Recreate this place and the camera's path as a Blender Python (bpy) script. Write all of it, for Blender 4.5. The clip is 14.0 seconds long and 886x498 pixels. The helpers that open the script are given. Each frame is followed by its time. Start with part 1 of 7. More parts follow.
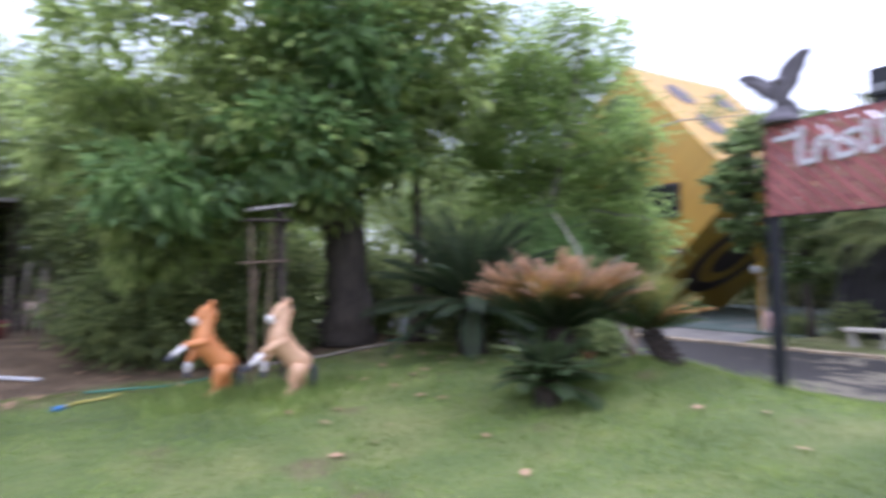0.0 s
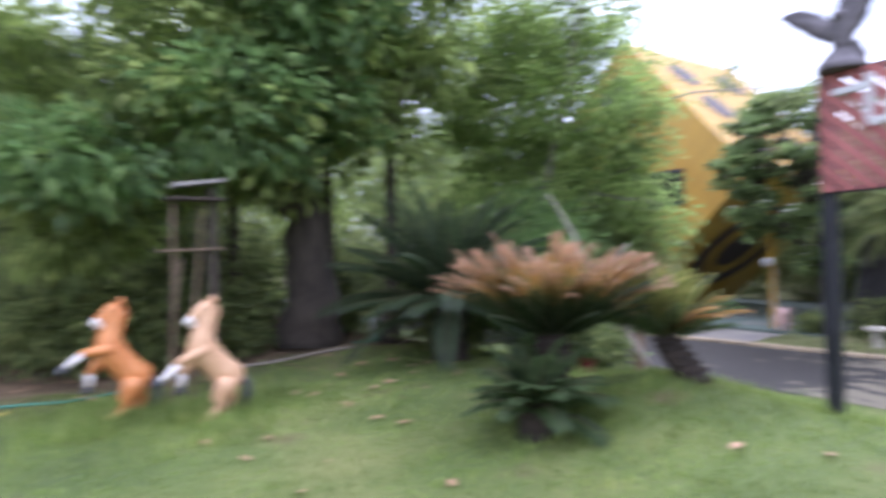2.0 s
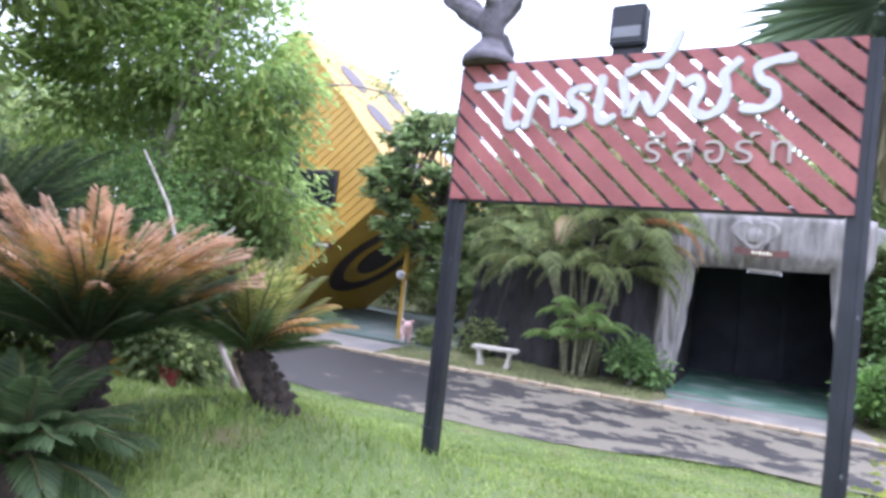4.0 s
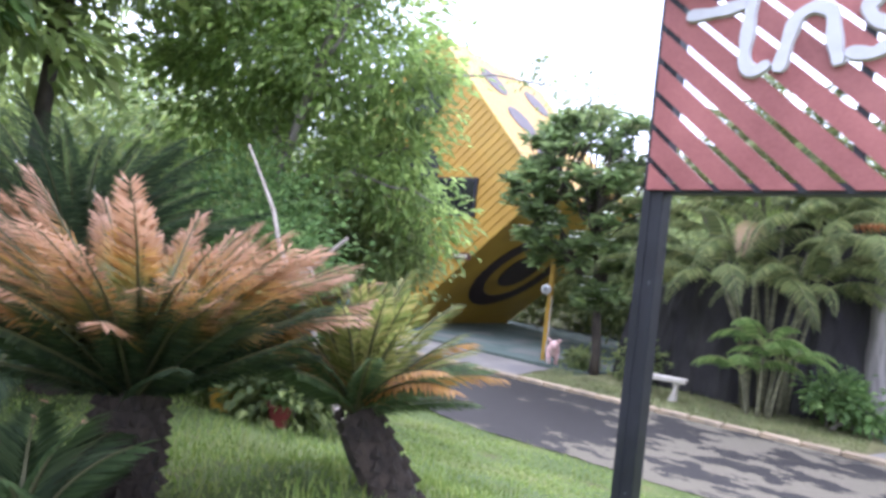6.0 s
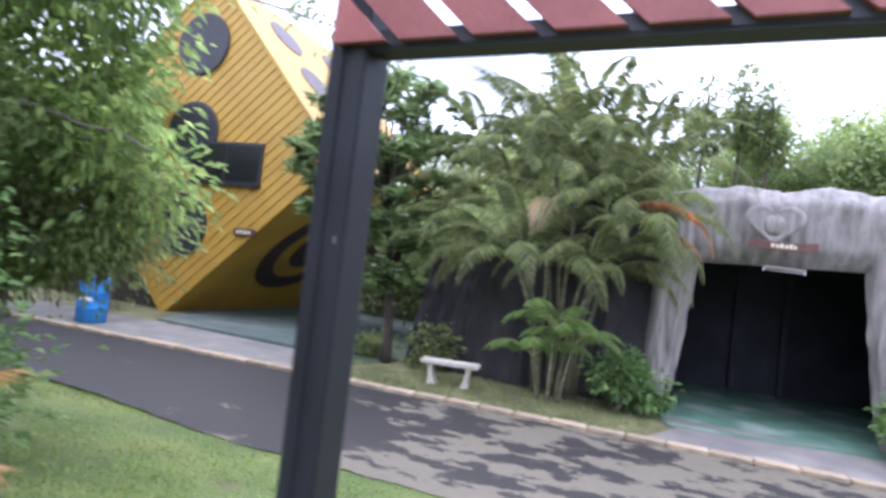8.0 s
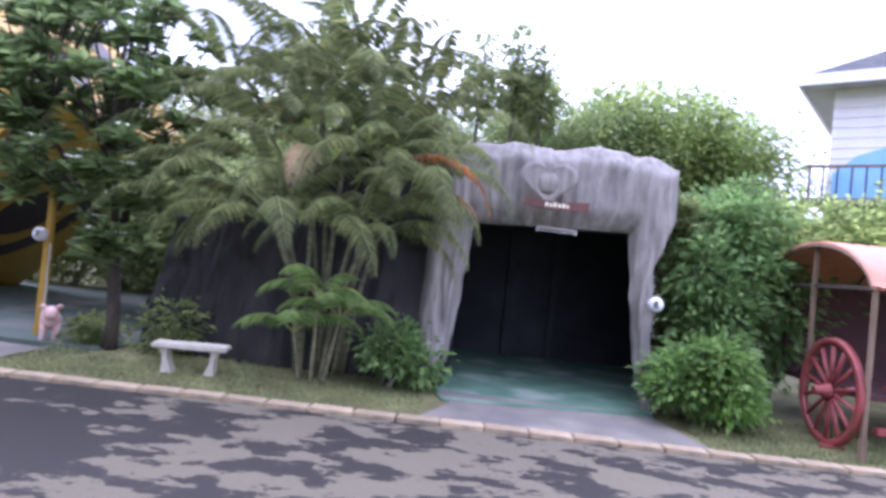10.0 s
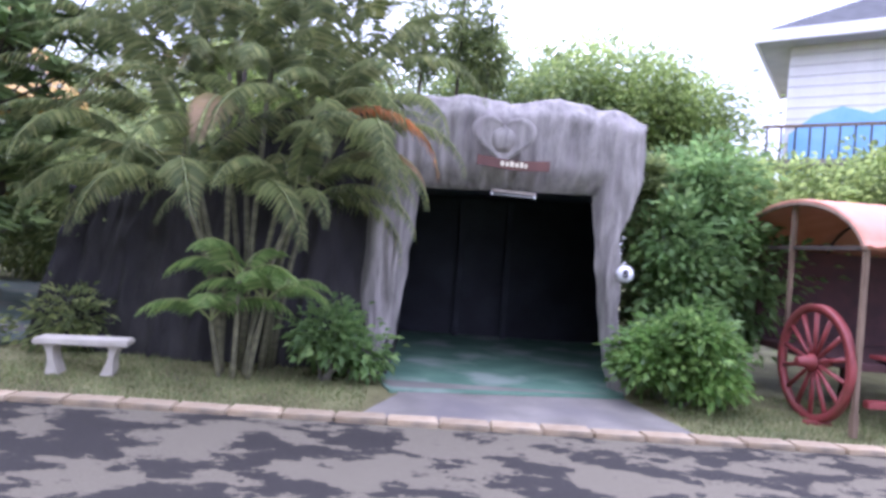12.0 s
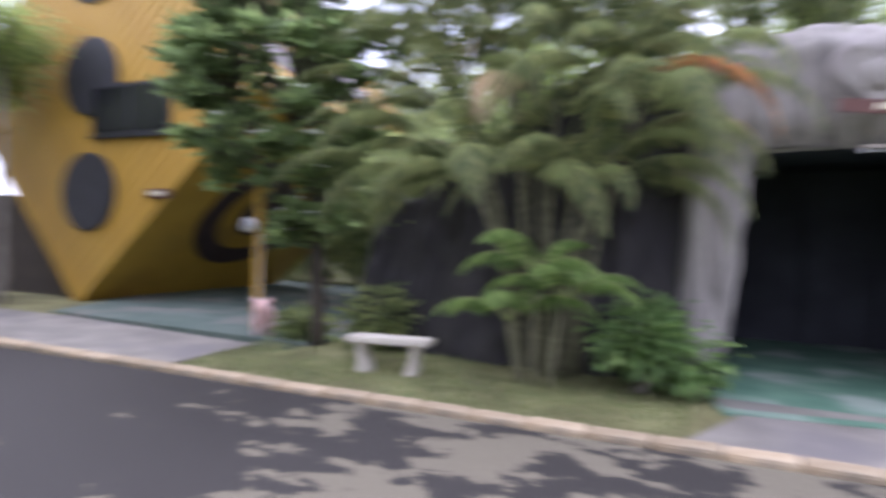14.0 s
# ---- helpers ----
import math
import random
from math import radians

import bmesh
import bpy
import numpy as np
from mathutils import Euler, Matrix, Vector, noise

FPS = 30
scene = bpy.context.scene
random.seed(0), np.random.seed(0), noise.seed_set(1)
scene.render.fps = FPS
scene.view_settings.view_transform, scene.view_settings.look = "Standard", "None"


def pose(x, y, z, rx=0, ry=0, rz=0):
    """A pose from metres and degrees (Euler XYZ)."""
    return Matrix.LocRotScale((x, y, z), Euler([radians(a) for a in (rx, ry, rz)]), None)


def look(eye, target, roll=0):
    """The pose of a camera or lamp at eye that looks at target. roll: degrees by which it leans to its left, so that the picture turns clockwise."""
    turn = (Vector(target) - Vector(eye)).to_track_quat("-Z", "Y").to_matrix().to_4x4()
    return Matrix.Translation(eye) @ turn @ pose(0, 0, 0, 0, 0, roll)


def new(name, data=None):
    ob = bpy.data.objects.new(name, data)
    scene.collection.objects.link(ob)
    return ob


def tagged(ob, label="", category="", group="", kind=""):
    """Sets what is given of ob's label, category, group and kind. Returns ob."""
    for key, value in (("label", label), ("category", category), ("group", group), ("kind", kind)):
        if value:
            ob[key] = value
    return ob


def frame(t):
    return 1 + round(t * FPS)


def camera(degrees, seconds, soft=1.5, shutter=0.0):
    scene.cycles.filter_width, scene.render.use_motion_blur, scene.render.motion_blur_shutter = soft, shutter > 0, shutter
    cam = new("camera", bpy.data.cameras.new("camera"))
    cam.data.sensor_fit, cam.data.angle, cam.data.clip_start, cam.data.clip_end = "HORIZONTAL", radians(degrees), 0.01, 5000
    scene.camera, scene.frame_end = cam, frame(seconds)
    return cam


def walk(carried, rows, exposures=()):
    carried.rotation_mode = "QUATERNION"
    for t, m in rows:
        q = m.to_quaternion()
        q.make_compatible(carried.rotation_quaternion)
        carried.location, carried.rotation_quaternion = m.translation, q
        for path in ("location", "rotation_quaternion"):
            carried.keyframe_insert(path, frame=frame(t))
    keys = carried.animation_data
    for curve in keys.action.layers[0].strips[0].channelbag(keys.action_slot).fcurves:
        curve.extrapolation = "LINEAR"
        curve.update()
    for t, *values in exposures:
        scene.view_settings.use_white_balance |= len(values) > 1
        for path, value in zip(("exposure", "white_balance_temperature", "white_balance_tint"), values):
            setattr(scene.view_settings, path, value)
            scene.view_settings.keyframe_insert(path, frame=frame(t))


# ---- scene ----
cam = camera(69.3, 14.0, soft=3.2, shutter=0.5)
PATH = [
    (0, (0.283, 1.303, 2.174), (-1.37, 2.427, 2.227), -1.5),
    (0.5, (0.064, 1.432, 2.158), (-1.845, 2.025, 2.207), -1.6),
    (1, (-0.274, 1.661, 2.188), (-2.195, 2.214, 2.234), -2.5),
    (1.5, (-0.579, 2.029, 2.14), (-2.487, 2.627, 2.173), -2.9),
    (2, (-0.79, 2.386, 2.148), (-2.436, 3.521, 2.175), -1.3),
    (2.5, (-0.974, 2.756, 2.141), (-2.026, 4.455, 2.214), 0.3),
    (3, (-1.068, 3.118, 2.109), (-1.944, 4.915, 2.186), 2.7),
    (3.5, (-1.135, 3.443, 2.099), (-1.986, 5.252, 2.169), 5.0),
    (4, (-1.354, 3.763, 2.1), (-2.22, 5.565, 2.164), 6.3),
    (6.5, (-2.294, 5.264, 2.158), (-3.562, 6.811, 2.205), 6.4),
    (7, (-2.408, 5.692, 2.13), (-3.43, 7.409, 2.202), 6.7),
    (7.5, (-2.482, 6.132, 2.143), (-3.29, 7.959, 2.239), 6.5),
    (8, (-2.483, 6.549, 2.145), (-3.214, 8.41, 2.204), 6.7),
    (8.5, (-2.56, 7.01, 2.134), (-3.12, 8.93, 2.182), 8.1),
    (9, (-2.403, 7.432, 2.112), (-2.779, 9.396, 2.174), 7.5),
    (11.5, (-2.563, 9.123, 1.942), (-2.447, 11.12, 1.948), 5.2),
    (12, (-2.472, 9.441, 1.922), (-2.376, 11.439, 1.92), 4.4),
    (12.5, (-2.328, 9.699, 1.873), (-2.249, 11.698, 1.852), 2.9),
    (13, (-2.303, 10.037, 1.83), (-2.186, 12.033, 1.788), 2.5),
    (13.5, (-2.466, 10.413, 1.779), (-2.423, 12.412, 1.742), 2.5),
    (14, (-2.545, 10.65, 1.72), (-3.382, 12.466, 1.686), 1.7),
]
walk(cam, [(t, look(eye, target, roll)) for t, eye, target, roll in PATH], [
    (0.0, 0.7, 5400, 26), (0.5, 0.66, 5400, 26), (1.5, 0.84, 5400, 26), (2.0, 0.92, 5450, 25), (3.0, 1.15, 5400, 25), (4.0, 1.32, 5350, 24), (6.5, 1.22, 5400, 24), (7.0, 1.12, 5400, 24),
    (8.5, 1.06, 5400, 25), (9.0, 0.93, 5250, 30), (11.5, 1.0, 5250, 34), (13.0, 1.05, 5250, 34), (13.5, 1.08, 5300, 34), (14.0, 0.95, 5650, 27)])

# ---------------------------------------------------------------- light
world = bpy.data.worlds.new("overcast_sky")
scene.world = world
world.use_nodes = True
wn, wl = world.node_tree.nodes, world.node_tree.links
wn.clear()
w_out, w_bg = wn.new("ShaderNodeOutputWorld"), wn.new("ShaderNodeBackground")
w_sky = wn.new("ShaderNodeTexSky")
w_sky.sky_type, w_sky.sun_disc = "NISHITA", False
SUN_EL, SUN_AZ = radians(52), radians(-35)
w_sky.sun_elevation, w_sky.sun_rotation = SUN_EL, SUN_AZ
w_tc, w_noise, w_ramp = wn.new("ShaderNodeTexCoord"), wn.new("ShaderNodeTexNoise"), wn.new("ShaderNodeValToRGB")
w_noise.inputs["Scale"].default_value, w_noise.inputs["Detail"].default_value = 2.2, 6
w_ramp.color_ramp.elements[0].position, w_ramp.color_ramp.elements[1].position = 0.36, 0.62
w_ramp.color_ramp.elements[0].color, w_ramp.color_ramp.elements[1].color = (4.8, 5.0, 5.6, 1), (13.5, 13.6, 13.8, 1)
w_map = wn.new("ShaderNodeMapping")
w_map.inputs["Scale"].default_value = (1, 1, 2.6)
w_mix = wn.new("ShaderNodeMix")
w_mix.data_type = "RGBA"
w_mix.inputs["Factor"].default_value = 0.86
wl.new(w_tc.outputs["Generated"], w_map.inputs["Vector"])
wl.new(w_map.outputs["Vector"], w_noise.inputs["Vector"])
wl.new(w_noise.outputs["Fac"], w_ramp.inputs["Fac"])
wl.new(w_sky.outputs["Color"], w_mix.inputs["A"])
wl.new(w_ramp.outputs["Color"], w_mix.inputs["B"])
w_sep, w_mr, w_mul = wn.new("ShaderNodeSeparateXYZ"), wn.new("ShaderNodeMapRange"), wn.new("ShaderNodeMix")
w_mr.inputs["To Min"].default_value, w_mr.inputs["To Max"].default_value = 0.62, 1.85
w_mul.data_type, w_mul.blend_type = "RGBA", "MULTIPLY"
w_mul.inputs["Factor"].default_value = 1.0
wl.new(w_tc.outputs["Generated"], w_sep.inputs["Vector"])
wl.new(w_sep.outputs["Z"], w_mr.inputs["Value"])
wl.new(w_mix.outputs["Result"], w_mul.inputs["A"])
wl.new(w_mr.outputs["Result"], w_mul.inputs["B"])
wl.new(w_mul.outputs["Result"], w_bg.inputs["Color"])
w_bg.inputs["Strength"].default_value = 0.15
wl.new(w_bg.outputs["Background"], w_out.inputs["Surface"])

sun = new("sun", bpy.data.lights.new("sun", "SUN"))
sun.data.energy, sun.data.angle, sun.data.color = 1.0, radians(25), (1.0, 0.96, 0.9)
sun_way = Vector((math.sin(SUN_AZ) * math.cos(SUN_EL), math.cos(SUN_AZ) * math.cos(SUN_EL), math.sin(SUN_EL)))
sun.matrix_world = look(sun_way * 60, (0, 0, 0))


# ---------------------------------------------------------------- materials
def material(name, rough=0.7, metal=0.0):
    m = bpy.data.materials.new(name)
    m.use_nodes = True
    b = m.node_tree.nodes["Principled BSDF"]
    b.inputs["Roughness"].default_value, b.inputs["Metallic"].default_value = rough, metal
    return m, m.node_tree.nodes, m.node_tree.links, b


def ramp(n, stops):
    r = n.new("ShaderNodeValToRGB")
    e = r.color_ramp.elements
    while len(e) < len(stops):
        e.new(0.5)
    for k, (p, c) in enumerate(stops):
        e[k].position, e[k].color = p, (*c, 1)
    return r


def surface(name, dark, light, scale=8.0, rough=0.75, bump=0.3, fine=90.0, metal=0.0, stretch=(1, 1, 1), rand=0.0, spots=None):
    """Two scales of variation between two colours, with relief, and a shift from piece to piece."""
    m, n, l, b = material(name, rough, metal)
    tc, mp = n.new("ShaderNodeTexCoord"), n.new("ShaderNodeMapping")
    mp.inputs["Scale"].default_value = stretch
    l.new(tc.outputs["Object"], mp.inputs["Vector"])
    big, small = n.new("ShaderNodeTexNoise"), n.new("ShaderNodeTexNoise")
    big.inputs["Scale"].default_value, big.inputs["Detail"].default_value = scale, 5
    small.inputs["Scale"].default_value, small.inputs["Detail"].default_value = fine, 3
    for t in (big, small):
        l.new(mp.outputs["Vector"], t.inputs["Vector"])
    add = n.new("ShaderNodeMath")
    add.operation = "MULTIPLY_ADD"
    add.inputs[1].default_value = 0.35
    l.new(small.outputs["Fac"], add.inputs[0])
    l.new(big.outputs["Fac"], add.inputs[2])
    r = ramp(n, [(0.42, dark), (0.95, light)])
    l.new(add.outputs[0], r.inputs["Fac"])
    col = r.outputs["Color"]
    if spots:
        sp = n.new("ShaderNodeTexNoise")
        sp.inputs["Scale"].default_value, sp.inputs["Detail"].default_value = scale * 0.45, 8
        l.new(mp.outputs["Vector"], sp.inputs["Vector"])
        sr = ramp(n, [(0.52, (0, 0, 0)), (0.66, (1, 1, 1))])
        l.new(sp.outputs["Fac"], sr.inputs["Fac"])
        mx = n.new("ShaderNodeMix")
        mx.data_type = "RGBA"
        l.new(sr.outputs["Color"], mx.inputs["Factor"])
        l.new(col, mx.inputs["A"])
        mx.inputs["B"].default_value = (*spots, 1)
        col = mx.outputs["Result"]
    if rand:
        oi, hs = n.new("ShaderNodeObjectInfo"), n.new("ShaderNodeHueSaturation")
        mr = n.new("ShaderNodeMapRange")
        mr.inputs["To Min"].default_value, mr.inputs["To Max"].default_value = 1 - rand, 1 + rand
        l.new(oi.outputs["Random"], mr.inputs["Value"])
        l.new(mr.outputs["Result"], hs.inputs["Value"])
        l.new(col, hs.inputs["Color"])
        col = hs.outputs["Color"]
    l.new(col, b.inputs["Base Color"])
    bp = n.new("ShaderNodeBump")
    bp.inputs["Strength"].default_value, bp.inputs["Distance"].default_value = bump, 0.02
    l.new(add.outputs[0], bp.inputs["Height"])
    l.new(bp.outputs["Normal"], b.inputs["Normal"])
    return m


def leafy(name, c1, c2, c3, rough=0.58, glow=0.5, along=None):
    """Leaf: colour varies from leaf to leaf; light passes through. along: stops of colour from base to tip of a frond (metres)."""
    m, n, l, b = material(name, rough)
    geo = n.new("ShaderNodeNewGeometry")
    r = ramp(n, [(0.0, c1), (0.55, c2), (1.0, c3)])
    l.new(geo.outputs["Random Per Island"], r.inputs["Fac"])
    col = r.outputs["Color"]
    tc = n.new("ShaderNodeTexCoord")
    if along:
        sep = n.new("ShaderNodeSeparateXYZ")
        l.new(tc.outputs["Object"], sep.inputs["Vector"])
        nz = n.new("ShaderNodeTexNoise")
        nz.inputs["Scale"].default_value = 9
        l.new(tc.outputs["Object"], nz.inputs["Vector"])
        ad = n.new("ShaderNodeMath")
        ad.operation = "MULTIPLY_ADD"
        ad.inputs[1].default_value = 0.3
        l.new(nz.outputs["Fac"], ad.inputs[0])
        sc = n.new("ShaderNodeMath")
        sc.operation = "MULTIPLY"
        sc.inputs[1].default_value = 0.68
        l.new(sep.outputs["X"], sc.inputs[0])
        l.new(sc.outputs[0], ad.inputs[2])
        ar = ramp(n, along)
        l.new(ad.outputs[0], ar.inputs["Fac"])
        mx = n.new("ShaderNodeMix")
        mx.data_type = "RGBA"
        mx.inputs["Factor"].default_value = 0.82
        l.new(col, mx.inputs["A"])
        l.new(ar.outputs["Color"], mx.inputs["B"])
        col = mx.outputs["Result"]
    big = n.new("ShaderNodeTexNoise")
    big.inputs["Scale"].default_value = 1.3
    l.new(tc.outputs["Object"], big.inputs["Vector"])
    hs, mr = n.new("ShaderNodeHueSaturation"), n.new("ShaderNodeMapRange")
    mr.inputs["From Min"].default_value, mr.inputs["From Max"].default_value = 0.3, 0.7
    mr.inputs["To Min"].default_value, mr.inputs["To Max"].default_value = 0.7, 1.35
    l.new(big.outputs["Fac"], mr.inputs["Value"])
    hs.inputs["Saturation"].default_value = 0.95
    l.new(mr.outputs["Result"], hs.inputs["Value"])
    l.new(col, hs.inputs["Color"])
    l.new(hs.outputs["Color"], b.inputs["Base Color"])
    tr, mix = n.new("ShaderNodeBsdfTranslucent"), n.new("ShaderNodeMixShader")
    br = n.new("ShaderNodeHueSaturation")
    br.inputs["Value"].default_value, br.inputs["Saturation"].default_value = 1.7, 0.95
    l.new(hs.outputs["Color"], br.inputs["Color"])
    l.new(br.outputs["Color"], tr.inputs["Color"])
    mix.inputs["Fac"].default_value = glow
    l.new(b.outputs["BSDF"], mix.inputs[1])
    l.new(tr.outputs["BSDF"], mix.inputs[2])
    l.new(mix.outputs["Shader"], n["Material Output"].inputs["Surface"])
    return m


def plain(name, c, rough=0.5, metal=0.0):
    d = tuple(v * 0.8 for v in c)
    return surface(name, d, c, 14.0, rough, 0.12, 160.0, metal)


M_LEAF_TREE = leafy("tree_leaf", (0.108, 0.148, 0.043), (0.197, 0.258, 0.068), (0.34, 0.40, 0.108), glow=0.66)
M_LEAF_BRIGHT = leafy("bright_leaf", (0.112, 0.168, 0.042), (0.19, 0.27, 0.064), (0.315, 0.395, 0.098), glow=0.58)
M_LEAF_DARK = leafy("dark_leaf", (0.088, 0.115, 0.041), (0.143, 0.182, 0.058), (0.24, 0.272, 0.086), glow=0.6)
M_LEAF_FAR = leafy("far_leaf", (0.122, 0.175, 0.063), (0.19, 0.25, 0.085), (0.31, 0.345, 0.098))
M_LEAF_SHRUB = leafy("shrub_leaf", (0.079, 0.139, 0.039), (0.123, 0.213, 0.057), (0.202, 0.295, 0.083))
M_LEAF_ROUND = leafy("glossy_shrub_leaf", (0.085, 0.165, 0.035), (0.14, 0.25, 0.05), (0.23, 0.34, 0.08), rough=0.38)
M_LEAF_YELLOW = leafy("yellow_shrub_leaf", (0.143, 0.195, 0.024), (0.273, 0.299, 0.040), (0.390, 0.358, 0.064))
M_PLUM = leafy("plumeria_leaf", (0.072, 0.105, 0.036), (0.112, 0.163, 0.053), (0.195, 0.255, 0.08), rough=0.4, glow=0.6)
M_PETAL = leafy("white_petal", (0.7, 0.7, 0.62), (0.8, 0.8, 0.75), (0.85, 0.82, 0.7))
M_PINK = leafy("pink_petal", (0.6, 0.05, 0.15), (0.75, 0.1, 0.2), (0.8, 0.2, 0.3))
M_CYCAD = leafy("cycad_leaf", (0.037, 0.068, 0.022), (0.058, 0.098, 0.028), (0.095, 0.14, 0.045), rough=0.62)
# base stops hold the crown's inner shade; orange and brown are leaf colour
M_CYCAD_BROWN = leafy("cycad_leaf_brown_tip", (0.05, 0.08, 0.02), (0.14, 0.13, 0.03), (0.24, 0.16, 0.08),
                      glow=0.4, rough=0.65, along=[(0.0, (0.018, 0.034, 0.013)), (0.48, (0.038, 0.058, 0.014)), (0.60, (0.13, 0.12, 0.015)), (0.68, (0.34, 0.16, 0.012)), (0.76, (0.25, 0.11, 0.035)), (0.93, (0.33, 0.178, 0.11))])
# cycad green darkened for tree shade and for the underside of a crown
M_CYCAD_SHADED = leafy("shaded_cycad_leaf", (0.019, 0.036, 0.013), (0.032, 0.055, 0.018), (0.058, 0.085, 0.03), rough=0.7, glow=0.35)
M_CYCAD_LIME = leafy("cycad_leaf_lime", (0.085, 0.11, 0.018), (0.17, 0.19, 0.033), (0.30, 0.265, 0.075))
M_CYCAD_RUST = leafy("cycad_leaf_rust", (0.28, 0.14, 0.02), (0.35, 0.19, 0.03), (0.3, 0.15, 0.07))
M_PALM = leafy("palm_leaf", (0.105, 0.138, 0.054), (0.182, 0.213, 0.078), (0.32, 0.325, 0.13), glow=0.6)
M_PALM_YOUNG = leafy("young_palm_leaf", (0.12, 0.2, 0.05), (0.19, 0.29, 0.075), (0.31, 0.40, 0.12))
M_PALM_OLD = leafy("old_palm_leaf", (0.16, 0.16, 0.07), (0.24, 0.22, 0.10), (0.34, 0.29, 0.17),
                   along=[(0.0, (0.11, 0.15, 0.05)), (0.5, (0.2, 0.2, 0.08)), (0.8, (0.32, 0.26, 0.12)), (1.0, (0.36, 0.26, 0.17))])
M_PALM_ORANGE = leafy("orange_palm_leaf", (0.42, 0.17, 0.04), (0.46, 0.23, 0.08), (0.45, 0.33, 0.18))
M_FAN = leafy("fan_palm_leaf", (0.10, 0.145, 0.085), (0.17, 0.225, 0.13), (0.27, 0.32, 0.20))
M_FAN_DRY = leafy("dry_fan_leaf", (0.2, 0.17, 0.12), (0.3, 0.26, 0.18), (0.4, 0.36, 0.26))
M_GRASS = leafy("grass_blade", (0.096, 0.155, 0.02), (0.16, 0.232, 0.03), (0.27, 0.305, 0.07), rough=0.6, glow=0.3)
M_GRASS_DRY = leafy("verge_blade", (0.105, 0.145, 0.045), (0.18, 0.205, 0.075), (0.29, 0.27, 0.13), rough=0.7, glow=0.3)
M_DEAD = leafy("fallen_leaf", (0.25, 0.13, 0.06), (0.4, 0.22, 0.12), (0.5, 0.36, 0.22), rough=0.7, glow=0.1)

M_BARK = surface("bark", (0.02, 0.016, 0.012), (0.095, 0.075, 0.056), 5, 0.9, 0.8, 60, stretch=(3, 3, 0.6))
M_BARK_GREY = surface("grey_bark", (0.10, 0.085, 0.07), (0.3, 0.27, 0.23), 6, 0.9, 0.6, 70, stretch=(2, 2, 0.8))
M_STEM = surface("palm_stem", (0.06, 0.062, 0.034), (0.21, 0.195, 0.11), 4, 0.7, 0.4, 50, stretch=(1, 1, 3))
M_RACHIS = plain("leaf_stalk", (0.26, 0.3, 0.1), 0.5)
M_CYCAD_STALK = plain("cycad_stalk", (0.085, 0.085, 0.03), 0.7)
M_CYCAD_TRUNK = surface("cycad_trunk", (0.010, 0.008, 0.006), (0.055, 0.039, 0.026), 14, 0.95, 1.0, 80)
M_ROCK = surface("sculpted_rock", (0.125, 0.114, 0.102), (0.345, 0.315, 0.285), 3.4, 0.9, 1.0, 26, stretch=(2.4, 2.4, 0.35), spots=(0.25, 0.222, 0.21))
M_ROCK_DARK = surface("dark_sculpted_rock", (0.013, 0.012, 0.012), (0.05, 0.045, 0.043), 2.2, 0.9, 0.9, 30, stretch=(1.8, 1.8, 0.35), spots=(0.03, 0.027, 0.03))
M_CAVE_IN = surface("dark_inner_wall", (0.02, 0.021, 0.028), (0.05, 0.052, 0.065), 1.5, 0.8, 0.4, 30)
M_GREEN_FLOOR = surface("green_painted_concrete", (0.05, 0.125, 0.083), (0.13, 0.232, 0.158), 2.2, 0.8, 0.15, 60, spots=(0.25, 0.30, 0.25))
# apron green dimmed in colour for the dice house's shade, bare concrete spots
M_APRON = surface("shaded_green_concrete", (0.055, 0.085, 0.068), (0.125, 0.152, 0.128), 1.6, 0.85, 0.2, 60, spots=(0.165, 0.155, 0.135))
M_CONCRETE = surface("grey_concrete", (0.125, 0.112, 0.095), (0.25, 0.227, 0.193), 1.6, 0.85, 0.25, 70, spots=(0.144, 0.13, 0.122))
M_KERB = surface("kerb_stone", (0.25, 0.182, 0.108), (0.43, 0.345, 0.23), 5, 0.9, 0.4, 70, rand=0.18, spots=(0.21, 0.17, 0.12))
M_BENCH = surface("white_terrazzo", (0.38, 0.345, 0.285), (0.54, 0.50, 0.42), 6, 0.65, 0.15, 120, spots=(0.40, 0.355, 0.29))
M_YELLOW = surface("yellow_board", (0.36, 0.20, 0.022), (0.46, 0.268, 0.034), 1.2, 0.6, 0.1, 60, rand=0.05, spots=(0.40, 0.24, 0.031))
M_YELLOW_PLAIN = surface("yellow_wall", (0.38, 0.22, 0.022), (0.485, 0.298, 0.037), 1.0, 0.6, 0.1, 40, spots=(0.33, 0.195, 0.031))
M_BLACK = surface("black_paint", (0.012, 0.011, 0.014), (0.03, 0.028, 0.035), 2, 0.55, 0.1, 60)
M_BROWN_PIP = surface("dark_brown_paint", (0.03, 0.018, 0.02), (0.06, 0.035, 0.035), 2, 0.6, 0.1, 60)
M_PANE = plain("dark_glass", (0.012, 0.012, 0.016), 0.12)
M_METAL_BLACK = surface("black_painted_steel", (0.006, 0.0065, 0.009), (0.018, 0.019, 0.024), 5, 0.5, 0.1, 90, spots=(0.02, 0.02, 0.026))
M_CHIP = plain("chipped_paint", (0.2, 0.2, 0.21), 0.6)
M_LETTER = plain("weathered_white_lettering", (0.56, 0.55, 0.56), 0.6)
M_LETTER_DULL = plain("dull_metal_lettering", (0.42, 0.36, 0.31), 0.5)
M_SLAT = surface("red_brown_slat", (0.20, 0.055, 0.05), (0.36, 0.125, 0.11), 3, 0.6, 0.15, 80, rand=0.1)
M_WHITE = surface("white_paint", (0.66, 0.65, 0.66), (0.82, 0.81, 0.82), 8, 0.5, 0.08, 90)
M_CREAM = surface("cream_lettering", (0.55, 0.5, 0.36), (0.72, 0.66, 0.5), 12, 0.5, 0.1, 90)
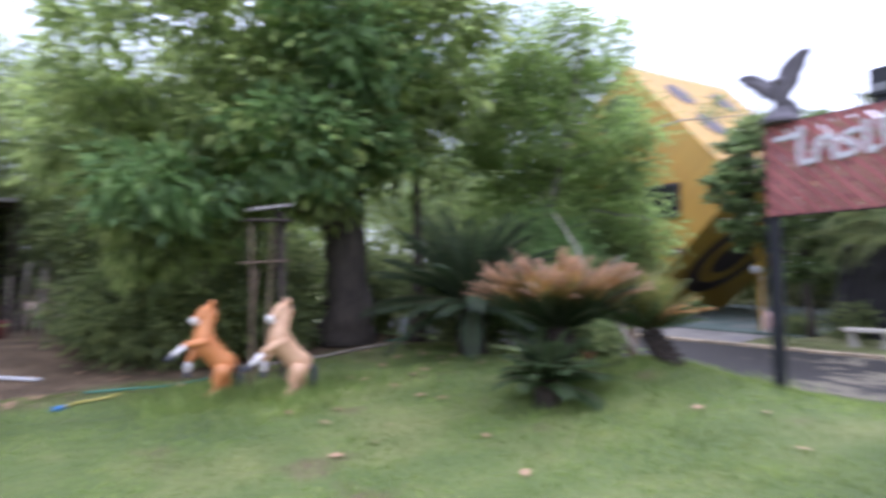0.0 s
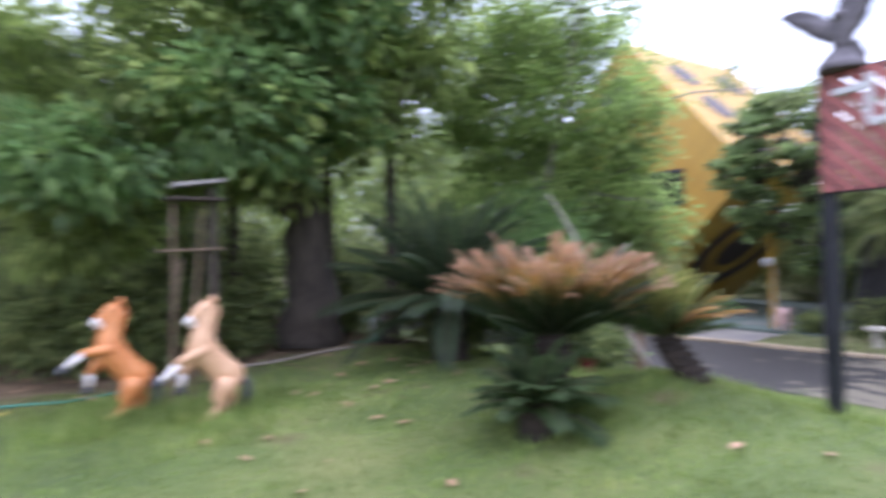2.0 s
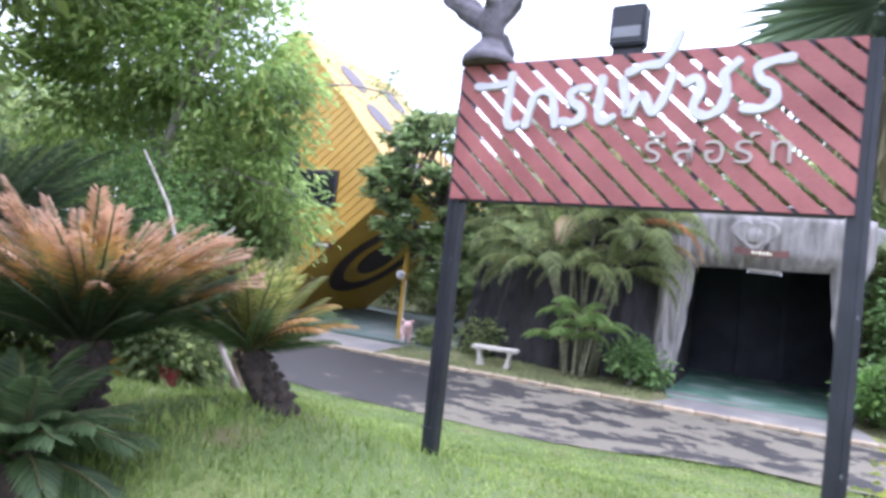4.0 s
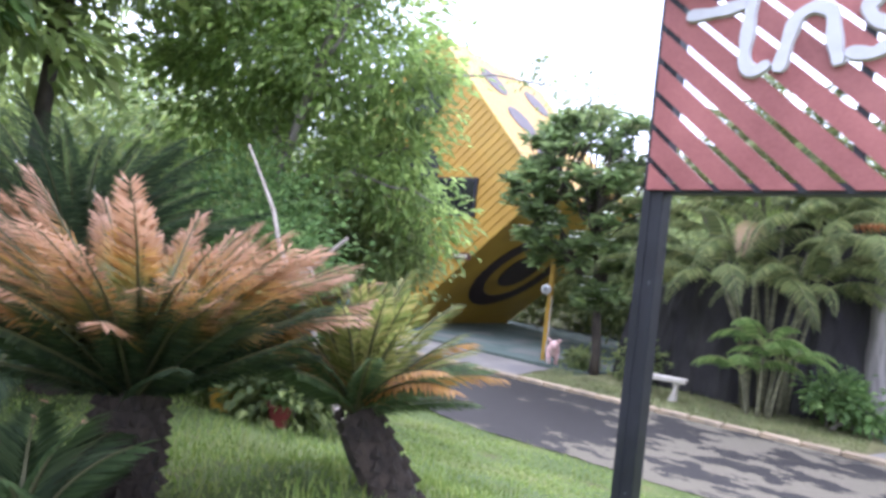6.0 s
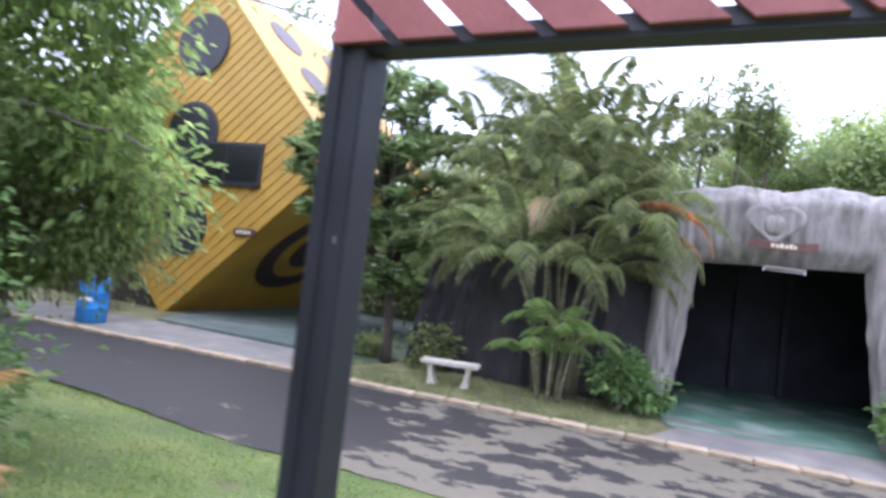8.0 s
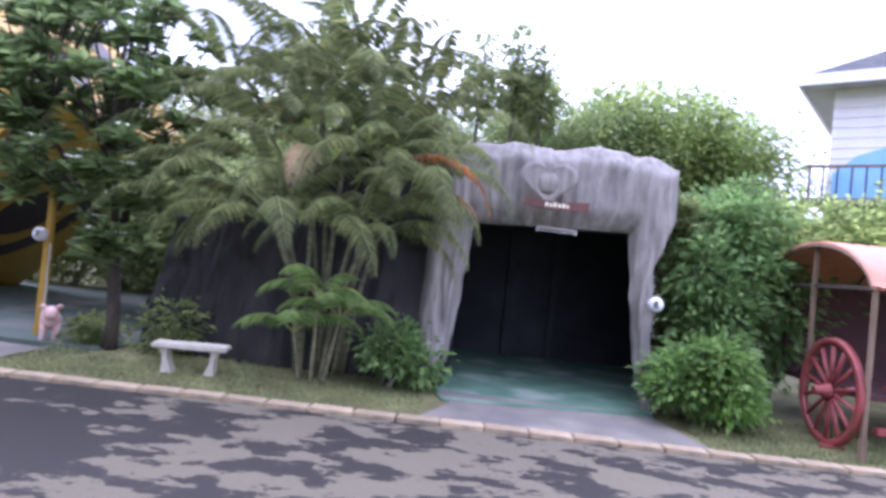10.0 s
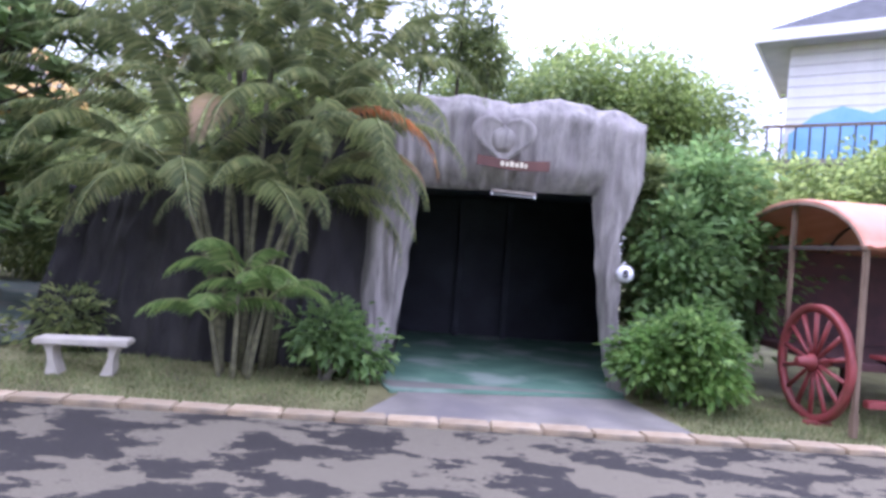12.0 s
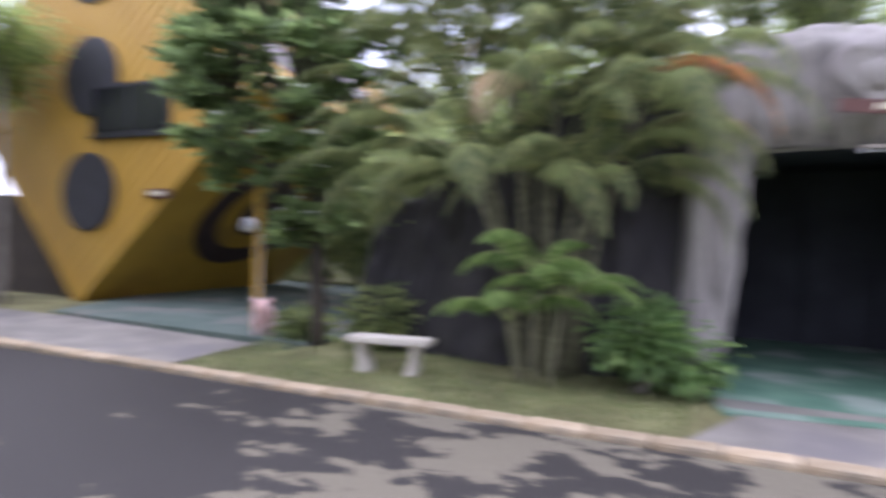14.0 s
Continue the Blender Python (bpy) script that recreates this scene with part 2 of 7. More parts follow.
M_EAGLE = surface("weathered_dark_plaster", (0.05, 0.045, 0.05), (0.16, 0.14, 0.15), 9, 0.8, 0.5, 60)
M_HORSE_TAN = surface("tan_glazed_plaster", (0.46, 0.155, 0.04), (0.63, 0.255, 0.08), 6, 0.45, 0.2, 60, spots=(0.56, 0.24, 0.09))
M_HORSE_PALE = surface("pale_glazed_plaster", (0.48, 0.27, 0.14), (0.66, 0.41, 0.24), 6, 0.45, 0.2, 60, spots=(0.56, 0.32, 0.18))
M_HORSE_WHITE = plain("white_glaze", (0.78, 0.72, 0.66), 0.45)
M_HOOF = plain("dark_hoof", (0.06, 0.06, 0.07), 0.5)
M_WOOD = surface("weathered_wood", (0.10, 0.065, 0.04), (0.26, 0.18, 0.12), 4, 0.85, 0.5, 60, stretch=(3, 3, 0.5))
M_WOOD_DARK = surface("dark_wood", (0.025, 0.018, 0.014), (0.075, 0.055, 0.04), 4, 0.85, 0.4, 60, stretch=(3, 3, 0.5))
M_STICK = surface("dry_stick", (0.2, 0.165, 0.13), (0.38, 0.33, 0.27), 9, 0.85, 0.4, 80)
M_RED = surface("red_painted_wood", (0.16, 0.028, 0.028), (0.304, 0.06, 0.056), 5, 0.5, 0.3, 60, spots=(0.176, 0.048, 0.04))
# cart's inner red wood, darkened to hold the canopy's shade
M_RED_SHADED = surface("shaded_red_wood", (0.03, 0.012, 0.013), (0.08, 0.025, 0.025), 4, 0.8, 0.3, 60)
M_TERRA = surface("terracotta_sheet", (0.442, 0.162, 0.0935), (0.612, 0.272, 0.178), 3, 0.65, 0.3, 60, spots=(0.468, 0.212, 0.145))
M_BLUE = surface("blue_plastic", (0.02, 0.16, 0.46), (0.05, 0.28, 0.66), 3, 0.4, 0.1, 60)
M_GREEN_BOX = plain("green_plastic", (0.16, 0.5, 0.05), 0.4)
M_BOARD = surface("white_board", (0.6, 0.58, 0.55), (0.76, 0.74, 0.7), 2, 0.7, 0.1, 60, spots=(0.5, 0.46, 0.42))
M_PLANK = surface("brown_plank", (0.07, 0.028, 0.022), (0.14, 0.06, 0.045), 4, 0.7, 0.3, 60)
M_TUBE = plain("unlit_tube", (0.36, 0.36, 0.34), 0.35)
M_PIPE = plain("white_pipe", (0.7, 0.7, 0.7), 0.4)
M_HOSE_GREEN = plain("green_hose", (0.05, 0.2, 0.13), 0.5)
M_HOSE_YELLOW = plain("yellow_hose", (0.5, 0.42, 0.1), 0.5)
M_THATCH = surface("grey_roof_sheet", (0.16, 0.14, 0.13), (0.4, 0.37, 0.34), 3, 0.85, 0.4, 60)
M_TARP = plain("blue_tarpaulin", (0.015, 0.03, 0.08), 0.45)
M_SHED_IN = surface("shed_wall_boards", (0.03, 0.025, 0.022), (0.08, 0.065, 0.055), 3, 0.9, 0.3, 40)
M_HOUSE = surface("white_boarded_wall", (0.62, 0.60, 0.58), (0.78, 0.76, 0.73), 1.5, 0.7, 0.1, 40)
M_MURAL = surface("blue_painted_mountain", (0.16, 0.38, 0.66), (0.34, 0.56, 0.8), 0.8, 0.7, 0.05, 30)
M_ROOF = surface("grey_roof_tile", (0.04, 0.041, 0.043), (0.085, 0.086, 0.09), 3, 0.95, 0.4, 30)
M_SOFFIT = surface("grey_soffit", (0.36, 0.36, 0.38), (0.5, 0.5, 0.52), 2, 0.7, 0.05, 30)
M_PIG = surface("pink_plaster", (0.62, 0.36, 0.33), (0.76, 0.52, 0.48), 8, 0.5, 0.2, 60, spots=(0.75, 0.7, 0.68))


def soil_material():
    """Lawn, bare earth and litter on the one ground sheet; world metres."""
    m, n, l, b = material("lawn_and_earth", 0.9)
    geo = n.new("ShaderNodeNewGeometry")
    pos = geo.outputs["Position"]

    def nz(scale, detail=5):
        t = n.new("ShaderNodeTexNoise")
        t.inputs["Scale"].default_value, t.inputs["Detail"].default_value = scale, detail
        l.new(pos, t.inputs["Vector"])
        return t.outputs["Fac"]

    def blend(f, a, c):
        x = n.new("ShaderNodeMix")
        x.data_type = "RGBA"
        l.new(f, x.inputs["Factor"])
        l.new(a, x.inputs["A"])
        l.new(c, x.inputs["B"])
        return x.outputs["Result"]

    def calc(op, a, c, e=None):
        x = n.new("ShaderNodeMath")
        x.operation = op
        for k, v in enumerate((a, c, e)):
            if v is None:
                continue
            if isinstance(v, (int, float)):
                x.inputs[k].default_value = v
            else:
                l.new(v, x.inputs[k])
        return x.outputs[0]

    def pick(f, stops):
        r = ramp(n, stops)
        l.new(f, r.inputs["Fac"])
        return r.outputs["Color"]

    grass = pick(calc("MULTIPLY_ADD", nz(38), 0.6, nz(0.8)), [(0.5, (0.048, 0.073, 0.015)), (0.8, (0.086, 0.12, 0.024)), (1.0, (0.155, 0.165, 0.048))])
    earth = pick(calc("MULTIPLY_ADD", nz(30), 0.6, nz(1.5)), [(0.5, (0.045, 0.029, 0.012)), (0.8, (0.108, 0.068, 0.034)), (1.0, (0.20, 0.132, 0.075))])
    verge = pick(calc("MULTIPLY_ADD", nz(45), 0.6, nz(1.4)), [(0.5, (0.068, 0.056, 0.028)), (0.75, (0.136, 0.124, 0.048)), (1.0, (0.224, 0.216, 0.096))])
    sep = n.new("ShaderNodeSeparateXYZ")
    l.new(pos, sep.inputs["Vector"])
    X, Y = sep.outputs["X"], sep.outputs["Y"]
    wob = calc("MULTIPLY_ADD", nz(0.9), 3.0, -1.5)
    far_side = pick(calc("MULTIPLY_ADD", calc("SUBTRACT", Y, 16.0), 1.0, 0.0), [(0.2, (0, 0, 0)), (0.4, (1, 1, 1))])
    west = pick(calc("MULTIPLY_ADD", calc("ADD", X, wob), -0.25, -2.05), [(0.0, (0, 0, 0)), (0.35, (1, 1, 1))])
    west = calc("MULTIPLY", west, pick(calc("MULTIPLY_ADD", Y, -0.5, 5.2), [(0.0, (0, 0, 0)), (1.0, (1, 1, 1))]))
    patch = pick(nz(1.1, 7), [(0.60, (0, 0, 0)), (0.70, (0.7, 0.7, 0.7))])
    c = blend(patch, grass, earth)
    c = blend(west, c, earth)
    c = blend(far_side, c, verge)
    l.new(c, b.inputs["Base Color"])
    bp = n.new("ShaderNodeBump")
    bp.inputs["Strength"].default_value, bp.inputs["Distance"].default_value = 0.6, 0.03
    l.new(nz(60), bp.inputs["Height"])
    l.new(bp.outputs["Normal"], b.inputs["Normal"])
    return m


def road_material():
    """Asphalt drying after rain: dark wet sheets with ragged pale dry patches."""
    m, n, l, b = material("drying_asphalt", 0.6)
    geo = n.new("ShaderNodeNewGeometry")
    mp = n.new("ShaderNodeMapping")
    mp.inputs["Scale"].default_value = (0.62, 1.15, 1.0)
    l.new(geo.outputs["Position"], mp.inputs["Vector"])
    big, fine = n.new("ShaderNodeTexNoise"), n.new("ShaderNodeTexNoise")
    big.inputs["Scale"].default_value, big.inputs["Detail"].default_value, big.inputs["Roughness"].default_value = 2.0, 10, 0.66
    big.inputs["Distortion"].default_value = 0.15
    fine.inputs["Scale"].default_value, fine.inputs["Detail"].default_value = 140, 3
    l.new(mp.outputs["Vector"], big.inputs["Vector"])
    l.new(geo.outputs["Position"], fine.inputs["Vector"])
    sep = n.new("ShaderNodeSeparateXYZ")
    l.new(geo.outputs["Position"], sep.inputs["Vector"])
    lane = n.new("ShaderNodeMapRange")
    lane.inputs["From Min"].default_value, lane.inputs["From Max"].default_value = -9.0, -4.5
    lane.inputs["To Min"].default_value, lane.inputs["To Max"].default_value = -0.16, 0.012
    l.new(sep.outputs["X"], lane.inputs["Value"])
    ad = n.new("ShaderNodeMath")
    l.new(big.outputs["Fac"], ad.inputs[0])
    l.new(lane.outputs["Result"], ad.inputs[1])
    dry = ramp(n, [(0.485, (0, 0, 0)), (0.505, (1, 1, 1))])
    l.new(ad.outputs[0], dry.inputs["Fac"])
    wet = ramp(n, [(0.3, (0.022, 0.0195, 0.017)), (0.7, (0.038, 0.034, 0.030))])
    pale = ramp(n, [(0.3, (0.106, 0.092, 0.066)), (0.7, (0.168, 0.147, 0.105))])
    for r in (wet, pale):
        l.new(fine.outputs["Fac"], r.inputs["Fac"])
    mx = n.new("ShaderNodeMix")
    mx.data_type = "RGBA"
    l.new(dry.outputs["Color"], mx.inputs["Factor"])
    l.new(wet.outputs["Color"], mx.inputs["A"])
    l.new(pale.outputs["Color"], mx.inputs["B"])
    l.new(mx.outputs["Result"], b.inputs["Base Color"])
    ro = n.new("ShaderNodeMapRange")
    ro.inputs["To Min"].default_value, ro.inputs["To Max"].default_value = 0.72, 0.92
    b.inputs["Specular IOR Level"].default_value = 0.25
    l.new(dry.outputs["Color"], ro.inputs["Value"])
    l.new(ro.outputs["Result"], b.inputs["Roughness"])
    bp = n.new("ShaderNodeBump")
    bp.inputs["Strength"].default_value, bp.inputs["Distance"].default_value = 0.3, 0.01
    l.new(fine.outputs["Fac"], bp.inputs["Height"])
    l.new(bp.outputs["Normal"], b.inputs["Normal"])
    return m


M_SOIL, M_ROAD = soil_material(), road_material()
rng = np.random.default_rng(7)


# ---------------------------------------------------------------- mesh helpers
def mesh_of(name, verts, faces, mats, index=None, smooth=False):
    me = bpy.data.meshes.new(name)
    me.from_pydata(np.asarray(verts, float).tolist(), [], np.asarray(faces).tolist() if isinstance(faces, np.ndarray) else faces)
    for m in mats if isinstance(mats, (list, tuple)) else [mats]:
        me.materials.append(m)
    if index is not None:
        me.polygons.foreach_set("material_index", np.asarray(index, dtype=np.int32))
    if smooth:
        me.polygons.foreach_set("use_smooth", np.ones(len(me.polygons), dtype=bool))
    me.update()
    return me


def part(name, shape, mat=None, parent=None, label="", m=None):
    """Links a bmesh or a mesh as one object under a thing or under a part."""
    if isinstance(shape, bmesh.types.BMesh):
        me = bpy.data.meshes.new(name)
        shape.to_mesh(me)
        shape.free()
    else:
        me = shape
    if mat and not me.materials:
        me.materials.append(mat)
    ob = new(name, me)
    ob.parent = parent
    if m is not None:
        ob.matrix_basis = m
    if label:
        ob["label"] = label
    return ob


def thing(name, label, category, m=None, group="", kind=""):
    ob = new(name)
    ob.empty_display_size = 0.2
    if m is not None:
        ob.matrix_basis = m
    return tagged(ob, label, category, group, kind)


def box(x0, y0, z0, x1, y1, z1, bevel=0.0, turn=None):
    bm = bmesh.new()
    bmesh.ops.create_cube(bm, size=1)
    bmesh.ops.scale(bm, vec=(x1 - x0, y1 - y0, z1 - z0), verts=bm.verts)
    if bevel:
        bmesh.ops.bevel(bm, geom=bm.edges[:], offset=bevel, segments=2, affect="EDGES")
    bmesh.ops.translate(bm, vec=((x0 + x1) / 2, (y0 + y1) / 2, (z0 + z1) / 2), verts=bm.verts)
    if turn is not None:
        bmesh.ops.transform(bm, matrix=turn, verts=bm.verts)
    return bm


def lathe(profile, seg=24, axis="Z"):
    """Turned body from (radius, height) pairs."""
    bm = bmesh.new()
    rows = []
    for r, h in profile:
        row = []
        for k in range(seg):
            a = 2 * math.pi * k / seg
            p = (r * math.cos(a), r * math.sin(a), h)
            row.append(bm.verts.new(p if axis == "Z" else (p[0], -p[2], p[1]) if axis == "Y" else (p[2], p[0], p[1])))
        rows.append(row)
    for a, c in zip(rows, rows[1:]):
        for k in range(seg):
            f = bm.faces.new((a[k], a[(k + 1) % seg], c[(k + 1) % seg], c[k]))
            f.smooth = True
    for row in (rows[0], rows[-1]):
        bm.faces.new(row)
    bmesh.ops.recalc_face_normals(bm, faces=bm.faces)
    return bm


def tube_data(path, radii, seg=8, wobble=0.0, flat=1.0):
    """Vertices and faces of a round limb along a path."""
    path = [Vector(p) for p in path]
    V, F = [], []
    side = None
    for i, p in enumerate(path):
        d = (path[min(i + 1, len(path) - 1)] - path[max(i - 1, 0)]).normalized()
        if side is None:
            side = d.orthogonal().normalized()
        side = (side - d * side.dot(d)).normalized()
        up = d.cross(side)
        r = radii[i] if not isinstance(radii, (int, float)) else radii
        for k in range(seg):
            a = 2 * math.pi * k / seg
            w = 1 + wobble * noise.noise(p * 2.3 + Vector((math.cos(a), math.sin(a), 0)) * 1.1)
            V.append(p + (side * math.cos(a) + up * math.sin(a) * flat) * r * w)
    n = len(path)
    for i in range(n - 1):
        for k in range(seg):
            F.append((i * seg + k, i * seg + (k + 1) % seg, (i + 1) * seg + (k + 1) % seg, (i + 1) * seg + k))
    F.append(tuple(range(seg))[::-1])
    F.append(tuple((n - 1) * seg + k for k in range(seg)))
    return V, F


def tube(name, path, radii, mat, seg=8, wobble=0.0, flat=1.0):
    V, F = tube_data(path, radii, seg, wobble, flat)
    return mesh_of(name, V, F, mat, smooth=True)


def tubes(name, runs, mat, seg=6):
    V, F = [], []
    for path, radii in runs:
        v, f = tube_data(path, radii, seg)
        F += [tuple(i + len(V) for i in q) for q in f]
        V += v
    return mesh_of(name, V, F, mat, smooth=True)


def bend(a, b, n=6, lift=0.0, jitter=0.0):
    a, b = Vector(a), Vector(b)
    out = []
    for k in range(n + 1):
        t = k / n
        p = a.lerp(b, t) + Vector((0, 0, lift * 4 * t * (1 - t)))
        if jitter and 0 < k < n:
            p += Vector(rng.uniform(-jitter, jitter, 3))
        out.append(p)
    return out


def leaf_quads(at, along, size, wide=0.42, fold=0.25):
    """Pointed, folded leaves: base points, directions and lengths."""
    n = len(at)
    d = along / (np.linalg.norm(along, axis=1, keepdims=True) + 1e-9)
    up = rng.normal(size=(n, 3)) * 0.55 + (0, 0, 1)
    side = np.cross(d, up)
    side /= np.linalg.norm(side, axis=1, keepdims=True) + 1e-9
    nor = np.cross(side, d)
    s = size[:, None]
    V = np.empty((n, 4, 3))
    V[:, 0] = at
    V[:, 1] = at + d * s * 0.45 + side * s * wide / 2 + nor * s * fold * wide
    V[:, 2] = at + d * s - (0, 0, 0.12) * s
    V[:, 3] = at + d * s * 0.45 - side * s * wide / 2 + nor * s * fold * wide
    base = (np.arange(n) * 4)[:, None]
    F = np.concatenate([base + (0, 1, 2), base + (0, 2, 3)])
    return V.reshape(-1, 3), F


def crown_mesh(name, blobs, leaves, size, mat, clump=0.45, wide=0.42, droop=0.5, per=46):
    """Leaves in uneven clumps inside ellipsoids (centre, radii)."""
    vol = np.array([b[3] * b[4] * b[5] for b in blobs]) ** 0.75
    count = np.maximum(1, (vol / vol.sum() * leaves / per)).astype(int)
    at, al = [], []
    for b, k in zip(blobs, count):
        c, r = np.array(b[:3]), np.array(b[3:6])
        d = rng.normal(size=(k, 3))
        d /= np.linalg.norm(d, axis=1, keepdims=True)
        rad = rng.uniform(0.45, 1.0, (k, 1)) ** 0.6 * rng.uniform(0.85, 1.12, (k, 1))
        cen = c + d * rad * r
        off = rng.normal(size=(k, per, 3)) * np.array((1, 1, 0.62)) * clump * rng.uniform(0.5, 1.15, (k, 1, 1))
        p = cen[:, None] + off
        out = off * 0.8 + d[:, None] * clump * 0.9 + rng.normal(size=off.shape) * clump * 0.45 - (0, 0, droop * clump)
        at.append(p.reshape(-1, 3))
        al.append(out.reshape(-1, 3))
    at, al = np.concatenate(at), np.concatenate(al)
    V, F = leaf_quads(at, al, size * rng.uniform(0.6, 1.35, len(at)), wide)
    return mesh_of(name, V, F, mat)


def frond_mesh(name, length, rise, fall, pairs, leaflet, width, mat, vee=0.35, sag=0.3, stalk=0.16, stalk_r=0.014, ahead=0.7, mess=0.02, curl=1.2, taper=0.0):
    """A feather leaf: an arched stalk from the origin along +x and two rows of leaflets."""
    n, pts, p = 14, [], np.zeros(3)
    for k in range(n + 1):
        a = radians(rise + (fall - rise) * (k / n) ** curl)
        pts.append(p.copy())
        p = p + np.array((math.cos(a), 0, math.sin(a))) * length / n
    pts = np.array(pts)
    V, F = tube_data(pts, [stalk_r * (1 - 0.8 * k / n) for k in range(n + 1)], 4)
    V, idx = [tuple(v) for v in V], [1] * len(F)
    s = np.linspace(stalk, 0.995, pairs)
    for u in s:
        q = np.array([np.interp(u * n, range(n + 1), pts[:, c]) for c in range(3)])
        k = min(int(u * n), n - 1)
        t = pts[k + 1] - pts[k]
        t /= np.linalg.norm(t)
        up = np.cross(t, (0, 1, 0)) * -1
        ll = leaflet * (0.35 + 1.3 * math.sin(math.pi * (0.12 + 0.8 * u)) * 0.6) * (1 - taper * u ** 3) * rng.uniform(0.9, 1.08)
        for sg in (-1, 1):
            d = np.array((0, sg, 0)) * 0.85 + t * (ahead + 0.5 * u) + up * (vee + rng.uniform(-0.06, 0.06)) + rng.uniform(-mess, mess, 3)
            d /= np.linalg.norm(d)
            mid = q + d * ll * 0.5
            tip = q + d * ll - np.array((0, 0, sag * ll))
            w = np.cross(d, up)
            w = w / np.linalg.norm(w) * width / 2
            b0 = len(V)
            V += [tuple(q), tuple(mid + w), tuple(tip), tuple(mid - w)]
            F += [(b0, b0 + 1, b0 + 2), (b0, b0 + 2, b0 + 3)]
            idx += [0, 0]
    return mesh_of(name, V, F, [mat, M_CYCAD_STALK if "cycad" in mat.name else M_RACHIS], idx)


def lump(name, r, mat, amount=0.25, freq=1.6, sub=3, squash=(1, 1, 1), smooth=True):
    bm = bmesh.new()
    bmesh.ops.create_icosphere(bm, subdivisions=sub, radius=1)
    for v in bm.verts:
        v.co *= 1 + amount * noise.fractal(v.co * freq, 1.0, 2.0, 4)
        v.co = Vector((v.co.x * squash[0], v.co.y * squash[1], v.co.z * squash[2])) * r
    for f in bm.faces:
        f.smooth = smooth
    return bm


# ---------------------------------------------------------------- ground
def step(a, b, v):
    t = min(1.0, max(0.0, (v - a) / (b - a)))
    return t * t * (3 - 2 * t)


def road_z(y):
    return 0.0524 * (min(max(y, 8.0), 18.4) - 16.39)


def ground_z(x, y):
    """Height of lawn and verge: a bank falls to the road, with a mound under the cycads."""
    low = road_z(y)
    edge = 12.85 + 0.75 * step(-4.0, -1.0, x) + 0.5 * step(-7.0, -11.0, x)
    lawn = 0.56 + 0.22 * step(3.5, 7.7, y) + 0.12 * step(-4.5, -7.0, x) * step(9, 6, y)
    lawn += 0.36 * step(-9.5, -13.5, x) * step(5, 1, y)
    lawn += 0.34 * math.exp(-(((x + 4.25) / 1.1) ** 2) - ((y - 6.95) / 0.95) ** 2)
    t = min(1.0, max(0.0, (y - 7.7) / (edge - 7.7)))
    t = 0.65 * t + 0.35 * t * t * (3 - 2 * t)
    z = lawn + (low - 0.01 - lawn) * t
    return z + 0.012 * noise.noise(Vector((x * 1.7, y * 1.7, 0)))


def sheet(name, xs, ys, height, mat, label, category):
    V = [(x, y, height(x, y)) for y in ys for x in xs]
    w = len(xs)
    F = [(j * w + i, j * w + i + 1, (j + 1) * w + i + 1, (j + 1) * w + i) for j in range(len(ys) - 1) for i in range(w - 1)]
    ob = new(name, mesh_of(name, V, F, mat, smooth=True))
    return tagged(ob, label, category, kind="structure")


def spread(lo, hi, step_, far):
    core = np.arange(lo, hi + 1e-6, step_)
    out = np.array([2, 5, 10, 20, 45, 100, 220, far])
    return np.concatenate([(lo - out)[::-1], core, hi + out])


def soil_z(x, y):
    z = ground_z(x, y)
    if 12.6 < y < 16.6:
        z -= 0.035 * step(12.6, 13.6, y) if y < 16.3 else 0.05
    if 17.8 < y < 27.3 and (-2.6 < x < 0.6 or -14.0 < x < -8.4):
        z -= 0.12
    return z


sheet("ground", spread(-20, 9, 0.25, 700), spread(-6, 24, 0.25, 700), soil_z, M_SOIL, "green mown lawn sloping down to a road, with bare brown earth", "ground")


def edge_y(x):
    return 12.85 + 0.75 * step(-4.0, -1.0, x) + 0.5 * step(-7.0, -11.0, x) + 0.07 * noise.noise(Vector((x * 1.6, 3, 0))) + 0.05 * noise.noise(Vector((x * 5.1, 7, 0)))


def road_strip():
    xs = np.concatenate([[-120, -60, -35], np.arange(-24, 14.01, 0.12), [25, 60, 120]])
    V, F = [], []
    for x in xs:
        a = edge_y(x)
        for k in range(9):
            y = a + (16.3 - a) * k / 8
            V.append((x, y, road_z(y) + 0.006 + (0.012 * math.sin(math.pi * k / 8))))
    for i in range(len(xs) - 1):
        for k in range(8):
            F.append((i * 9 + k, (i + 1) * 9 + k, (i + 1) * 9 + k + 1, i * 9 + k + 1))
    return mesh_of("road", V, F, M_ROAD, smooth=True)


tagged(new("road", road_strip()), "narrow grey asphalt road with dark wet patches drying", "road", kind="structure")


def slab(name, poly, z, depth, mat, label, category="pavement"):
    bm = bmesh.new()
    top = [bm.verts.new((x, y, z(y) if callable(z) else z)) for x, y in poly]
    low = [bm.verts.new((v.co.x, v.co.y, v.co.z - depth)) for v in top]
    bm.faces.new(top)
    bm.faces.new(low[::-1])
    for k in range(len(top)):
        bm.faces.new((top[k], low[k], low[(k + 1) % len(top)], top[(k + 1) % len(top)]))
    bmesh.ops.recalc_face_normals(bm, faces=bm.faces)
    return tagged(part(name, bm, mat), label, category, kind="structure")


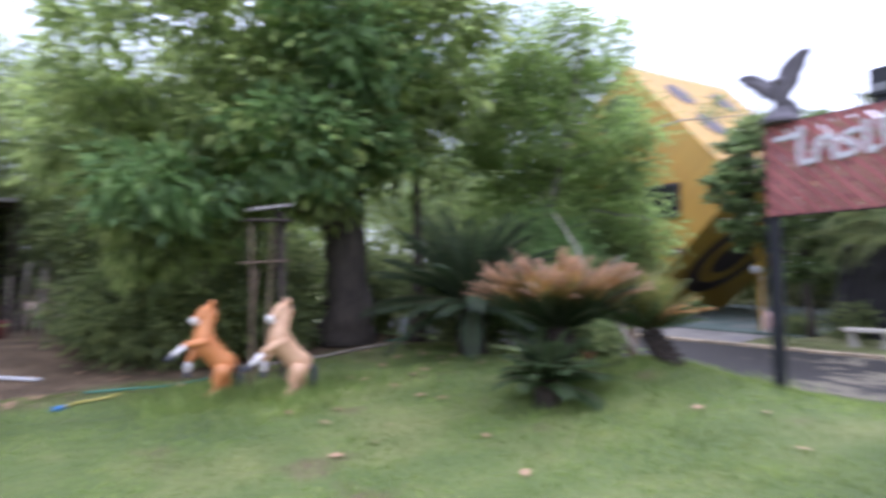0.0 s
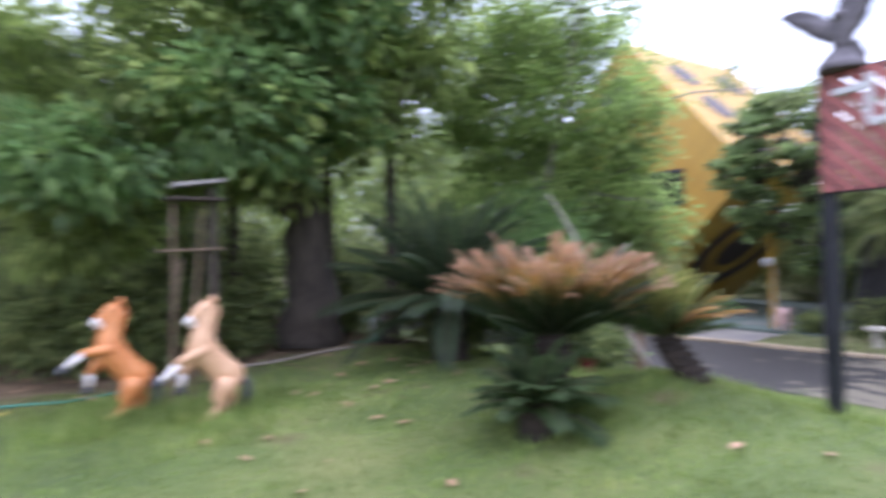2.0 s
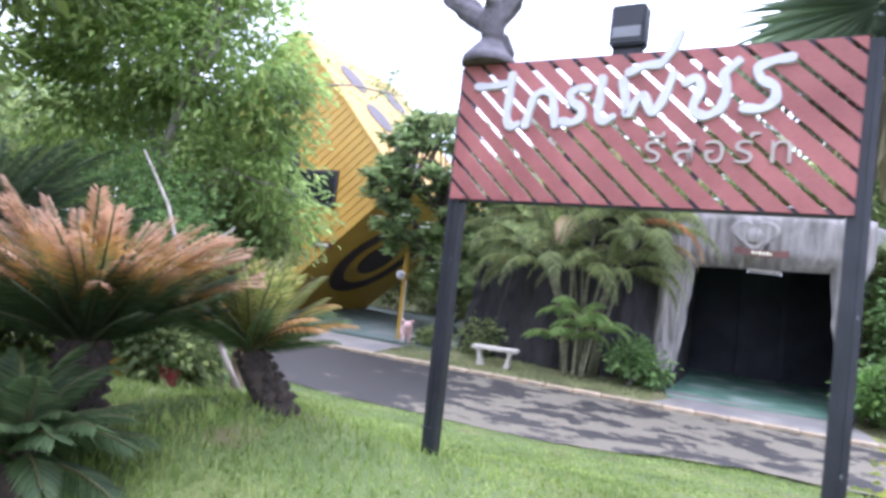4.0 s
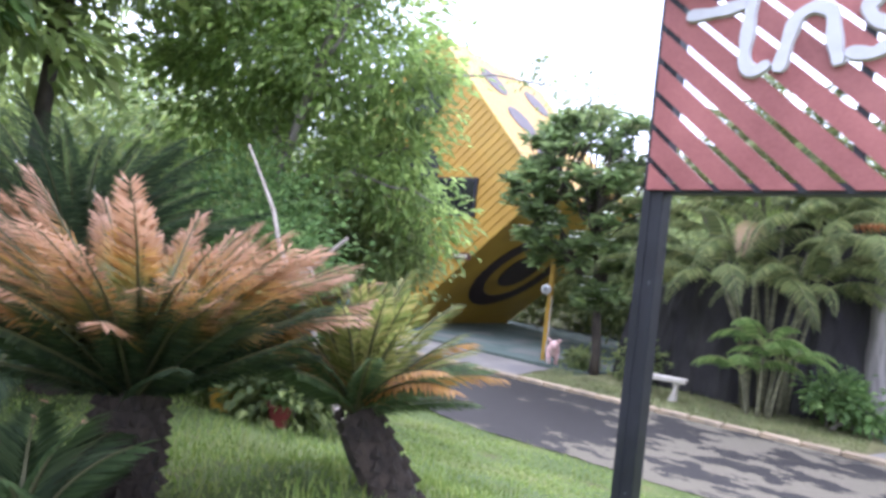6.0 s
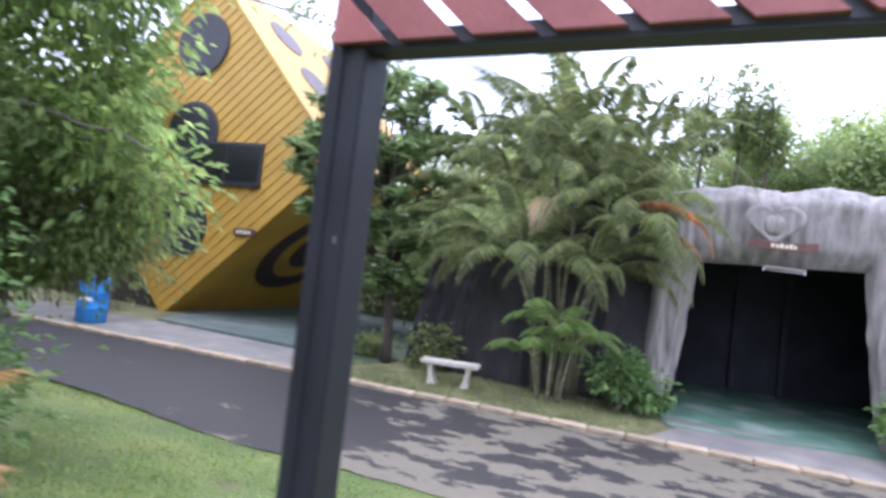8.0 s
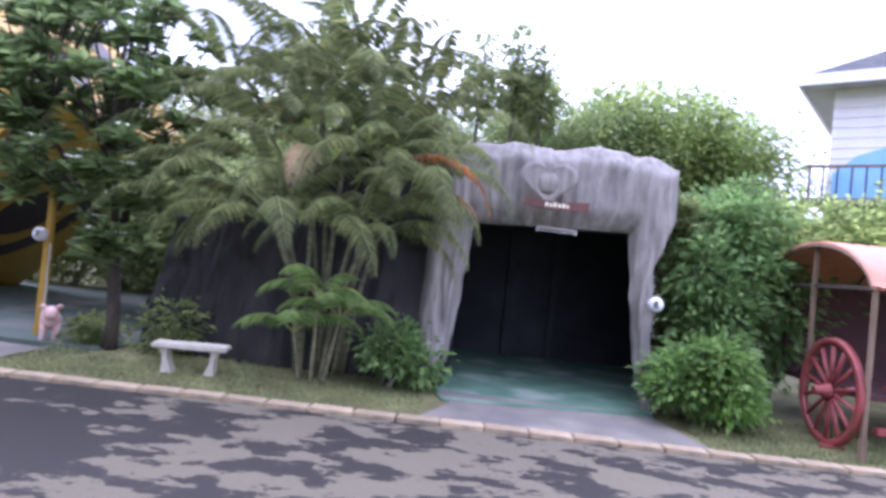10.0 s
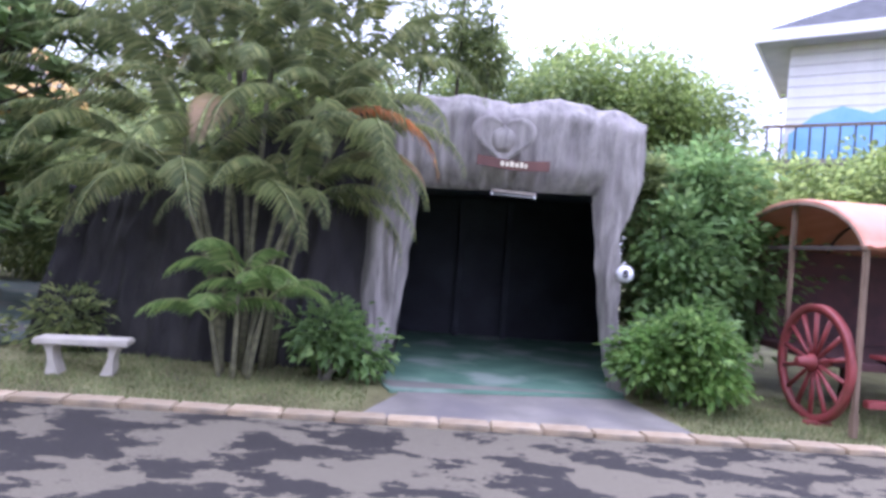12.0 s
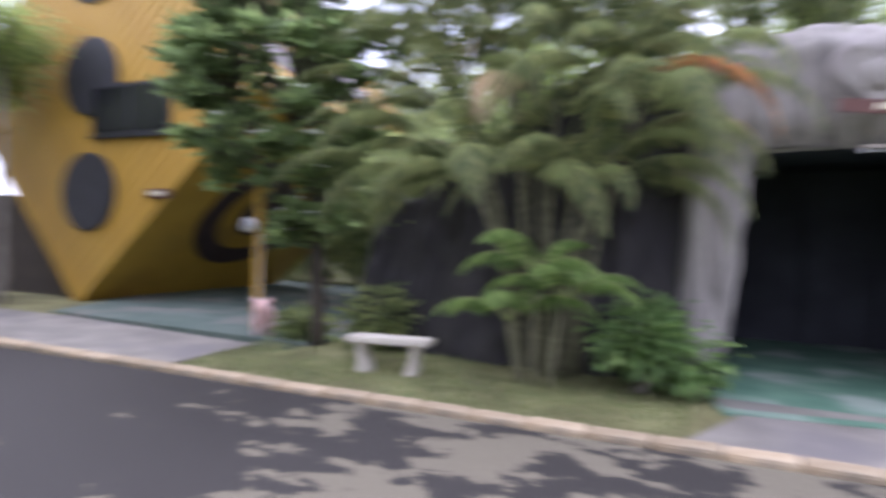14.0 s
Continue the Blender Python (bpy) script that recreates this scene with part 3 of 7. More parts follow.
slab("driveway_cave", [(-2.95, 16.52), (0.95, 16.52), (0.55, 17.75), (0.5, 18.1), (-2.75, 18.1), (-2.5, 17.5)], lambda y: road_z(y) + 0.012, 0.15, M_CONCRETE, "grey concrete driveway strip up to the cave garage")
slab("floor_cave", [(-2.62, 17.55), (0.52, 17.9), (2.0, 23.2), (-4.4, 23.2)], lambda y: road_z(y) + 0.022, 0.15, M_GREEN_FLOOR, "worn green painted concrete floor of the cave garage", "floor")
slab("driveway_dice", [(-24, 16.52), (-9.1, 16.52), (-8.9, 18.0), (-13.4, 18.35), (-24, 18.2)], lambda y: road_z(y) + 0.012, 0.15, M_CONCRETE, "grey concrete strip beside the road")
slab("apron_dice", [(-14.3, 18.55), (-8.2, 18.25), (-7.6, 21.0), (-8.0, 28.2), (-18.5, 28.2)], lambda y: road_z(y) + 0.026, 0.15, M_APRON, "green painted apron under the dice house, dimmed for its shade")


# ---------------------------------------------------------------- kerb
def kerb_row():
    kerb = thing("kerb", "row of worn buff kerb stones along the road edge", "kerb", kind="structure")
    shared = []
    for k in range(5):
        bm = box(-0.273, -0.14, -0.12, 0.273, 0.14, 0.055, 0.016)
        for v in bm.verts:
            v.co += Vector((noise.noise(v.co * 3 + Vector((k * 9, 0, 0))) * 0.008, noise.noise(v.co * 4 + Vector((0, k * 7, 0))) * 0.01, noise.noise(v.co * 5 + Vector((0, 0, k * 5))) * 0.006))
        me = bpy.data.meshes.new("kerb_stone")
        bm.to_mesh(me)
        bm.free()
        me.materials.append(M_KERB)
        shared.append(me)
    for i in range(-34, 24):
        x = -2.04 + 0.5625 * (i + 0.5)
        part("kerb_stone", shared[i % 5], None, kerb, m=pose(x, 16.40 + rng.uniform(-0.008, 0.008), road_z(16.4) + rng.uniform(-0.006, 0.006), rng.uniform(-0.8, 0.8), rng.uniform(-0.6, 0.6), rng.uniform(-0.7, 0.7)))
    return kerb


kerb_row()


# ---------------------------------------------------------------- cave garage
def resample(points, n):
    pts = [Vector(p) for p in points]
    run = [0.0]
    for a, b in zip(pts, pts[1:]):
        run.append(run[-1] + (b - a).length)
    out = []
    for k in range(n):
        s = run[-1] * k / (n - 1)
        i = max(j for j in range(len(run)) if run[j] <= s + 1e-9)
        i = min(i, len(pts) - 2)
        out.append(pts[i].lerp(pts[i + 1], (s - run[i]) / (run[i + 1] - run[i])))
    return out


def ridges(x, z, k=0.0):
    """Sculpted rock: vertical root-like folds with fine lumps."""
    w = x + 0.12 * noise.noise(Vector((x * 1.5, z * 0.7, k)))
    fold = 1 - abs(noise.noise(Vector((w * 3.1, z * 0.25, k + 4)))) * 2
    fine = 1 - abs(noise.noise(Vector((w * 7.5, z * 0.5, k + 8)))) * 2
    return 0.06 * fold + 0.04 * fine + 0.06 * noise.noise(Vector((w * 1.1, z * 0.8, k))) + 0.035 * noise.noise(Vector((w * 11, z * 3.2, k)))


def cave():
    root = thing("cave_garage", "grey sculpted rock cave front around a dark garage opening", "garage", m=pose(0, 0, 0))
    inner = [Vector((x, z, 0)) for x, z in [(-2.86, -0.05), (-2.62, 0.6), (-2.50, 1.8), (-2.42, 2.78), (-1.2, 2.82), (0.10, 2.86), (0.20, 1.8), (0.36, 0.7), (0.50, -0.05)]]
    outer = [Vector((x, z, 0)) for x, z in [(-3.45, -0.05), (-3.25, 0.7), (-3.15, 1.9), (-3.1, 3.3), (-2.95, 4.0), (-2.4, 4.1), (-1.9, 4.17), (-1.2, 4.1), (-0.5, 4.22), (0.0, 4.16), (0.45, 4.12), (0.82, 3.98), (0.84, 3.1), (0.56, 2.4), (0.62, 1.0), (0.76, -0.05)]]

    def split(loop, cuts, counts):
        out = []
        for (a, b), n in zip(zip(cuts, cuts[1:]), counts):
            out += resample(loop[a:b + 1], n + 1)[:-1]
        return out + [loop[-1]]
    counts = (44, 60, 44)
    A, B = split(inner, (0, 3, 5, 8), counts), split(outer, (0, 4, 11, 15), counts)
    R, n = 22, len(A)
    V, F = [], []
    for r in range(R + 1):
        t = r / R
        for k in range(n):
            p = A[k].lerp(B[k], t)
            jag = 0.06 * noise.noise(Vector((p.x * 2.6, p.y * 2.6, 1))) * (t if t > 0.8 else 0)
            round_in = -0.22 * (1 - math.sin(min(1, t * 3.2) * math.pi / 2)) * -1
            y = 18.42 + round_in + 0.25 * max(0, t - 0.8) / 0.2 - ridges(p.x, p.y) + 0.12 - 0.12 * step(1.2, 0.0, p.y)
            V.append((p.x + 0.03 * noise.noise(Vector((p.y * 3, t * 3, 5))), y, p.y + jag))
    for r in range(R):
        for k in range(n - 1):
            F.append((r * n + k, r * n + k + 1, (r + 1) * n + k + 1, (r + 1) * n + k))
    base = len(V)
    for d in (0.5, 1.5, 4.8):
        for k in range(n):
            p = B[k]
            V.append((p.x + 0.34 * max(0.0, d - 0.5) * (1 if p.x > -1.2 else -1) * min(1, abs(p.x + 1.2)), 18.7 + d, p.y - 0.05 * d + 0.15 * noise.noise(Vector((p.x * 1.3, p.y * 1.3, d)))))
    for j in range(3):
        a = R * n if j == 0 else base + (j - 1) * n
        b = base + j * n
        for k in range(n - 1):
            F.append((a + k, a + k + 1, b + k + 1, b + k))
    part("rock_front", mesh_of("rock_front", V, F, M_ROCK, smooth=True), None, root)
    # tunnel behind the opening
    V, F = [], []
    runs = (0.18, 0.6, 1.6, 3.0, 4.6)
    for d in runs:
        g = 0.02 + 0.40 * d
        for k in range(n):
            p = A[k]
            V.append((p.x + (-g if p.x < -1.2 else g) * (0.8 if abs(p.x + 1.2) > 1 else 0.2), 18.46 + d, min(p.y + 0.02, 3.6) + 0.05 * d * (p.y > 2.5) + 0.04 * noise.noise(Vector((p.x * 2, d, p.y * 2)))))
    for j in range(len(runs) - 1):
        for k in range(n - 1):
            F.append((j * n + k, (j + 1) * n + k, (j + 1) * n + k + 1, j * n + k + 1))
    last = (len(runs) - 1) * n
    F.append(tuple(last + k for k in range(n)))
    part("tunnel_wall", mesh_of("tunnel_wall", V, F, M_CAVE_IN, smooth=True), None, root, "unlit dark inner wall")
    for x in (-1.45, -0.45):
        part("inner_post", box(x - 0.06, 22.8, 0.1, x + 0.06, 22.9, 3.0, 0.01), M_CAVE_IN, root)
    # heart-shaped relief
    bm = bmesh.new()
    ring, mid, low = [], [], []
    for k in range(48):
        a = 2 * math.pi * k / 48
        hx, hz = 16 * math.sin(a) ** 3 / 17, (13 * math.cos(a) - 5 * math.cos(2 * a) - 2 * math.cos(3 * a) - math.cos(4 * a)) / 17
        ring.append(bm.verts.new((-1.33 + hx * 0.48, 18.20, 3.50 + hz * 0.42)))
        mid.append(bm.verts.new((-1.33 + hx * 0.42, 18.16, 3.50 + hz * 0.37)))
        low.append(bm.verts.new((-1.33 + hx * 0.35, 18.19, 3.50 + hz * 0.30)))
    for a, b in ((ring, mid), (mid, low)):
        for k in range(48):
            bm.faces.new((a[k], a[(k + 1) % 48], b[(k + 1) % 48], b[k])).smooth = True
    bm.faces.new(low)
    bmesh.ops.recalc_face_normals(bm, faces=bm.faces)
    part("heart_relief", bm, M_ROCK, root, "carved heart relief")
    bm = lump("boss", 0.17, None, 0.3, 2.2, 2, (1, 0.4, 1.1))
    bmesh.ops.translate(bm, vec=(-1.33, 18.2, 3.48), verts=bm.verts)
    part("boss", bm, M_ROCK, root)
    return root


cave()


def name_plank():
    t = thing("name_plank", "small brown plank with pale unreadable lettering above the garage opening", "sign", m=pose(-1.19, 18.12, 3.13, 0, 1.5, 0))
    bm = bmesh.new()
    top, bot = [], []
    for k in range(13):
        u = k / 12
        x = -0.5 + u
        top.append((x, 0.06 + 0.03 * (2 * u - 1) ** 2 + 0.006 * math.sin(9 * u)))
        bot.append((x, -0.07 + 0.02 * (2 * u - 1) ** 2 + 0.006 * math.sin(7 * u + 1)))
    loop = top + bot[::-1]
    f = [bm.verts.new((x, -0.02, z)) for x, z in loop]
    b = [bm.verts.new((x, 0.02, z)) for x, z in loop]
    bm.faces.new(f)
    bm.faces.new(b[::-1])
    for k in range(len(loop)):
        bm.faces.new((f[k], b[k], b[(k + 1) % len(loop)], f[(k + 1) % len(loop)]))
    bmesh.ops.recalc_face_normals(bm, faces=bm.faces)
    part("board", bm, M_PLANK, t)
    for x, w, h in ((-0.15, 0.05, 0.07), (-0.085, 0.045, 0.06), (-0.02, 0.055, 0.075), (0.05, 0.05, 0.06), (0.115, 0.05, 0.075), (0.175, 0.04, 0.06)):
        part("lettering_bar", box(x - w / 2, -0.028, -0.035, x + w / 2, -0.018, -0.035 + h, 0.006), M_CREAM, t)


name_plank()


def tube_lamp():
    t = thing("fluorescent_lamp", "white unlit fluorescent tube fitting under the cave lintel", "lamp", m=pose(-1.09, 18.55, 2.77, 0, 1.5, 0))
    part("housing", box(-0.32, -0.025, 0.01, 0.32, 0.025, 0.045, 0.006), M_LETTER_DULL, t)
    bm = lathe([(0.012, -0.3), (0.012, 0.3)], 10, "X")
    bmesh.ops.translate(bm, vec=(0, -0.01, -0.02), verts=bm.verts)
    part("tube", bm, M_TUBE, t)
    for s in (-1, 1):
        part("end_cap", box(s * 0.31 - 0.012, -0.03, -0.045, s * 0.31 + 0.012, 0.012, 0.004, 0.004), M_WHITE, t)


tube_lamp()


def number_ball(x, y, z, number, yaw, label):
    t = thing("number_ball", label, "house number", m=pose(x, y, z, 0, 0, yaw), group="number balls")
    part("ball", lathe([(0.001, -0.12), (0.05, -0.109), (0.085, -0.085), (0.109, -0.05), (0.12, 0.0), (0.109, 0.05), (0.085, 0.085), (0.05, 0.109), (0.001, 0.12)], 24), M_WHITE, t)
    part("collar", box(-0.03, 0.08, -0.03, 0.03, 0.17, 0.03, 0.008), M_METAL_BLACK, t)
    fc = bpy.data.curves.new("numeral", "FONT")
    fc.body, fc.size, fc.align_x, fc.align_y, fc.extrude, fc.offset = number, 0.15, "CENTER", "CENTER", 0.006, 0.004
    fc.materials.append(M_BLACK)
    nb = new("numeral", fc)
    nb.parent = t
    nb.matrix_basis = pose(0, -0.121, 0, 90, 0, 0)
    return t


number_ball(0.5, 18.22, 1.76, "8", -14, "white round house-number ball with a black numeral on the cave jamb")


def rock_outcrop():
    """Dark sculpted rock mass between garage and dice house."""
    nu, nv = 90, 40
    V, F = [], []
    for i in range(nu + 1):
        u = i / nu
        x = -7.9 + 5.2 * u
        h = 2.5 + 1.5 * step(0.1, 0.75, u) + 0.35 * noise.noise(Vector((x * 0.9, 2, 2)))
        for j in range(nv + 1):
            v = j / nv
            z = -0.05 + h * min(1, v * 1.25)
            y = 19.0 - 0.35 * step(0.5, 0, v) + 0.5 * step(0.35, 0.0, u) + (max(0, v - 0.8) * 14) + 0.3 * step(0.3, 0.8, v) - 2.1 * ridges(x * 0.8, z, 9)
            V.append((x + 0.06 * noise.noise(Vector((z * 1.5, x, 0))), y, z))
    w = nv + 1
    root = thing("rock_outcrop", "dark grey sculpted rock wall with root-like folds behind palms", "rock", m=pose(0, 0, 0))
    cuts = (0, 14, 27, 41, 55, 68, 80, nu)
    for a, b in zip(cuts, cuts[1:]):
        F = [(i * w + j, (i + 1) * w + j, (i + 1) * w + j + 1, i * w + j + 1) for i in range(b - a) for j in range(nv)]
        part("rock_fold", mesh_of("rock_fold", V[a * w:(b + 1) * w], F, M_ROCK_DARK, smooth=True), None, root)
    for side in (0, nu):
        edge = V[side * w:(side + 1) * w]
        back = [(q[0] + (-0.3 if side == 0 else 0.1), 22.0, q[2]) for q in edge]
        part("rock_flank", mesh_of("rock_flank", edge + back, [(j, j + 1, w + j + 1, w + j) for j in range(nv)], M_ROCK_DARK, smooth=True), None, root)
    return root


rock_outcrop()


# ---------------------------------------------------------------- dice house
def dice_house():
    s, h = 6.65, 4.70
    cx, y0, cz = -15.55, 20.16, 4.72
    root = thing("dice_house", "large yellow boarded dice-shaped house tipped on an edge", "house", m=pose(cx, y0, cz))
    q = math.sqrt(0.5)
    spin = Matrix.Rotation(radians(-42), 4, "Y")
    part("wall", box(-s / 2, 0.02, -s / 2, s / 2, s, s / 2, 0.05, spin), M_YELLOW_PLAIN, root)
    # boards run up to the right, parallel to the lower right edge
    n = 27
    w = s / n
    bm = box(-s / 2 + 0.01, -0.004, -w / 2, s / 2 - 0.01, 0.024, w / 2 - 0.018)
    for v in bm.verts:
        if v.co.y < 0.01 and v.co.z > 0:
            v.co.y += 0.02
    me = bpy.data.meshes.new("board")
    bm.to_mesh(me)
    bm.free()
    me.materials.append(M_YELLOW)
    for k in range(n):
        o = -s / 2 + w * (k + 0.5)
        part("board", me, None, root, m=spin @ pose(0, 0, o))
    bm = box(s / 2 - 0.004, 0.05, -w / 2, s / 2 + 0.022, s - 0.05, w / 2 - 0.018)
    me2 = bpy.data.meshes.new("board")
    bm.to_mesh(me2)
    bm.free()
    me2.materials.append(M_YELLOW)
    for k in range(n):
        o = -s / 2 + w * (k + 0.5)
        part("board", me2, None, root, m=spin @ pose(0, 0, o))
    for dz in (-2.22, 0.30, 2.75):
        bm = lathe([(0.86, 0.0), (0.86, 0.05), (0.83, 0.065)], 40, "Y")
        bmesh.ops.translate(bm, vec=(0.05, 0.0, dz), verts=bm.verts)
        part("pip", bm, M_BLACK, root, "round black dice pip")
    # trim along the edges of the front
    for a in (-42, 48, 138, 228):
        m = Matrix.Rotation(radians(a), 4, "Y")
        part("edge_trim", box(-s / 2 - 0.03, -0.03, -s / 2 - 0.03, s / 2 + 0.03, 0.05, -s / 2 + 0.05, 0.008, m), M_YELLOW_PLAIN, root)
    # window
    win = part("window", box(0.16, -0.06, -1.02, 2.46, 0.02, 0.08, 0.01), M_BLACK, root, "black framed two-pane window")
    part("pane", box(0.24, -0.075, -0.94, 1.27, -0.055, 0.0, 0.004), M_PANE, win)
    part("pane", box(1.35, -0.075, -0.94, 2.38, -0.055, 0.0, 0.004), M_PANE, win)
    part("sill", box(0.12, -0.11, -1.08, 2.5, -0.01, -1.03, 0.01), M_BLACK, win)
    plate = part("name_plate", box(1.86, -0.07, -2.36, 2.52, -0.01, -2.16, 0.015), M_PLANK, root, "small brown name plate")
    for k, x in enumerate((2.0, 2.12, 2.24, 2.36)):
        part("lettering_bar", box(x - 0.045, -0.082, -2.31 + 0.01 * (k % 2), x + 0.045, -0.068, -2.21, 0.004), M_CREAM, plate)
    # ring and dot on the lower right side, pips on the upper right side
    lowm = spin @ pose(0, s / 2, -s / 2, 180, 0, 0)

    def ring(r0, r1):
        bm = bmesh.new()
        rows = [[bm.verts.new((r * math.cos(2 * math.pi * k / 48), r * math.sin(2 * math.pi * k / 48), z)) for k in range(48)] for r, z in ((r0, 0), (r0, 0.03), (r1, 0.03), (r1, 0))]
        for a, b in zip(rows, rows[1:]):
            for k in range(48):
                bm.faces.new((a[k], a[(k + 1) % 48], b[(k + 1) % 48], b[k]))
        bmesh.ops.recalc_face_normals(bm, faces=bm.faces)
        return bm
    part("ring", ring(1.42, 1.98), M_BROWN_PIP, root, "dark ring pip", m=lowm)
    part("dot", lathe([(0.88, 0.0), (0.88, 0.03)], 40), M_BROWN_PIP, root, "dark dot pip", m=lowm)
    upm = spin @ pose(s / 2, s / 2, 0, 0, 90, 0)
    for a in (-1.85, 0.0, 1.85):
        for b in (-1.4, 1.4):
            bm = lathe([(0.62, 0.0), (0.62, 0.05)], 32)
            bmesh.ops.translate(bm, vec=(a, b, 0), verts=bm.verts)
            part("pip", bm, M_BROWN_PIP, root, "round dark dice pip", m=upm)
    return root


dice_house()


def yellow_pole():
    t = thing("yellow_pole", "slim yellow post with a white cable beside the dice house", "post", m=pose(-9.66, 18.9, 0.1))
    part("shaft", box(-0.055, -0.055, -0.1, 0.055, 0.055, 3.1, 0.012), M_YELLOW_PLAIN, t)
    part("cable", tube("cable", bend((0.07, -0.05, 0.02), (0.07, -0.05, 1.6), 6, 0, 0.012), 0.012, M_PIPE, 6), None, t)


yellow_pole()
number_ball(-9.67, 18.68, 1.84, "7", 8, "white round house-number ball with a dark numeral on a yellow post")


def piglet():
    V, F = [], []

    def add(path, radii, seg=10):
        v, f = tube_data(path, radii, seg)
        F.extend(tuple(i + len(V) for i in q) for q in f)
        V.extend(v)
    add([(-0.24, 0, 0.3), (-0.2, 0, 0.31), (-0.05, 0, 0.33), (0.12, 0, 0.34), (0.2, 0, 0.38)], [0.05, 0.13, 0.165, 0.15, 0.06], 14)
    add([(0.1, 0, 0.42), (0.2, 0, 0.47), (0.3, 0, 0.45), (0.36, 0, 0.42)], [0.07, 0.12, 0.1, 0.055], 12)
    for x, y in ((-0.15, 0.09), (-0.15, -0.09), (0.1, 0.09), (0.1, -0.09)):
        add([(x, y, 0.3), (x, y, 0.12), (x + 0.01, y, 0.0)], [0.06, 0.045, 0.05], 8)
    for y in (0.08, -0.08):
        add([(0.18, y, 0.54), (0.17, y * 1.7, 0.6), (0.2, y * 2.1, 0.57)], [0.05, 0.035, 0.008], 6)
    ob = new("calf_statue", mesh_of("calf_statue", V, F, M_PIG, smooth=True))
    ob.matrix_basis = pose(-9.28, 18.62, road_z(18.6), 0, 0, -60)
    tagged(ob, "small pink and white plaster animal statue beside the yellow post", "statue")


piglet()


def bench():
    t = thing("bench", "white concrete garden bench with curved legs on the grass verge", "bench", m=pose(-6.38, 17.5, road_z(17.5), 0, 0, 9))
    part("seat", box(-0.53, -0.19, 0.36, 0.53, 0.19, 0.435, 0.018), M_BENCH, t)
    for s in (-1, 1):
        bm = bmesh.new()
        prof = [(0.075, 0.0), (0.06, 0.06), (0.035, 0.16), (0.03, 0.24), (0.045, 0.32), (0.075, 0.365)]
        pts = [(-a, z) for a, z in prof] + [(a, z) for a, z in prof[::-1]]
        f = [bm.verts.new((x + s * 0.06 * (z / 0.365), -0.14, z)) for x, z in pts]
        b = [bm.verts.new((x + s * 0.06 * (z / 0.365), 0.14, z)) for x, z in pts]
        bm.faces.new(f)
        bm.faces.new(b[::-1])
        for k in range(len(pts)):
            bm.faces.new((f[k], b[k], b[(k + 1) % len(pts)], f[(k + 1) % len(pts)]))
        bmesh.ops.recalc_face_normals(bm, faces=bm.faces)
        bmesh.ops.translate(bm, vec=(s * 0.3, 0, 0), verts=bm.verts)
        part("leg", bm, M_BENCH, t)


bench()


def barrel():
    t = thing("barrel", "blue plastic drum with pale lettering by the roadside", "barrel", m=pose(-14.8, 17.1, road_z(17.1) + 0.012, 0, 0, 25) @ Matrix.Scale(1.08, 4))
    part("drum", lathe([(0.27, 0.0), (0.29, 0.02), (0.295, 0.28), (0.305, 0.3), (0.295, 0.32), (0.295, 0.6), (0.305, 0.62), (0.295, 0.64), (0.29, 0.86), (0.3, 0.88), (0.3, 0.92), (0.28, 0.93), (0.27, 0.88)], 32), M_BLUE, t)
    for k, (a, w, z) in enumerate(((-22, 0.1, 0.46), (-8, 0.05, 0.44), (0, 0.05, 0.44), (9, 0.06, 0.44), (18, 0.06, 0.44))):
        part("lettering_bar", box(-w / 2, -0.302, z, w / 2, -0.292, z + (0.13 if k == 0 else 0.08), 0.004, Matrix.Rotation(radians(a), 4, "Z")), M_WHITE, t)


barrel()


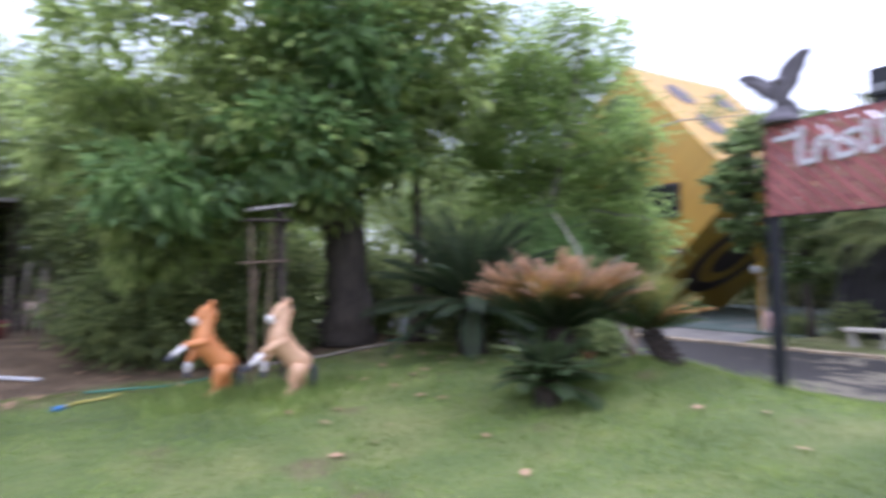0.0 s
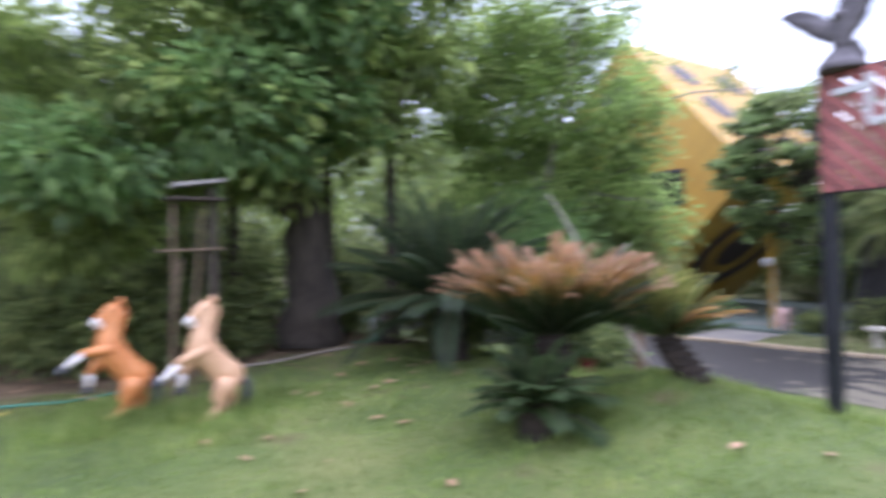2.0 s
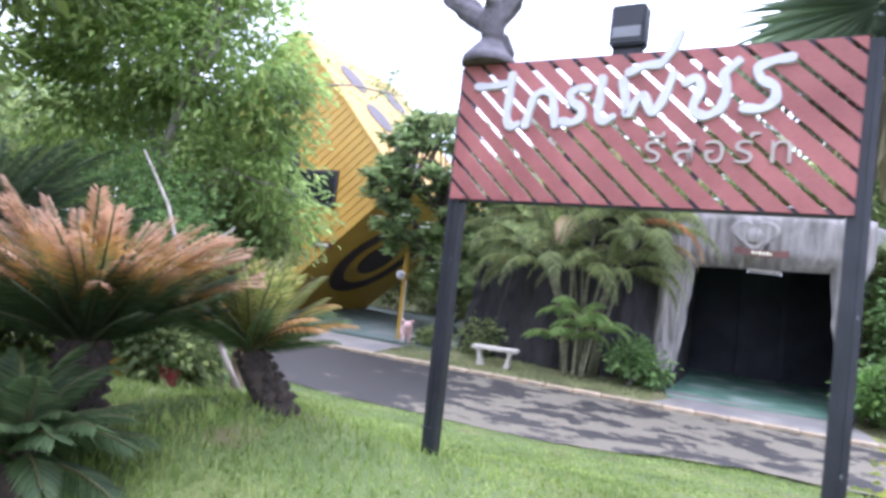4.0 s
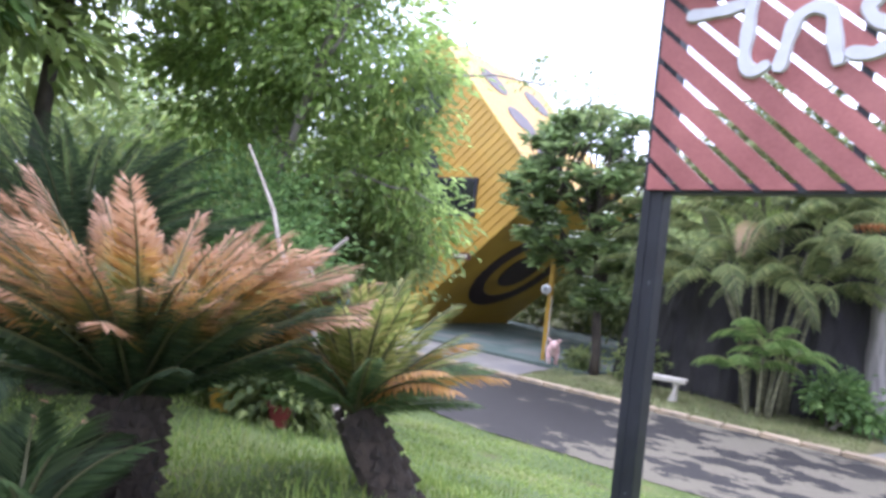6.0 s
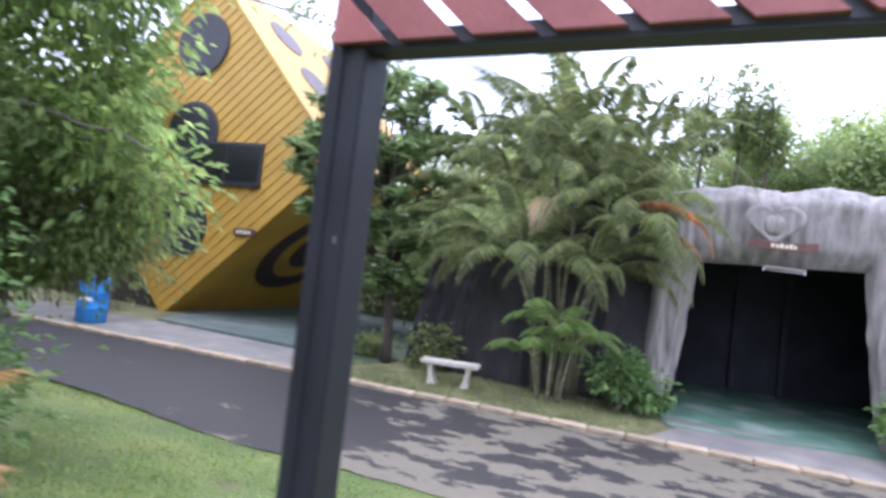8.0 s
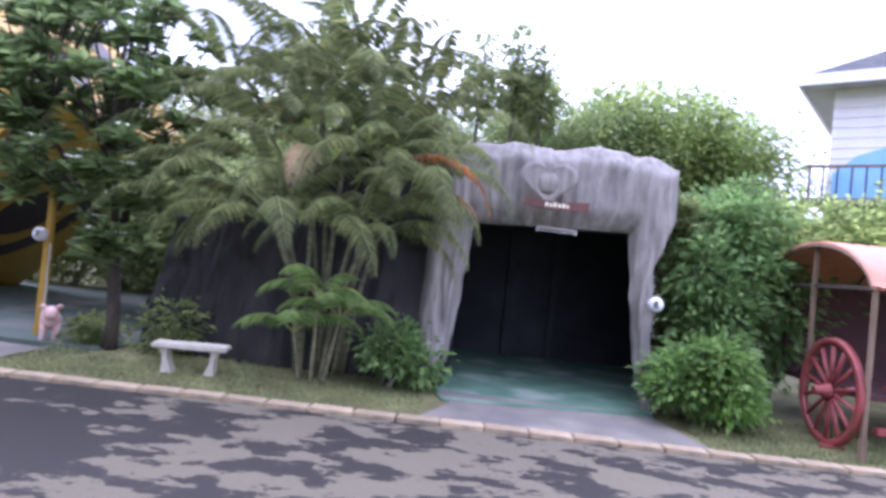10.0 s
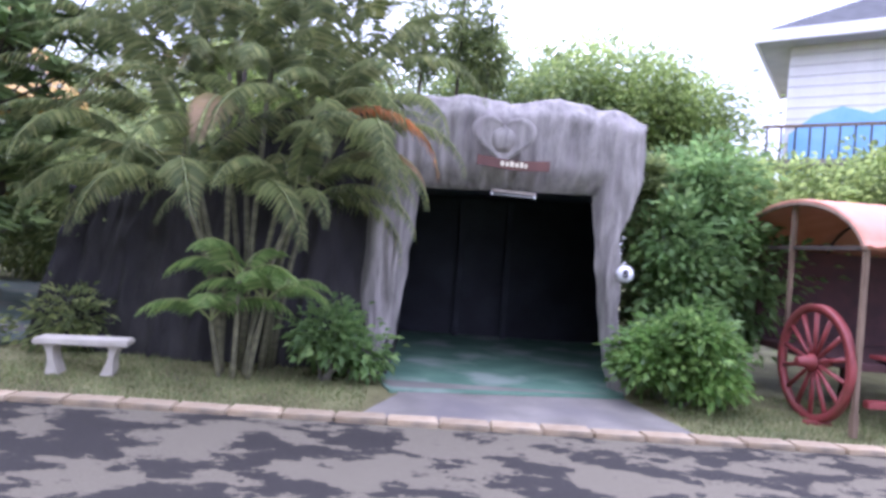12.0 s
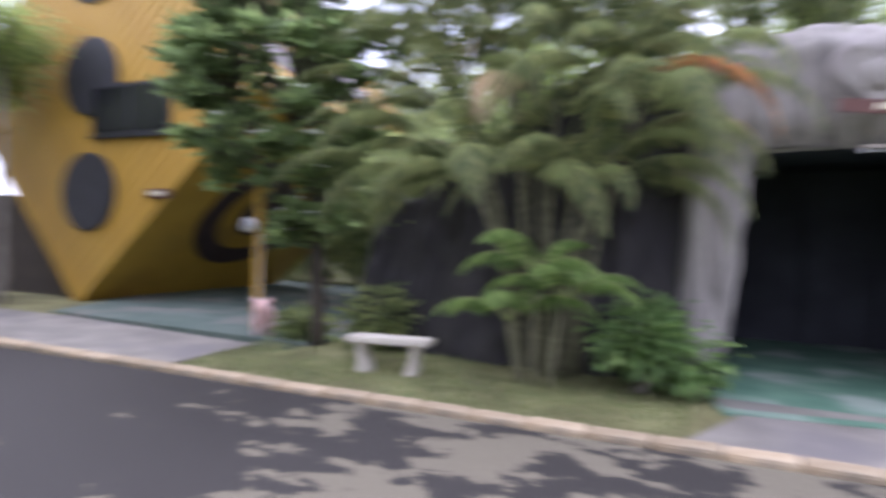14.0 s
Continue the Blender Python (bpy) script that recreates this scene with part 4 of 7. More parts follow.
# ---------------------------------------------------------------- cart
def cart():
    gx, gz = 2.95, road_z(17.6)
    t = thing("covered_cart", "red wooden cart with an arched terracotta sheet canopy", "cart", m=pose(gx, 0, gz))
    # canopy: barrel vault along x
    prof = []
    for k in range(25):
        a = math.pi * (0.06 + 0.88 * k / 24)
        prof.append((18.27 - 1.55 * math.cos(a) * 1.0, 2.12 + 0.80 * math.sin(a)))
    V, F = [], []
    xs = np.linspace(-0.12, 4.2, 58)
    for i, x in enumerate(xs):
        for k, (y, z) in enumerate(prof):
            V.append((x, y, z + 0.012 * math.sin(i * math.pi * 0.66)))
    for i, x in enumerate(xs):
        for k, (y, z) in enumerate(prof):
            V.append((x, y + (18.2 - y) * 0.03, z - 0.035))
    w, o = len(prof), len(xs) * len(prof)
    for i in range(len(xs) - 1):
        for k in range(w - 1):
            F.append((i * w + k, (i + 1) * w + k, (i + 1) * w + k + 1, i * w + k + 1))
            F.append((o + i * w + k, o + i * w + k + 1, o + (i + 1) * w + k + 1, o + (i + 1) * w + k))
    for k in range(w - 1):
        F.append((k, k + 1, o + k + 1, o + k))
    for i in range(len(xs) - 1):
        for k in (0, w - 1):
            F.append((i * w + k, (i + 1) * w + k, o + (i + 1) * w + k, o + i * w + k))
    part("canopy", mesh_of("canopy", V, F, M_TERRA, smooth=True), None, t, "corrugated terracotta canopy")
    part("arch_rim", tube("arch_rim", [(-0.1, y, z - 0.06) for y, z in prof], 0.03, M_WOOD, 8), None, t)
    for x in (1.4, 2.8):
        part("rib", tube("rib", [(x, y + (18.2 - y) * 0.05, z - 0.07) for y, z in prof], 0.022, M_WOOD_DARK, 6), None, t)
    for x, y, z in ((0.0, 16.86, 2.25), (0.0, 18.36, 2.85), (3.9, 16.86, 2.25), (3.9, 19.5, 2.25), (0.0, 19.5, 2.3)):
        part("post", box(x - 0.03, y - 0.03, 0.25, x + 0.03, y + 0.03, z, 0.006), M_WOOD, t)
    # bed and back panel take the red that is darkened for canopy shade
    part("bed", box(0.15, 17.2, 0.72, 4.0, 19.4, 0.82, 0.015), M_RED_SHADED, t)
    part("back_panel", box(0.1, 19.36, 0.8, 4.0, 19.42, 2.25, 0.01), M_RED_SHADED, t)
    part("side_beam", box(0.25, 16.98, 0.30, 4.2, 17.08, 0.40, 0.012), M_RED, t, "red painted lower beam")
    part("seat_board", box(0.6, 17.1, 0.86, 4.0, 17.5, 0.91, 0.01), M_RED, t)
    part("cross_rail", box(-0.02, 16.86, 2.22, 0.02, 19.5, 2.28, 0.006), M_WOOD_DARK, t)
    for x in (0.9, 3.4):
        part("support", box(x - 0.05, 18.3, -0.02, x + 0.05, 18.4, 0.74, 0.01), M_WOOD_DARK, t)
    for x, y in ((0.0, 16.86), (3.9, 16.86), (3.9, 19.5), (0.0, 19.5)):
        part("foot", box(x - 0.04, y - 0.04, -0.03, x + 0.04, y + 0.04, 0.26, 0.006), M_WOOD, t)
    wheel = part("wheel", tube("axle", [(-0.25, 17.6, 0.74), (0.3, 17.6, 0.74)], 0.04, M_RED, 10), None, t, "red spoked wooden wheel")
    bm = lathe([(0.74, -0.045), (0.765, -0.04), (0.77, 0.04), (0.74, 0.045), (0.67, 0.035), (0.665, -0.035)], 48, "X")
    bm.faces.ensure_lookup_table()
    bmesh.ops.delete(bm, geom=[f for f in bm.faces if len(f.verts) > 4], context="FACES_ONLY")
    ring_a = [v for v in bm.verts]
    seg = 48
    bm.verts.ensure_lookup_table()
    for k in range(seg):
        bm.faces.new((bm.verts[k], bm.verts[(k + 1) % seg], bm.verts[5 * seg + (k + 1) % seg], bm.verts[5 * seg + k])).smooth = True
    bmesh.ops.recalc_face_normals(bm, faces=bm.faces)
    bmesh.ops.translate(bm, vec=(-0.06, 17.6, 0.74), verts=bm.verts)
    part("rim", bm, M_RED, wheel)
    bm = lathe([(0.05, -0.24), (0.065, -0.23), (0.075, -0.12), (0.11, -0.06), (0.115, 0.06), (0.08, 0.1), (0.07, 0.16)], 20, "X")
    bmesh.ops.translate(bm, vec=(-0.06, 17.6, 0.74), verts=bm.verts)
    part("hub", bm, M_RED, wheel)
    sp = tube("spoke", [(0, 0, 0.09), (0, 0, 0.35), (0, 0, 0.68)], [0.024, 0.028, 0.032], M_RED, 8)
    for k in range(14):
        part("spoke", sp, None, wheel, m=pose(-0.06, 17.6, 0.74) @ Matrix.Rotation(2 * math.pi * k / 14, 4, "X"))
    br = box(-0.28, 17.3, -0.02, 0.05, 17.42, 0.03, 0.01)
    part("wheel_block", br, M_RED, t)


cart()


# ---------------------------------------------------------------- resort sign
def clip(poly, nx, nz, d):
    out = []
    for (ax, az), (bx, bz) in zip(poly, poly[1:] + poly[:1]):
        a, b = ax * nx + az * nz - d, bx * nx + bz * nz - d
        if a <= 0:
            out.append((ax, az))
        if a * b < 0:
            s = a / (a - b)
            out.append((ax + (bx - ax) * s, az + (bz - az) * s))
    return out


def prism(poly, y0, y1, bev=0.0):
    bm = bmesh.new()
    f = [bm.verts.new((x, y0, z)) for x, z in poly]
    b = [bm.verts.new((x, y1, z)) for x, z in poly]
    bm.faces.new(f)
    bm.faces.new(b[::-1])
    for k in range(len(poly)):
        bm.faces.new((f[k], b[k], b[(k + 1) % len(poly)], f[(k + 1) % len(poly)]))
    bmesh.ops.recalc_face_normals(bm, faces=bm.faces)
    return bm


SIGN = pose(-3.21, 7.76, 0.0, 0, 0, -5.2)


def sign():
    t = thing("entrance_sign", "red-brown slatted timber sign with white lettering on two black steel posts", "sign", m=SIGN)
    for x in (0.0, 2.33):
        zb = 0.5
        post = part("post", box(x - 0.052, -0.036, zb, x + 0.05, 0.036, 3.50, 0.006), M_METAL_BLACK, t, "black painted twin-channel steel post")
        part("channel_lip", box(x - 0.02, -0.042, zb, x - 0.006, 0.042, 3.49, 0.003), M_METAL_BLACK, post)
        part("channel_lip", box(x + 0.018, -0.046, zb, x + 0.053, 0.046, 3.49, 0.004), M_METAL_BLACK, post)
        for k in range(2):
            z = 1.25 + 0.85 * k + rng.uniform(-0.1, 0.1)
            c = rng.uniform(-0.03, 0.05)
            part("paint_chip", box(x + 0.022 + 0.5 * abs(c), -0.0475, z, x + 0.022 + 0.5 * abs(c) + rng.uniform(0.002, 0.005), -0.0455, z + rng.uniform(0.006, 0.024)), M_CHIP, post)
        part("weld_band", box(x - 0.056, -0.05, 1.02, x + 0.056, 0.05, 1.03), M_METAL_BLACK, post)
    x0, x1, z0, z1 = -0.02, 2.31, 2.59, 3.50
    a = radians(-43)
    ux, uz = math.cos(a), math.sin(a)
    nx, nz = -uz, ux
    pitch_, wide = 0.110, 0.087
    k = -1
    rect = [(x0, z0), (x1, z0), (x1, z1), (x0, z1)]
    lo = min(x * nx + z * nz for x, z in rect)
    hi = max(x * nx + z * nz for x, z in rect)
    d = lo
    while d < hi:
        p = clip(rect, -nx, -nz, -d)
        p = clip(p, nx, nz, d + wide) if len(p) > 2 else []
        if len(p) > 2:
            part("slat", prism(p, -0.068, -0.05), M_SLAT, t)
        d += pitch_
    part("bottom_rail", box(0.055, -0.05, z0 - 0.012, 2.275, 0.03, z0 + 0.03, 0.005), M_METAL_BLACK, t)
    part("top_rail", box(0.055, -0.05, z1 - 0.03, 2.275, 0.03, z1 + 0.012, 0.005), M_METAL_BLACK, t)
    for x in (0.78, 1.54):
        part("back_batten", box(x - 0.02, -0.05, z0 + 0.03, x + 0.02, -0.02, z1 - 0.03, 0.004), M_METAL_BLACK, t)
    return t


SIGN_OB = sign()


def ribbon(name, run, width, depth, mat, y, parent, label):
    """A raised brush stroke: a flat band along a smoothed run of (x, z) points, rounded at the ends."""
    pts = resample([(px, pz, 0) for px, pz in run], len(run) * 5)
    for _ in range(3):
        pts = [pts[0]] + [(a + b * 2 + c) / 4 for a, b, c in zip(pts, pts[1:], pts[2:])] + [pts[-1]]
    d0, d1 = (pts[0] - pts[1]).normalized(), (pts[-1] - pts[-2]).normalized()
    pts = [pts[0] + d0 * width * 0.32] + pts + [pts[-1] + d1 * width * 0.32]
    V, F, n = [], [], len(pts)
    for k, p in enumerate(pts):
        d = (pts[min(k + 1, n - 1)] - pts[max(k - 1, 0)]).normalized()
        w = width * (0.3 if k in (0, n - 1) else 0.5) * (1 + 0.12 * math.sin(k * 0.7))
        nx, nz = -d.y * w, d.x * w
        V += [(p.x + nx, y, p.y + nz), (p.x + nx * 0.8, y - depth, p.y + nz * 0.8), (p.x - nx * 0.8, y - depth, p.y - nz * 0.8), (p.x - nx, y, p.y - nz)]
    for k in range(n - 1):
        a, b = k * 4, k * 4 + 4
        F += [(a + j, b + j, b + (j + 1) % 4, a + (j + 1) % 4) for j in range(4)]
    F += [(3, 2, 1, 0), tuple(4 * n - 4 + j for j in range(4))]
    return part(name, mesh_of(name, V, F, mat), None, parent, label)


# the upper word, letter by letter: runs of points along each brush stroke, on the sign's face
MAI = [[(0.02, 3.35), (0.12, 3.345), (0.24, 3.36)], [(0.27, 3.42), (0.265, 3.28), (0.255, 3.12), (0.29, 3.06), (0.345, 3.09)]]
KO = [[(0.395, 3.075), (0.42, 3.19), (0.44, 3.27), (0.51, 3.305), (0.57, 3.27), (0.575, 3.18), (0.60, 3.075)]]
RO = [[(0.80, 3.30), (0.73, 3.305), (0.675, 3.27), (0.70, 3.215), (0.765, 3.18), (0.77, 3.12), (0.71, 3.085), (0.64, 3.10)]]
E_ = [[(0.875, 3.36), (0.87, 3.24), (0.865, 3.12), (0.90, 3.085), (0.965, 3.12)]]
PHO = [[(1.00, 3.34), (1.025, 3.24), (1.04, 3.105), (1.12, 3.27), (1.19, 3.11), (1.25, 3.22), (1.29, 3.36)], [(1.03, 3.38), (1.12, 3.42), (1.22, 3.42), (1.27, 3.50), (1.31, 3.60)]]
CHO = [[(1.36, 3.30), (1.42, 3.34), (1.45, 3.27), (1.40, 3.15), (1.47, 3.10), (1.56, 3.14), (1.585, 3.25), (1.55, 3.34), (1.63, 3.41)]]
RO_END = [[(1.89, 3.41), (1.80, 3.40), (1.72, 3.37), (1.74, 3.30), (1.82, 3.26), (1.83, 3.19), (1.77, 3.135), (1.67, 3.145)]]
for glyph in (MAI, KO, RO, E_, PHO, CHO, RO_END):
    for run in glyph:
        ribbon("lettering", [(px + 0.09, pz) for px, pz in run], 0.058, 0.02, M_LETTER, -0.0685, SIGN_OB, "white brushed raised letter stroke")
word = bpy.data.curves.new("lettering", "FONT")
word.body, word.size, word.extrude, word.offset = "\u0e23\u0e35\u0e2a\u0e2d\u0e23\u0e4c\u0e17", 0.225, 0.008, -0.001
word.space_character = 1.25
word.materials.append(M_LETTER_DULL)
wo = new("lettering", word)
wo.parent = SIGN_OB
wo.matrix_basis = pose(1.25, -0.078, 2.845, 90, 0, 0)
wo["label"] = "cream raised word"


def eagle():
    V, F = [], []

    def add(path, radii, seg=10, flat=1.0):
        v, f = tube_data(path, radii, seg, 0.15, flat)
        F.extend(tuple(i + len(V) for i in q) for q in f)
        V.extend(v)
    add([(0, 0, 0.0), (0, 0, 0.04), (0.0, 0, 0.09), (0.01, 0, 0.15)], [0.17, 0.165, 0.12, 0.07], 12)
    add([(0.01, 0, 0.1), (0.01, 0, 0.18), (0.0, -0.01, 0.27), (0.0, -0.03, 0.34), (0.0, -0.06, 0.38), (0.0, -0.12, 0.37)], [0.05, 0.075, 0.075, 0.055, 0.045, 0.01], 12)
    add([(0.03, 0.05, 0.2), (0.06, 0.1, 0.1), (0.07, 0.12, 0.04)], [0.05, 0.06, 0.03], 8)
    west = [(0.02, 0.33), (-0.06, 0.36), (-0.15, 0.45), (-0.28, 0.525), (-0.42, 0.54), (-0.47, 0.515), (-0.41, 0.475), (-0.38, 0.43), (-0.31, 0.40), (-0.27, 0.35), (-0.2, 0.31), (-0.12, 0.235), (-0.02, 0.2)]
    east = [(-0.02, 0.33), (-0.035, 0.42), (-0.01, 0.49), (0.06, 0.55), (0.17, 0.61), (0.255, 0.615), (0.275, 0.585), (0.235, 0.53), (0.225, 0.47), (0.18, 0.43), (0.165, 0.37), (0.11, 0.31), (0.06, 0.2)]
    for poly, back in ((west, 0.05), (east, 0.03)):
        b0, n = len(V), len(poly)
        for y in (-0.022, 0.022):
            V.extend((x, y + back * abs(x) * 2, z) for x, z in poly)
        F.append(tuple(b0 + k for k in range(n)))
        F.append(tuple(b0 + n + k for k in range(n))[::-1])
        F.extend((b0 + k, b0 + n + k, b0 + n + (k + 1) % n, b0 + (k + 1) % n) for k in range(n))
    # ridges of the feathers on both wings
    for a, b in (((-0.05, 0.3), (-0.43, 0.52)), ((-0.07, 0.28), (-0.37, 0.44)), ((-0.06, 0.25), (-0.28, 0.36)), ((0.0, 0.32), (0.25, 0.6)), ((0.03, 0.3), (0.22, 0.5)), ((0.04, 0.27), (0.16, 0.38))):
        add([(a[0], 0, a[1]), ((a[0] + b[0]) / 2, 0.02, (a[1] + b[1]) / 2), (b[0], 0.04, b[1])], [0.045, 0.038, 0.014], 8)
    ob = new("eagle_statue", mesh_of("eagle_statue", V, F, M_EAGLE, smooth=True))
    fuse = ob.modifiers.new("fuse", "REMESH")
    fuse.mode, fuse.voxel_size, fuse.use_smooth_shade = "VOXEL", 0.011, True
    ob.matrix_basis = SIGN @ pose(0.14, -0.01, 3.51) @ Matrix.Scale(1.12, 4)
    tagged(ob, "dark plaster eagle statue with raised wings on top of the sign", "statue")


eagle()


def floodlight():
    t = thing("floodlight", "black box floodlight mounted on the top rail of the sign", "lamp", m=SIGN @ pose(1.08, 0.0, 3.51))
    part("bracket", box(-0.09, -0.03, 0.0, 0.09, 0.03, 0.05, 0.006), M_METAL_BLACK, t)
    part("housing", box(-0.105, -0.07, 0.05, 0.105, 0.06, 0.30, 0.012), M_METAL_BLACK, t)
    part("lens", box(-0.085, -0.078, 0.09, 0.085, -0.068, 0.16, 0.004), M_CHIP, t, "grey reflector strip")


floodlight()


# ---------------------------------------------------------------- trees
def tree(name, label, x, y, trunk, radius, limbs, blobs, leaves, size, leaf_mat, bark=None, clump=0.45, wide=0.42, droop=0.5, per=46, category="tree", group="", z=None, fine=()):
    """trunk: run of points above the base; limbs: (from, to) runs; blobs: crown ellipsoids; all relative to the base."""
    z = ground_z(x, y) if z is None else z
    t = thing(name, label, category, m=pose(x, y, z - 0.05), group=group)
    bark = bark or M_BARK
    rad = [radius * (1.35 if k == 0 else 1.0) * (1 - 0.55 * k / (len(trunk) - 1)) for k in range(len(trunk))]
    fine_path = []
    for a, b in zip(trunk, trunk[1:]):
        fine_path += bend(a, b, 4, 0, radius * 0.08)[:-1]
    fine_path.append(Vector(trunk[-1]))
    rad = np.interp(np.linspace(0, 1, len(fine_path)), np.linspace(0, 1, len(rad)), rad).tolist()
    part("trunk", tube("trunk", fine_path, rad, bark, 14, 0.35), None, t)
    for a, b, r in limbs:
        path = bend(a, b, 7, 0.15, 0.07)
        part("limb", tube("limb", path, [r * (1 - 0.75 * k / 7) for k in range(8)], bark, 7, 0.2), None, t)
    crown = part("crown", crown_mesh("crown", blobs, leaves, size, leaf_mat, clump, wide, droop, per), None, t)
    for bl, n, sz, mat in fine:
        part("foliage", crown_mesh("foliage", bl, n, sz, mat, clump * 0.8, wide, droop, per), None, t)
    return t


def shrub(name, label, x, y, blobs, leaves, size, mat, stems=5, clump=0.2, wide=0.5, droop=0.2, z=None, per=30, group=""):
    z = ground_z(x, y) if z is None else z
    t = thing(name, label, "shrub", m=pose(x, y, z - 0.02), group=group)
    runs = []
    for k in range(stems):
        a = 2 * math.pi * k / stems + 0.4
        b = blobs[k % len(blobs)]
        runs.append((bend((0.06 * math.cos(a), 0.06 * math.sin(a), 0), (b[0] + 0.5 * b[3] * math.cos(a), b[1] + 0.5 * b[4] * math.sin(a), b[2]), 5, 0, 0.03), [0.025, 0.022, 0.018, 0.014, 0.01, 0.006]))
    part("stems", tubes("stems", runs, M_BARK_GREY, 6), None, t)
    part("leaves", crown_mesh("leaves", blobs, leaves, size, mat, clump, wide, droop, per), None, t)
    return t


# the great leafy tree over the horses
tree("leafy_tree", "large dense green tree overhanging the lawn, dark broad trunk", -10.2, 6.35,
     [(0, 0, 0), (0, 0, 0.9), (0.05, -0.1, 2.0), (0.1, -0.4, 3.4), (0.1, -0.6, 5.0)], 0.42,
     [((0.02, -0.2, 2.0), (0.6, -2.8, 3.6), 0.14), ((0.05, -0.3, 2.6), (2.0, -1.0, 4.4), 0.13), ((0.1, -0.4, 3.2), (-1.8, -2.2, 5.2), 0.13), ((0.1, -0.4, 3.5), (1.4, 1.4, 5.6), 0.12), ((0.0, -0.2, 2.2), (0.9, -3.8, 2.6), 0.1)],
     [(0.4, -2.6, 2.9, 1.2, 1.5, 1.0), (0.6, -3.3, 2.1, 0.9, 0.8, 0.9), (0.9, -1.7, 3.7, 1.4, 1.3, 1.2), (0.6, -0.4, 4.3, 1.6, 1.3, 1.4), (0.0, -3.2, 4.6, 1.6, 1.6, 1.4), (0.4, -1.2, 5.8, 2.0, 2.0, 1.5), (1.0, 0.9, 5.2, 1.5, 1.2, 1.4), (1.1, 0.5, 2.9, 0.9, 0.9, 0.7), (1.2, -0.6, 2.65, 0.8, 0.9, 0.5), (-0.3, -4.1, 3.5, 1.1, 0.7, 0.9), (-0.6, -1.5, 7.2, 2.2, 2.2, 1.3)],
     16500, 0.225, M_LEAF_TREE, clump=0.27, droop=0.75, wide=0.46, per=34,
     fine=[([(1.3, -3.3, 2.5, 0.7, 0.9, 0.5), (1.7, -1.6, 3.2, 0.8, 0.9, 0.7), (1.4, -0.2, 3.3, 0.6, 0.6, 0.5), (1.6, -0.6, 4.9, 0.9, 1.1, 0.9)], 4200, 0.21, M_LEAF_SHRUB),
           # high foliage out of view, added only to shade the thicket below
           ([(0.6, 1.5, 7.2, 2.2, 2.2, 0.7), (1.8, -0.5, 7.3, 2.0, 2.0, 0.7), (-0.3, -3.0, 7.4, 2.2, 2.0, 0.7)], 3200, 0.28, M_LEAF_TREE)])
for x, y, r, h in ((-10.9, 6.9, 0.16, 4.5), (-9.6, 7.4, 0.13, 4.8), (-11.2, 5.4, 0.14, 4.2)):
    tree("slender_tree", "slender dark tree trunk with a leafy top in the thicket", x, y, [(0, 0, 0), (0.05, 0.05, 1.5), (0.0, 0.1, h)], r,
         [((0.02, 0.05, h * 0.6), (0.9, 0.4, h + 0.5), 0.06), ((0.02, 0.05, h * 0.7), (-0.8, -0.3, h + 0.7), 0.06)],
         [(0.2, 0.2, h + 0.6, 1.5, 1.5, 1.3), (0.5, 0.5, h - 0.6, 1.1, 1.1, 0.7)], 4200, 0.16, M_LEAF_TREE, clump=0.3, group="thicket trees")

# lighter tree above the road with fine leaflets
tree("fine_leaved_tree", "light green fine-leaved tree with a thin leaning trunk", -8.95, 9.6,
     [(0, 0, 0), (0.1, 0.05, 1.3), (0.45, 0.05, 2.6), (1.0, 0.1, 4.2), (1.3, 0.2, 5.6)], 0.085,
     [((0.3, 0.05, 2.0), (1.5, 1.2, 3.2), 0.05), ((0.5, 0.05, 2.7), (-1.2, 0.4, 4.6), 0.05), ((0.9, 0.1, 3.8), (1.4, 0.4, 5.0), 0.045), ((0.5, 0.05, 2.6), (1.9, 1.3, 2.5), 0.035), ((0.45, 0.05, 2.4), (1.6, 1.6, 2.5), 0.03), ((0.85, 0.1, 3.7), (2.1, 4.8, 4.9), 0.028)],
     [(0.95, 0.5, 4.3, 1.15, 1.1, 1.0), (-0.1, 0.1, 4.3, 1.4, 1.1, 1.1), (-1.0, 0.0, 3.6, 1.2, 1.1, 1.0), (1.15, 0.95, 3.1, 0.75, 0.6, 0.5), (1.45, 1.1, 2.5, 0.4, 0.35, 0.2), (1.35, 0.95, 3.9, 0.7, 0.6, 0.6), (0.2, 0.3, 5.3, 1.1, 1.0, 0.7), (-1.0, 0.3, 5.4, 1.4, 1.3, 0.9), (0.6, 0.3, 2.8, 0.8, 0.6, 0.4), (1.5, 1.5, 2.3, 0.4, 0.4, 0.35), (1.3, 1.4, 3.0, 0.45, 0.45, 0.4), (0.9, 1.0, 2.7, 0.6, 0.6, 0.4), (1.55, 1.85, 2.5, 0.12, 0.12, 0.45), (0.5, 0.5, 5.9, 1.3, 1.1, 0.8)],
     25000, 0.13, M_LEAF_BRIGHT, bark=M_BARK_GREY, clump=0.26, wide=0.44, droop=0.55, per=40,
     fine=[([(2.1, 4.7, 4.75, 0.3, 0.4, 0.3), (1.75, 3.9, 4.9, 0.25, 0.4, 0.25)], 400, 0.11, M_LEAF_DARK)])
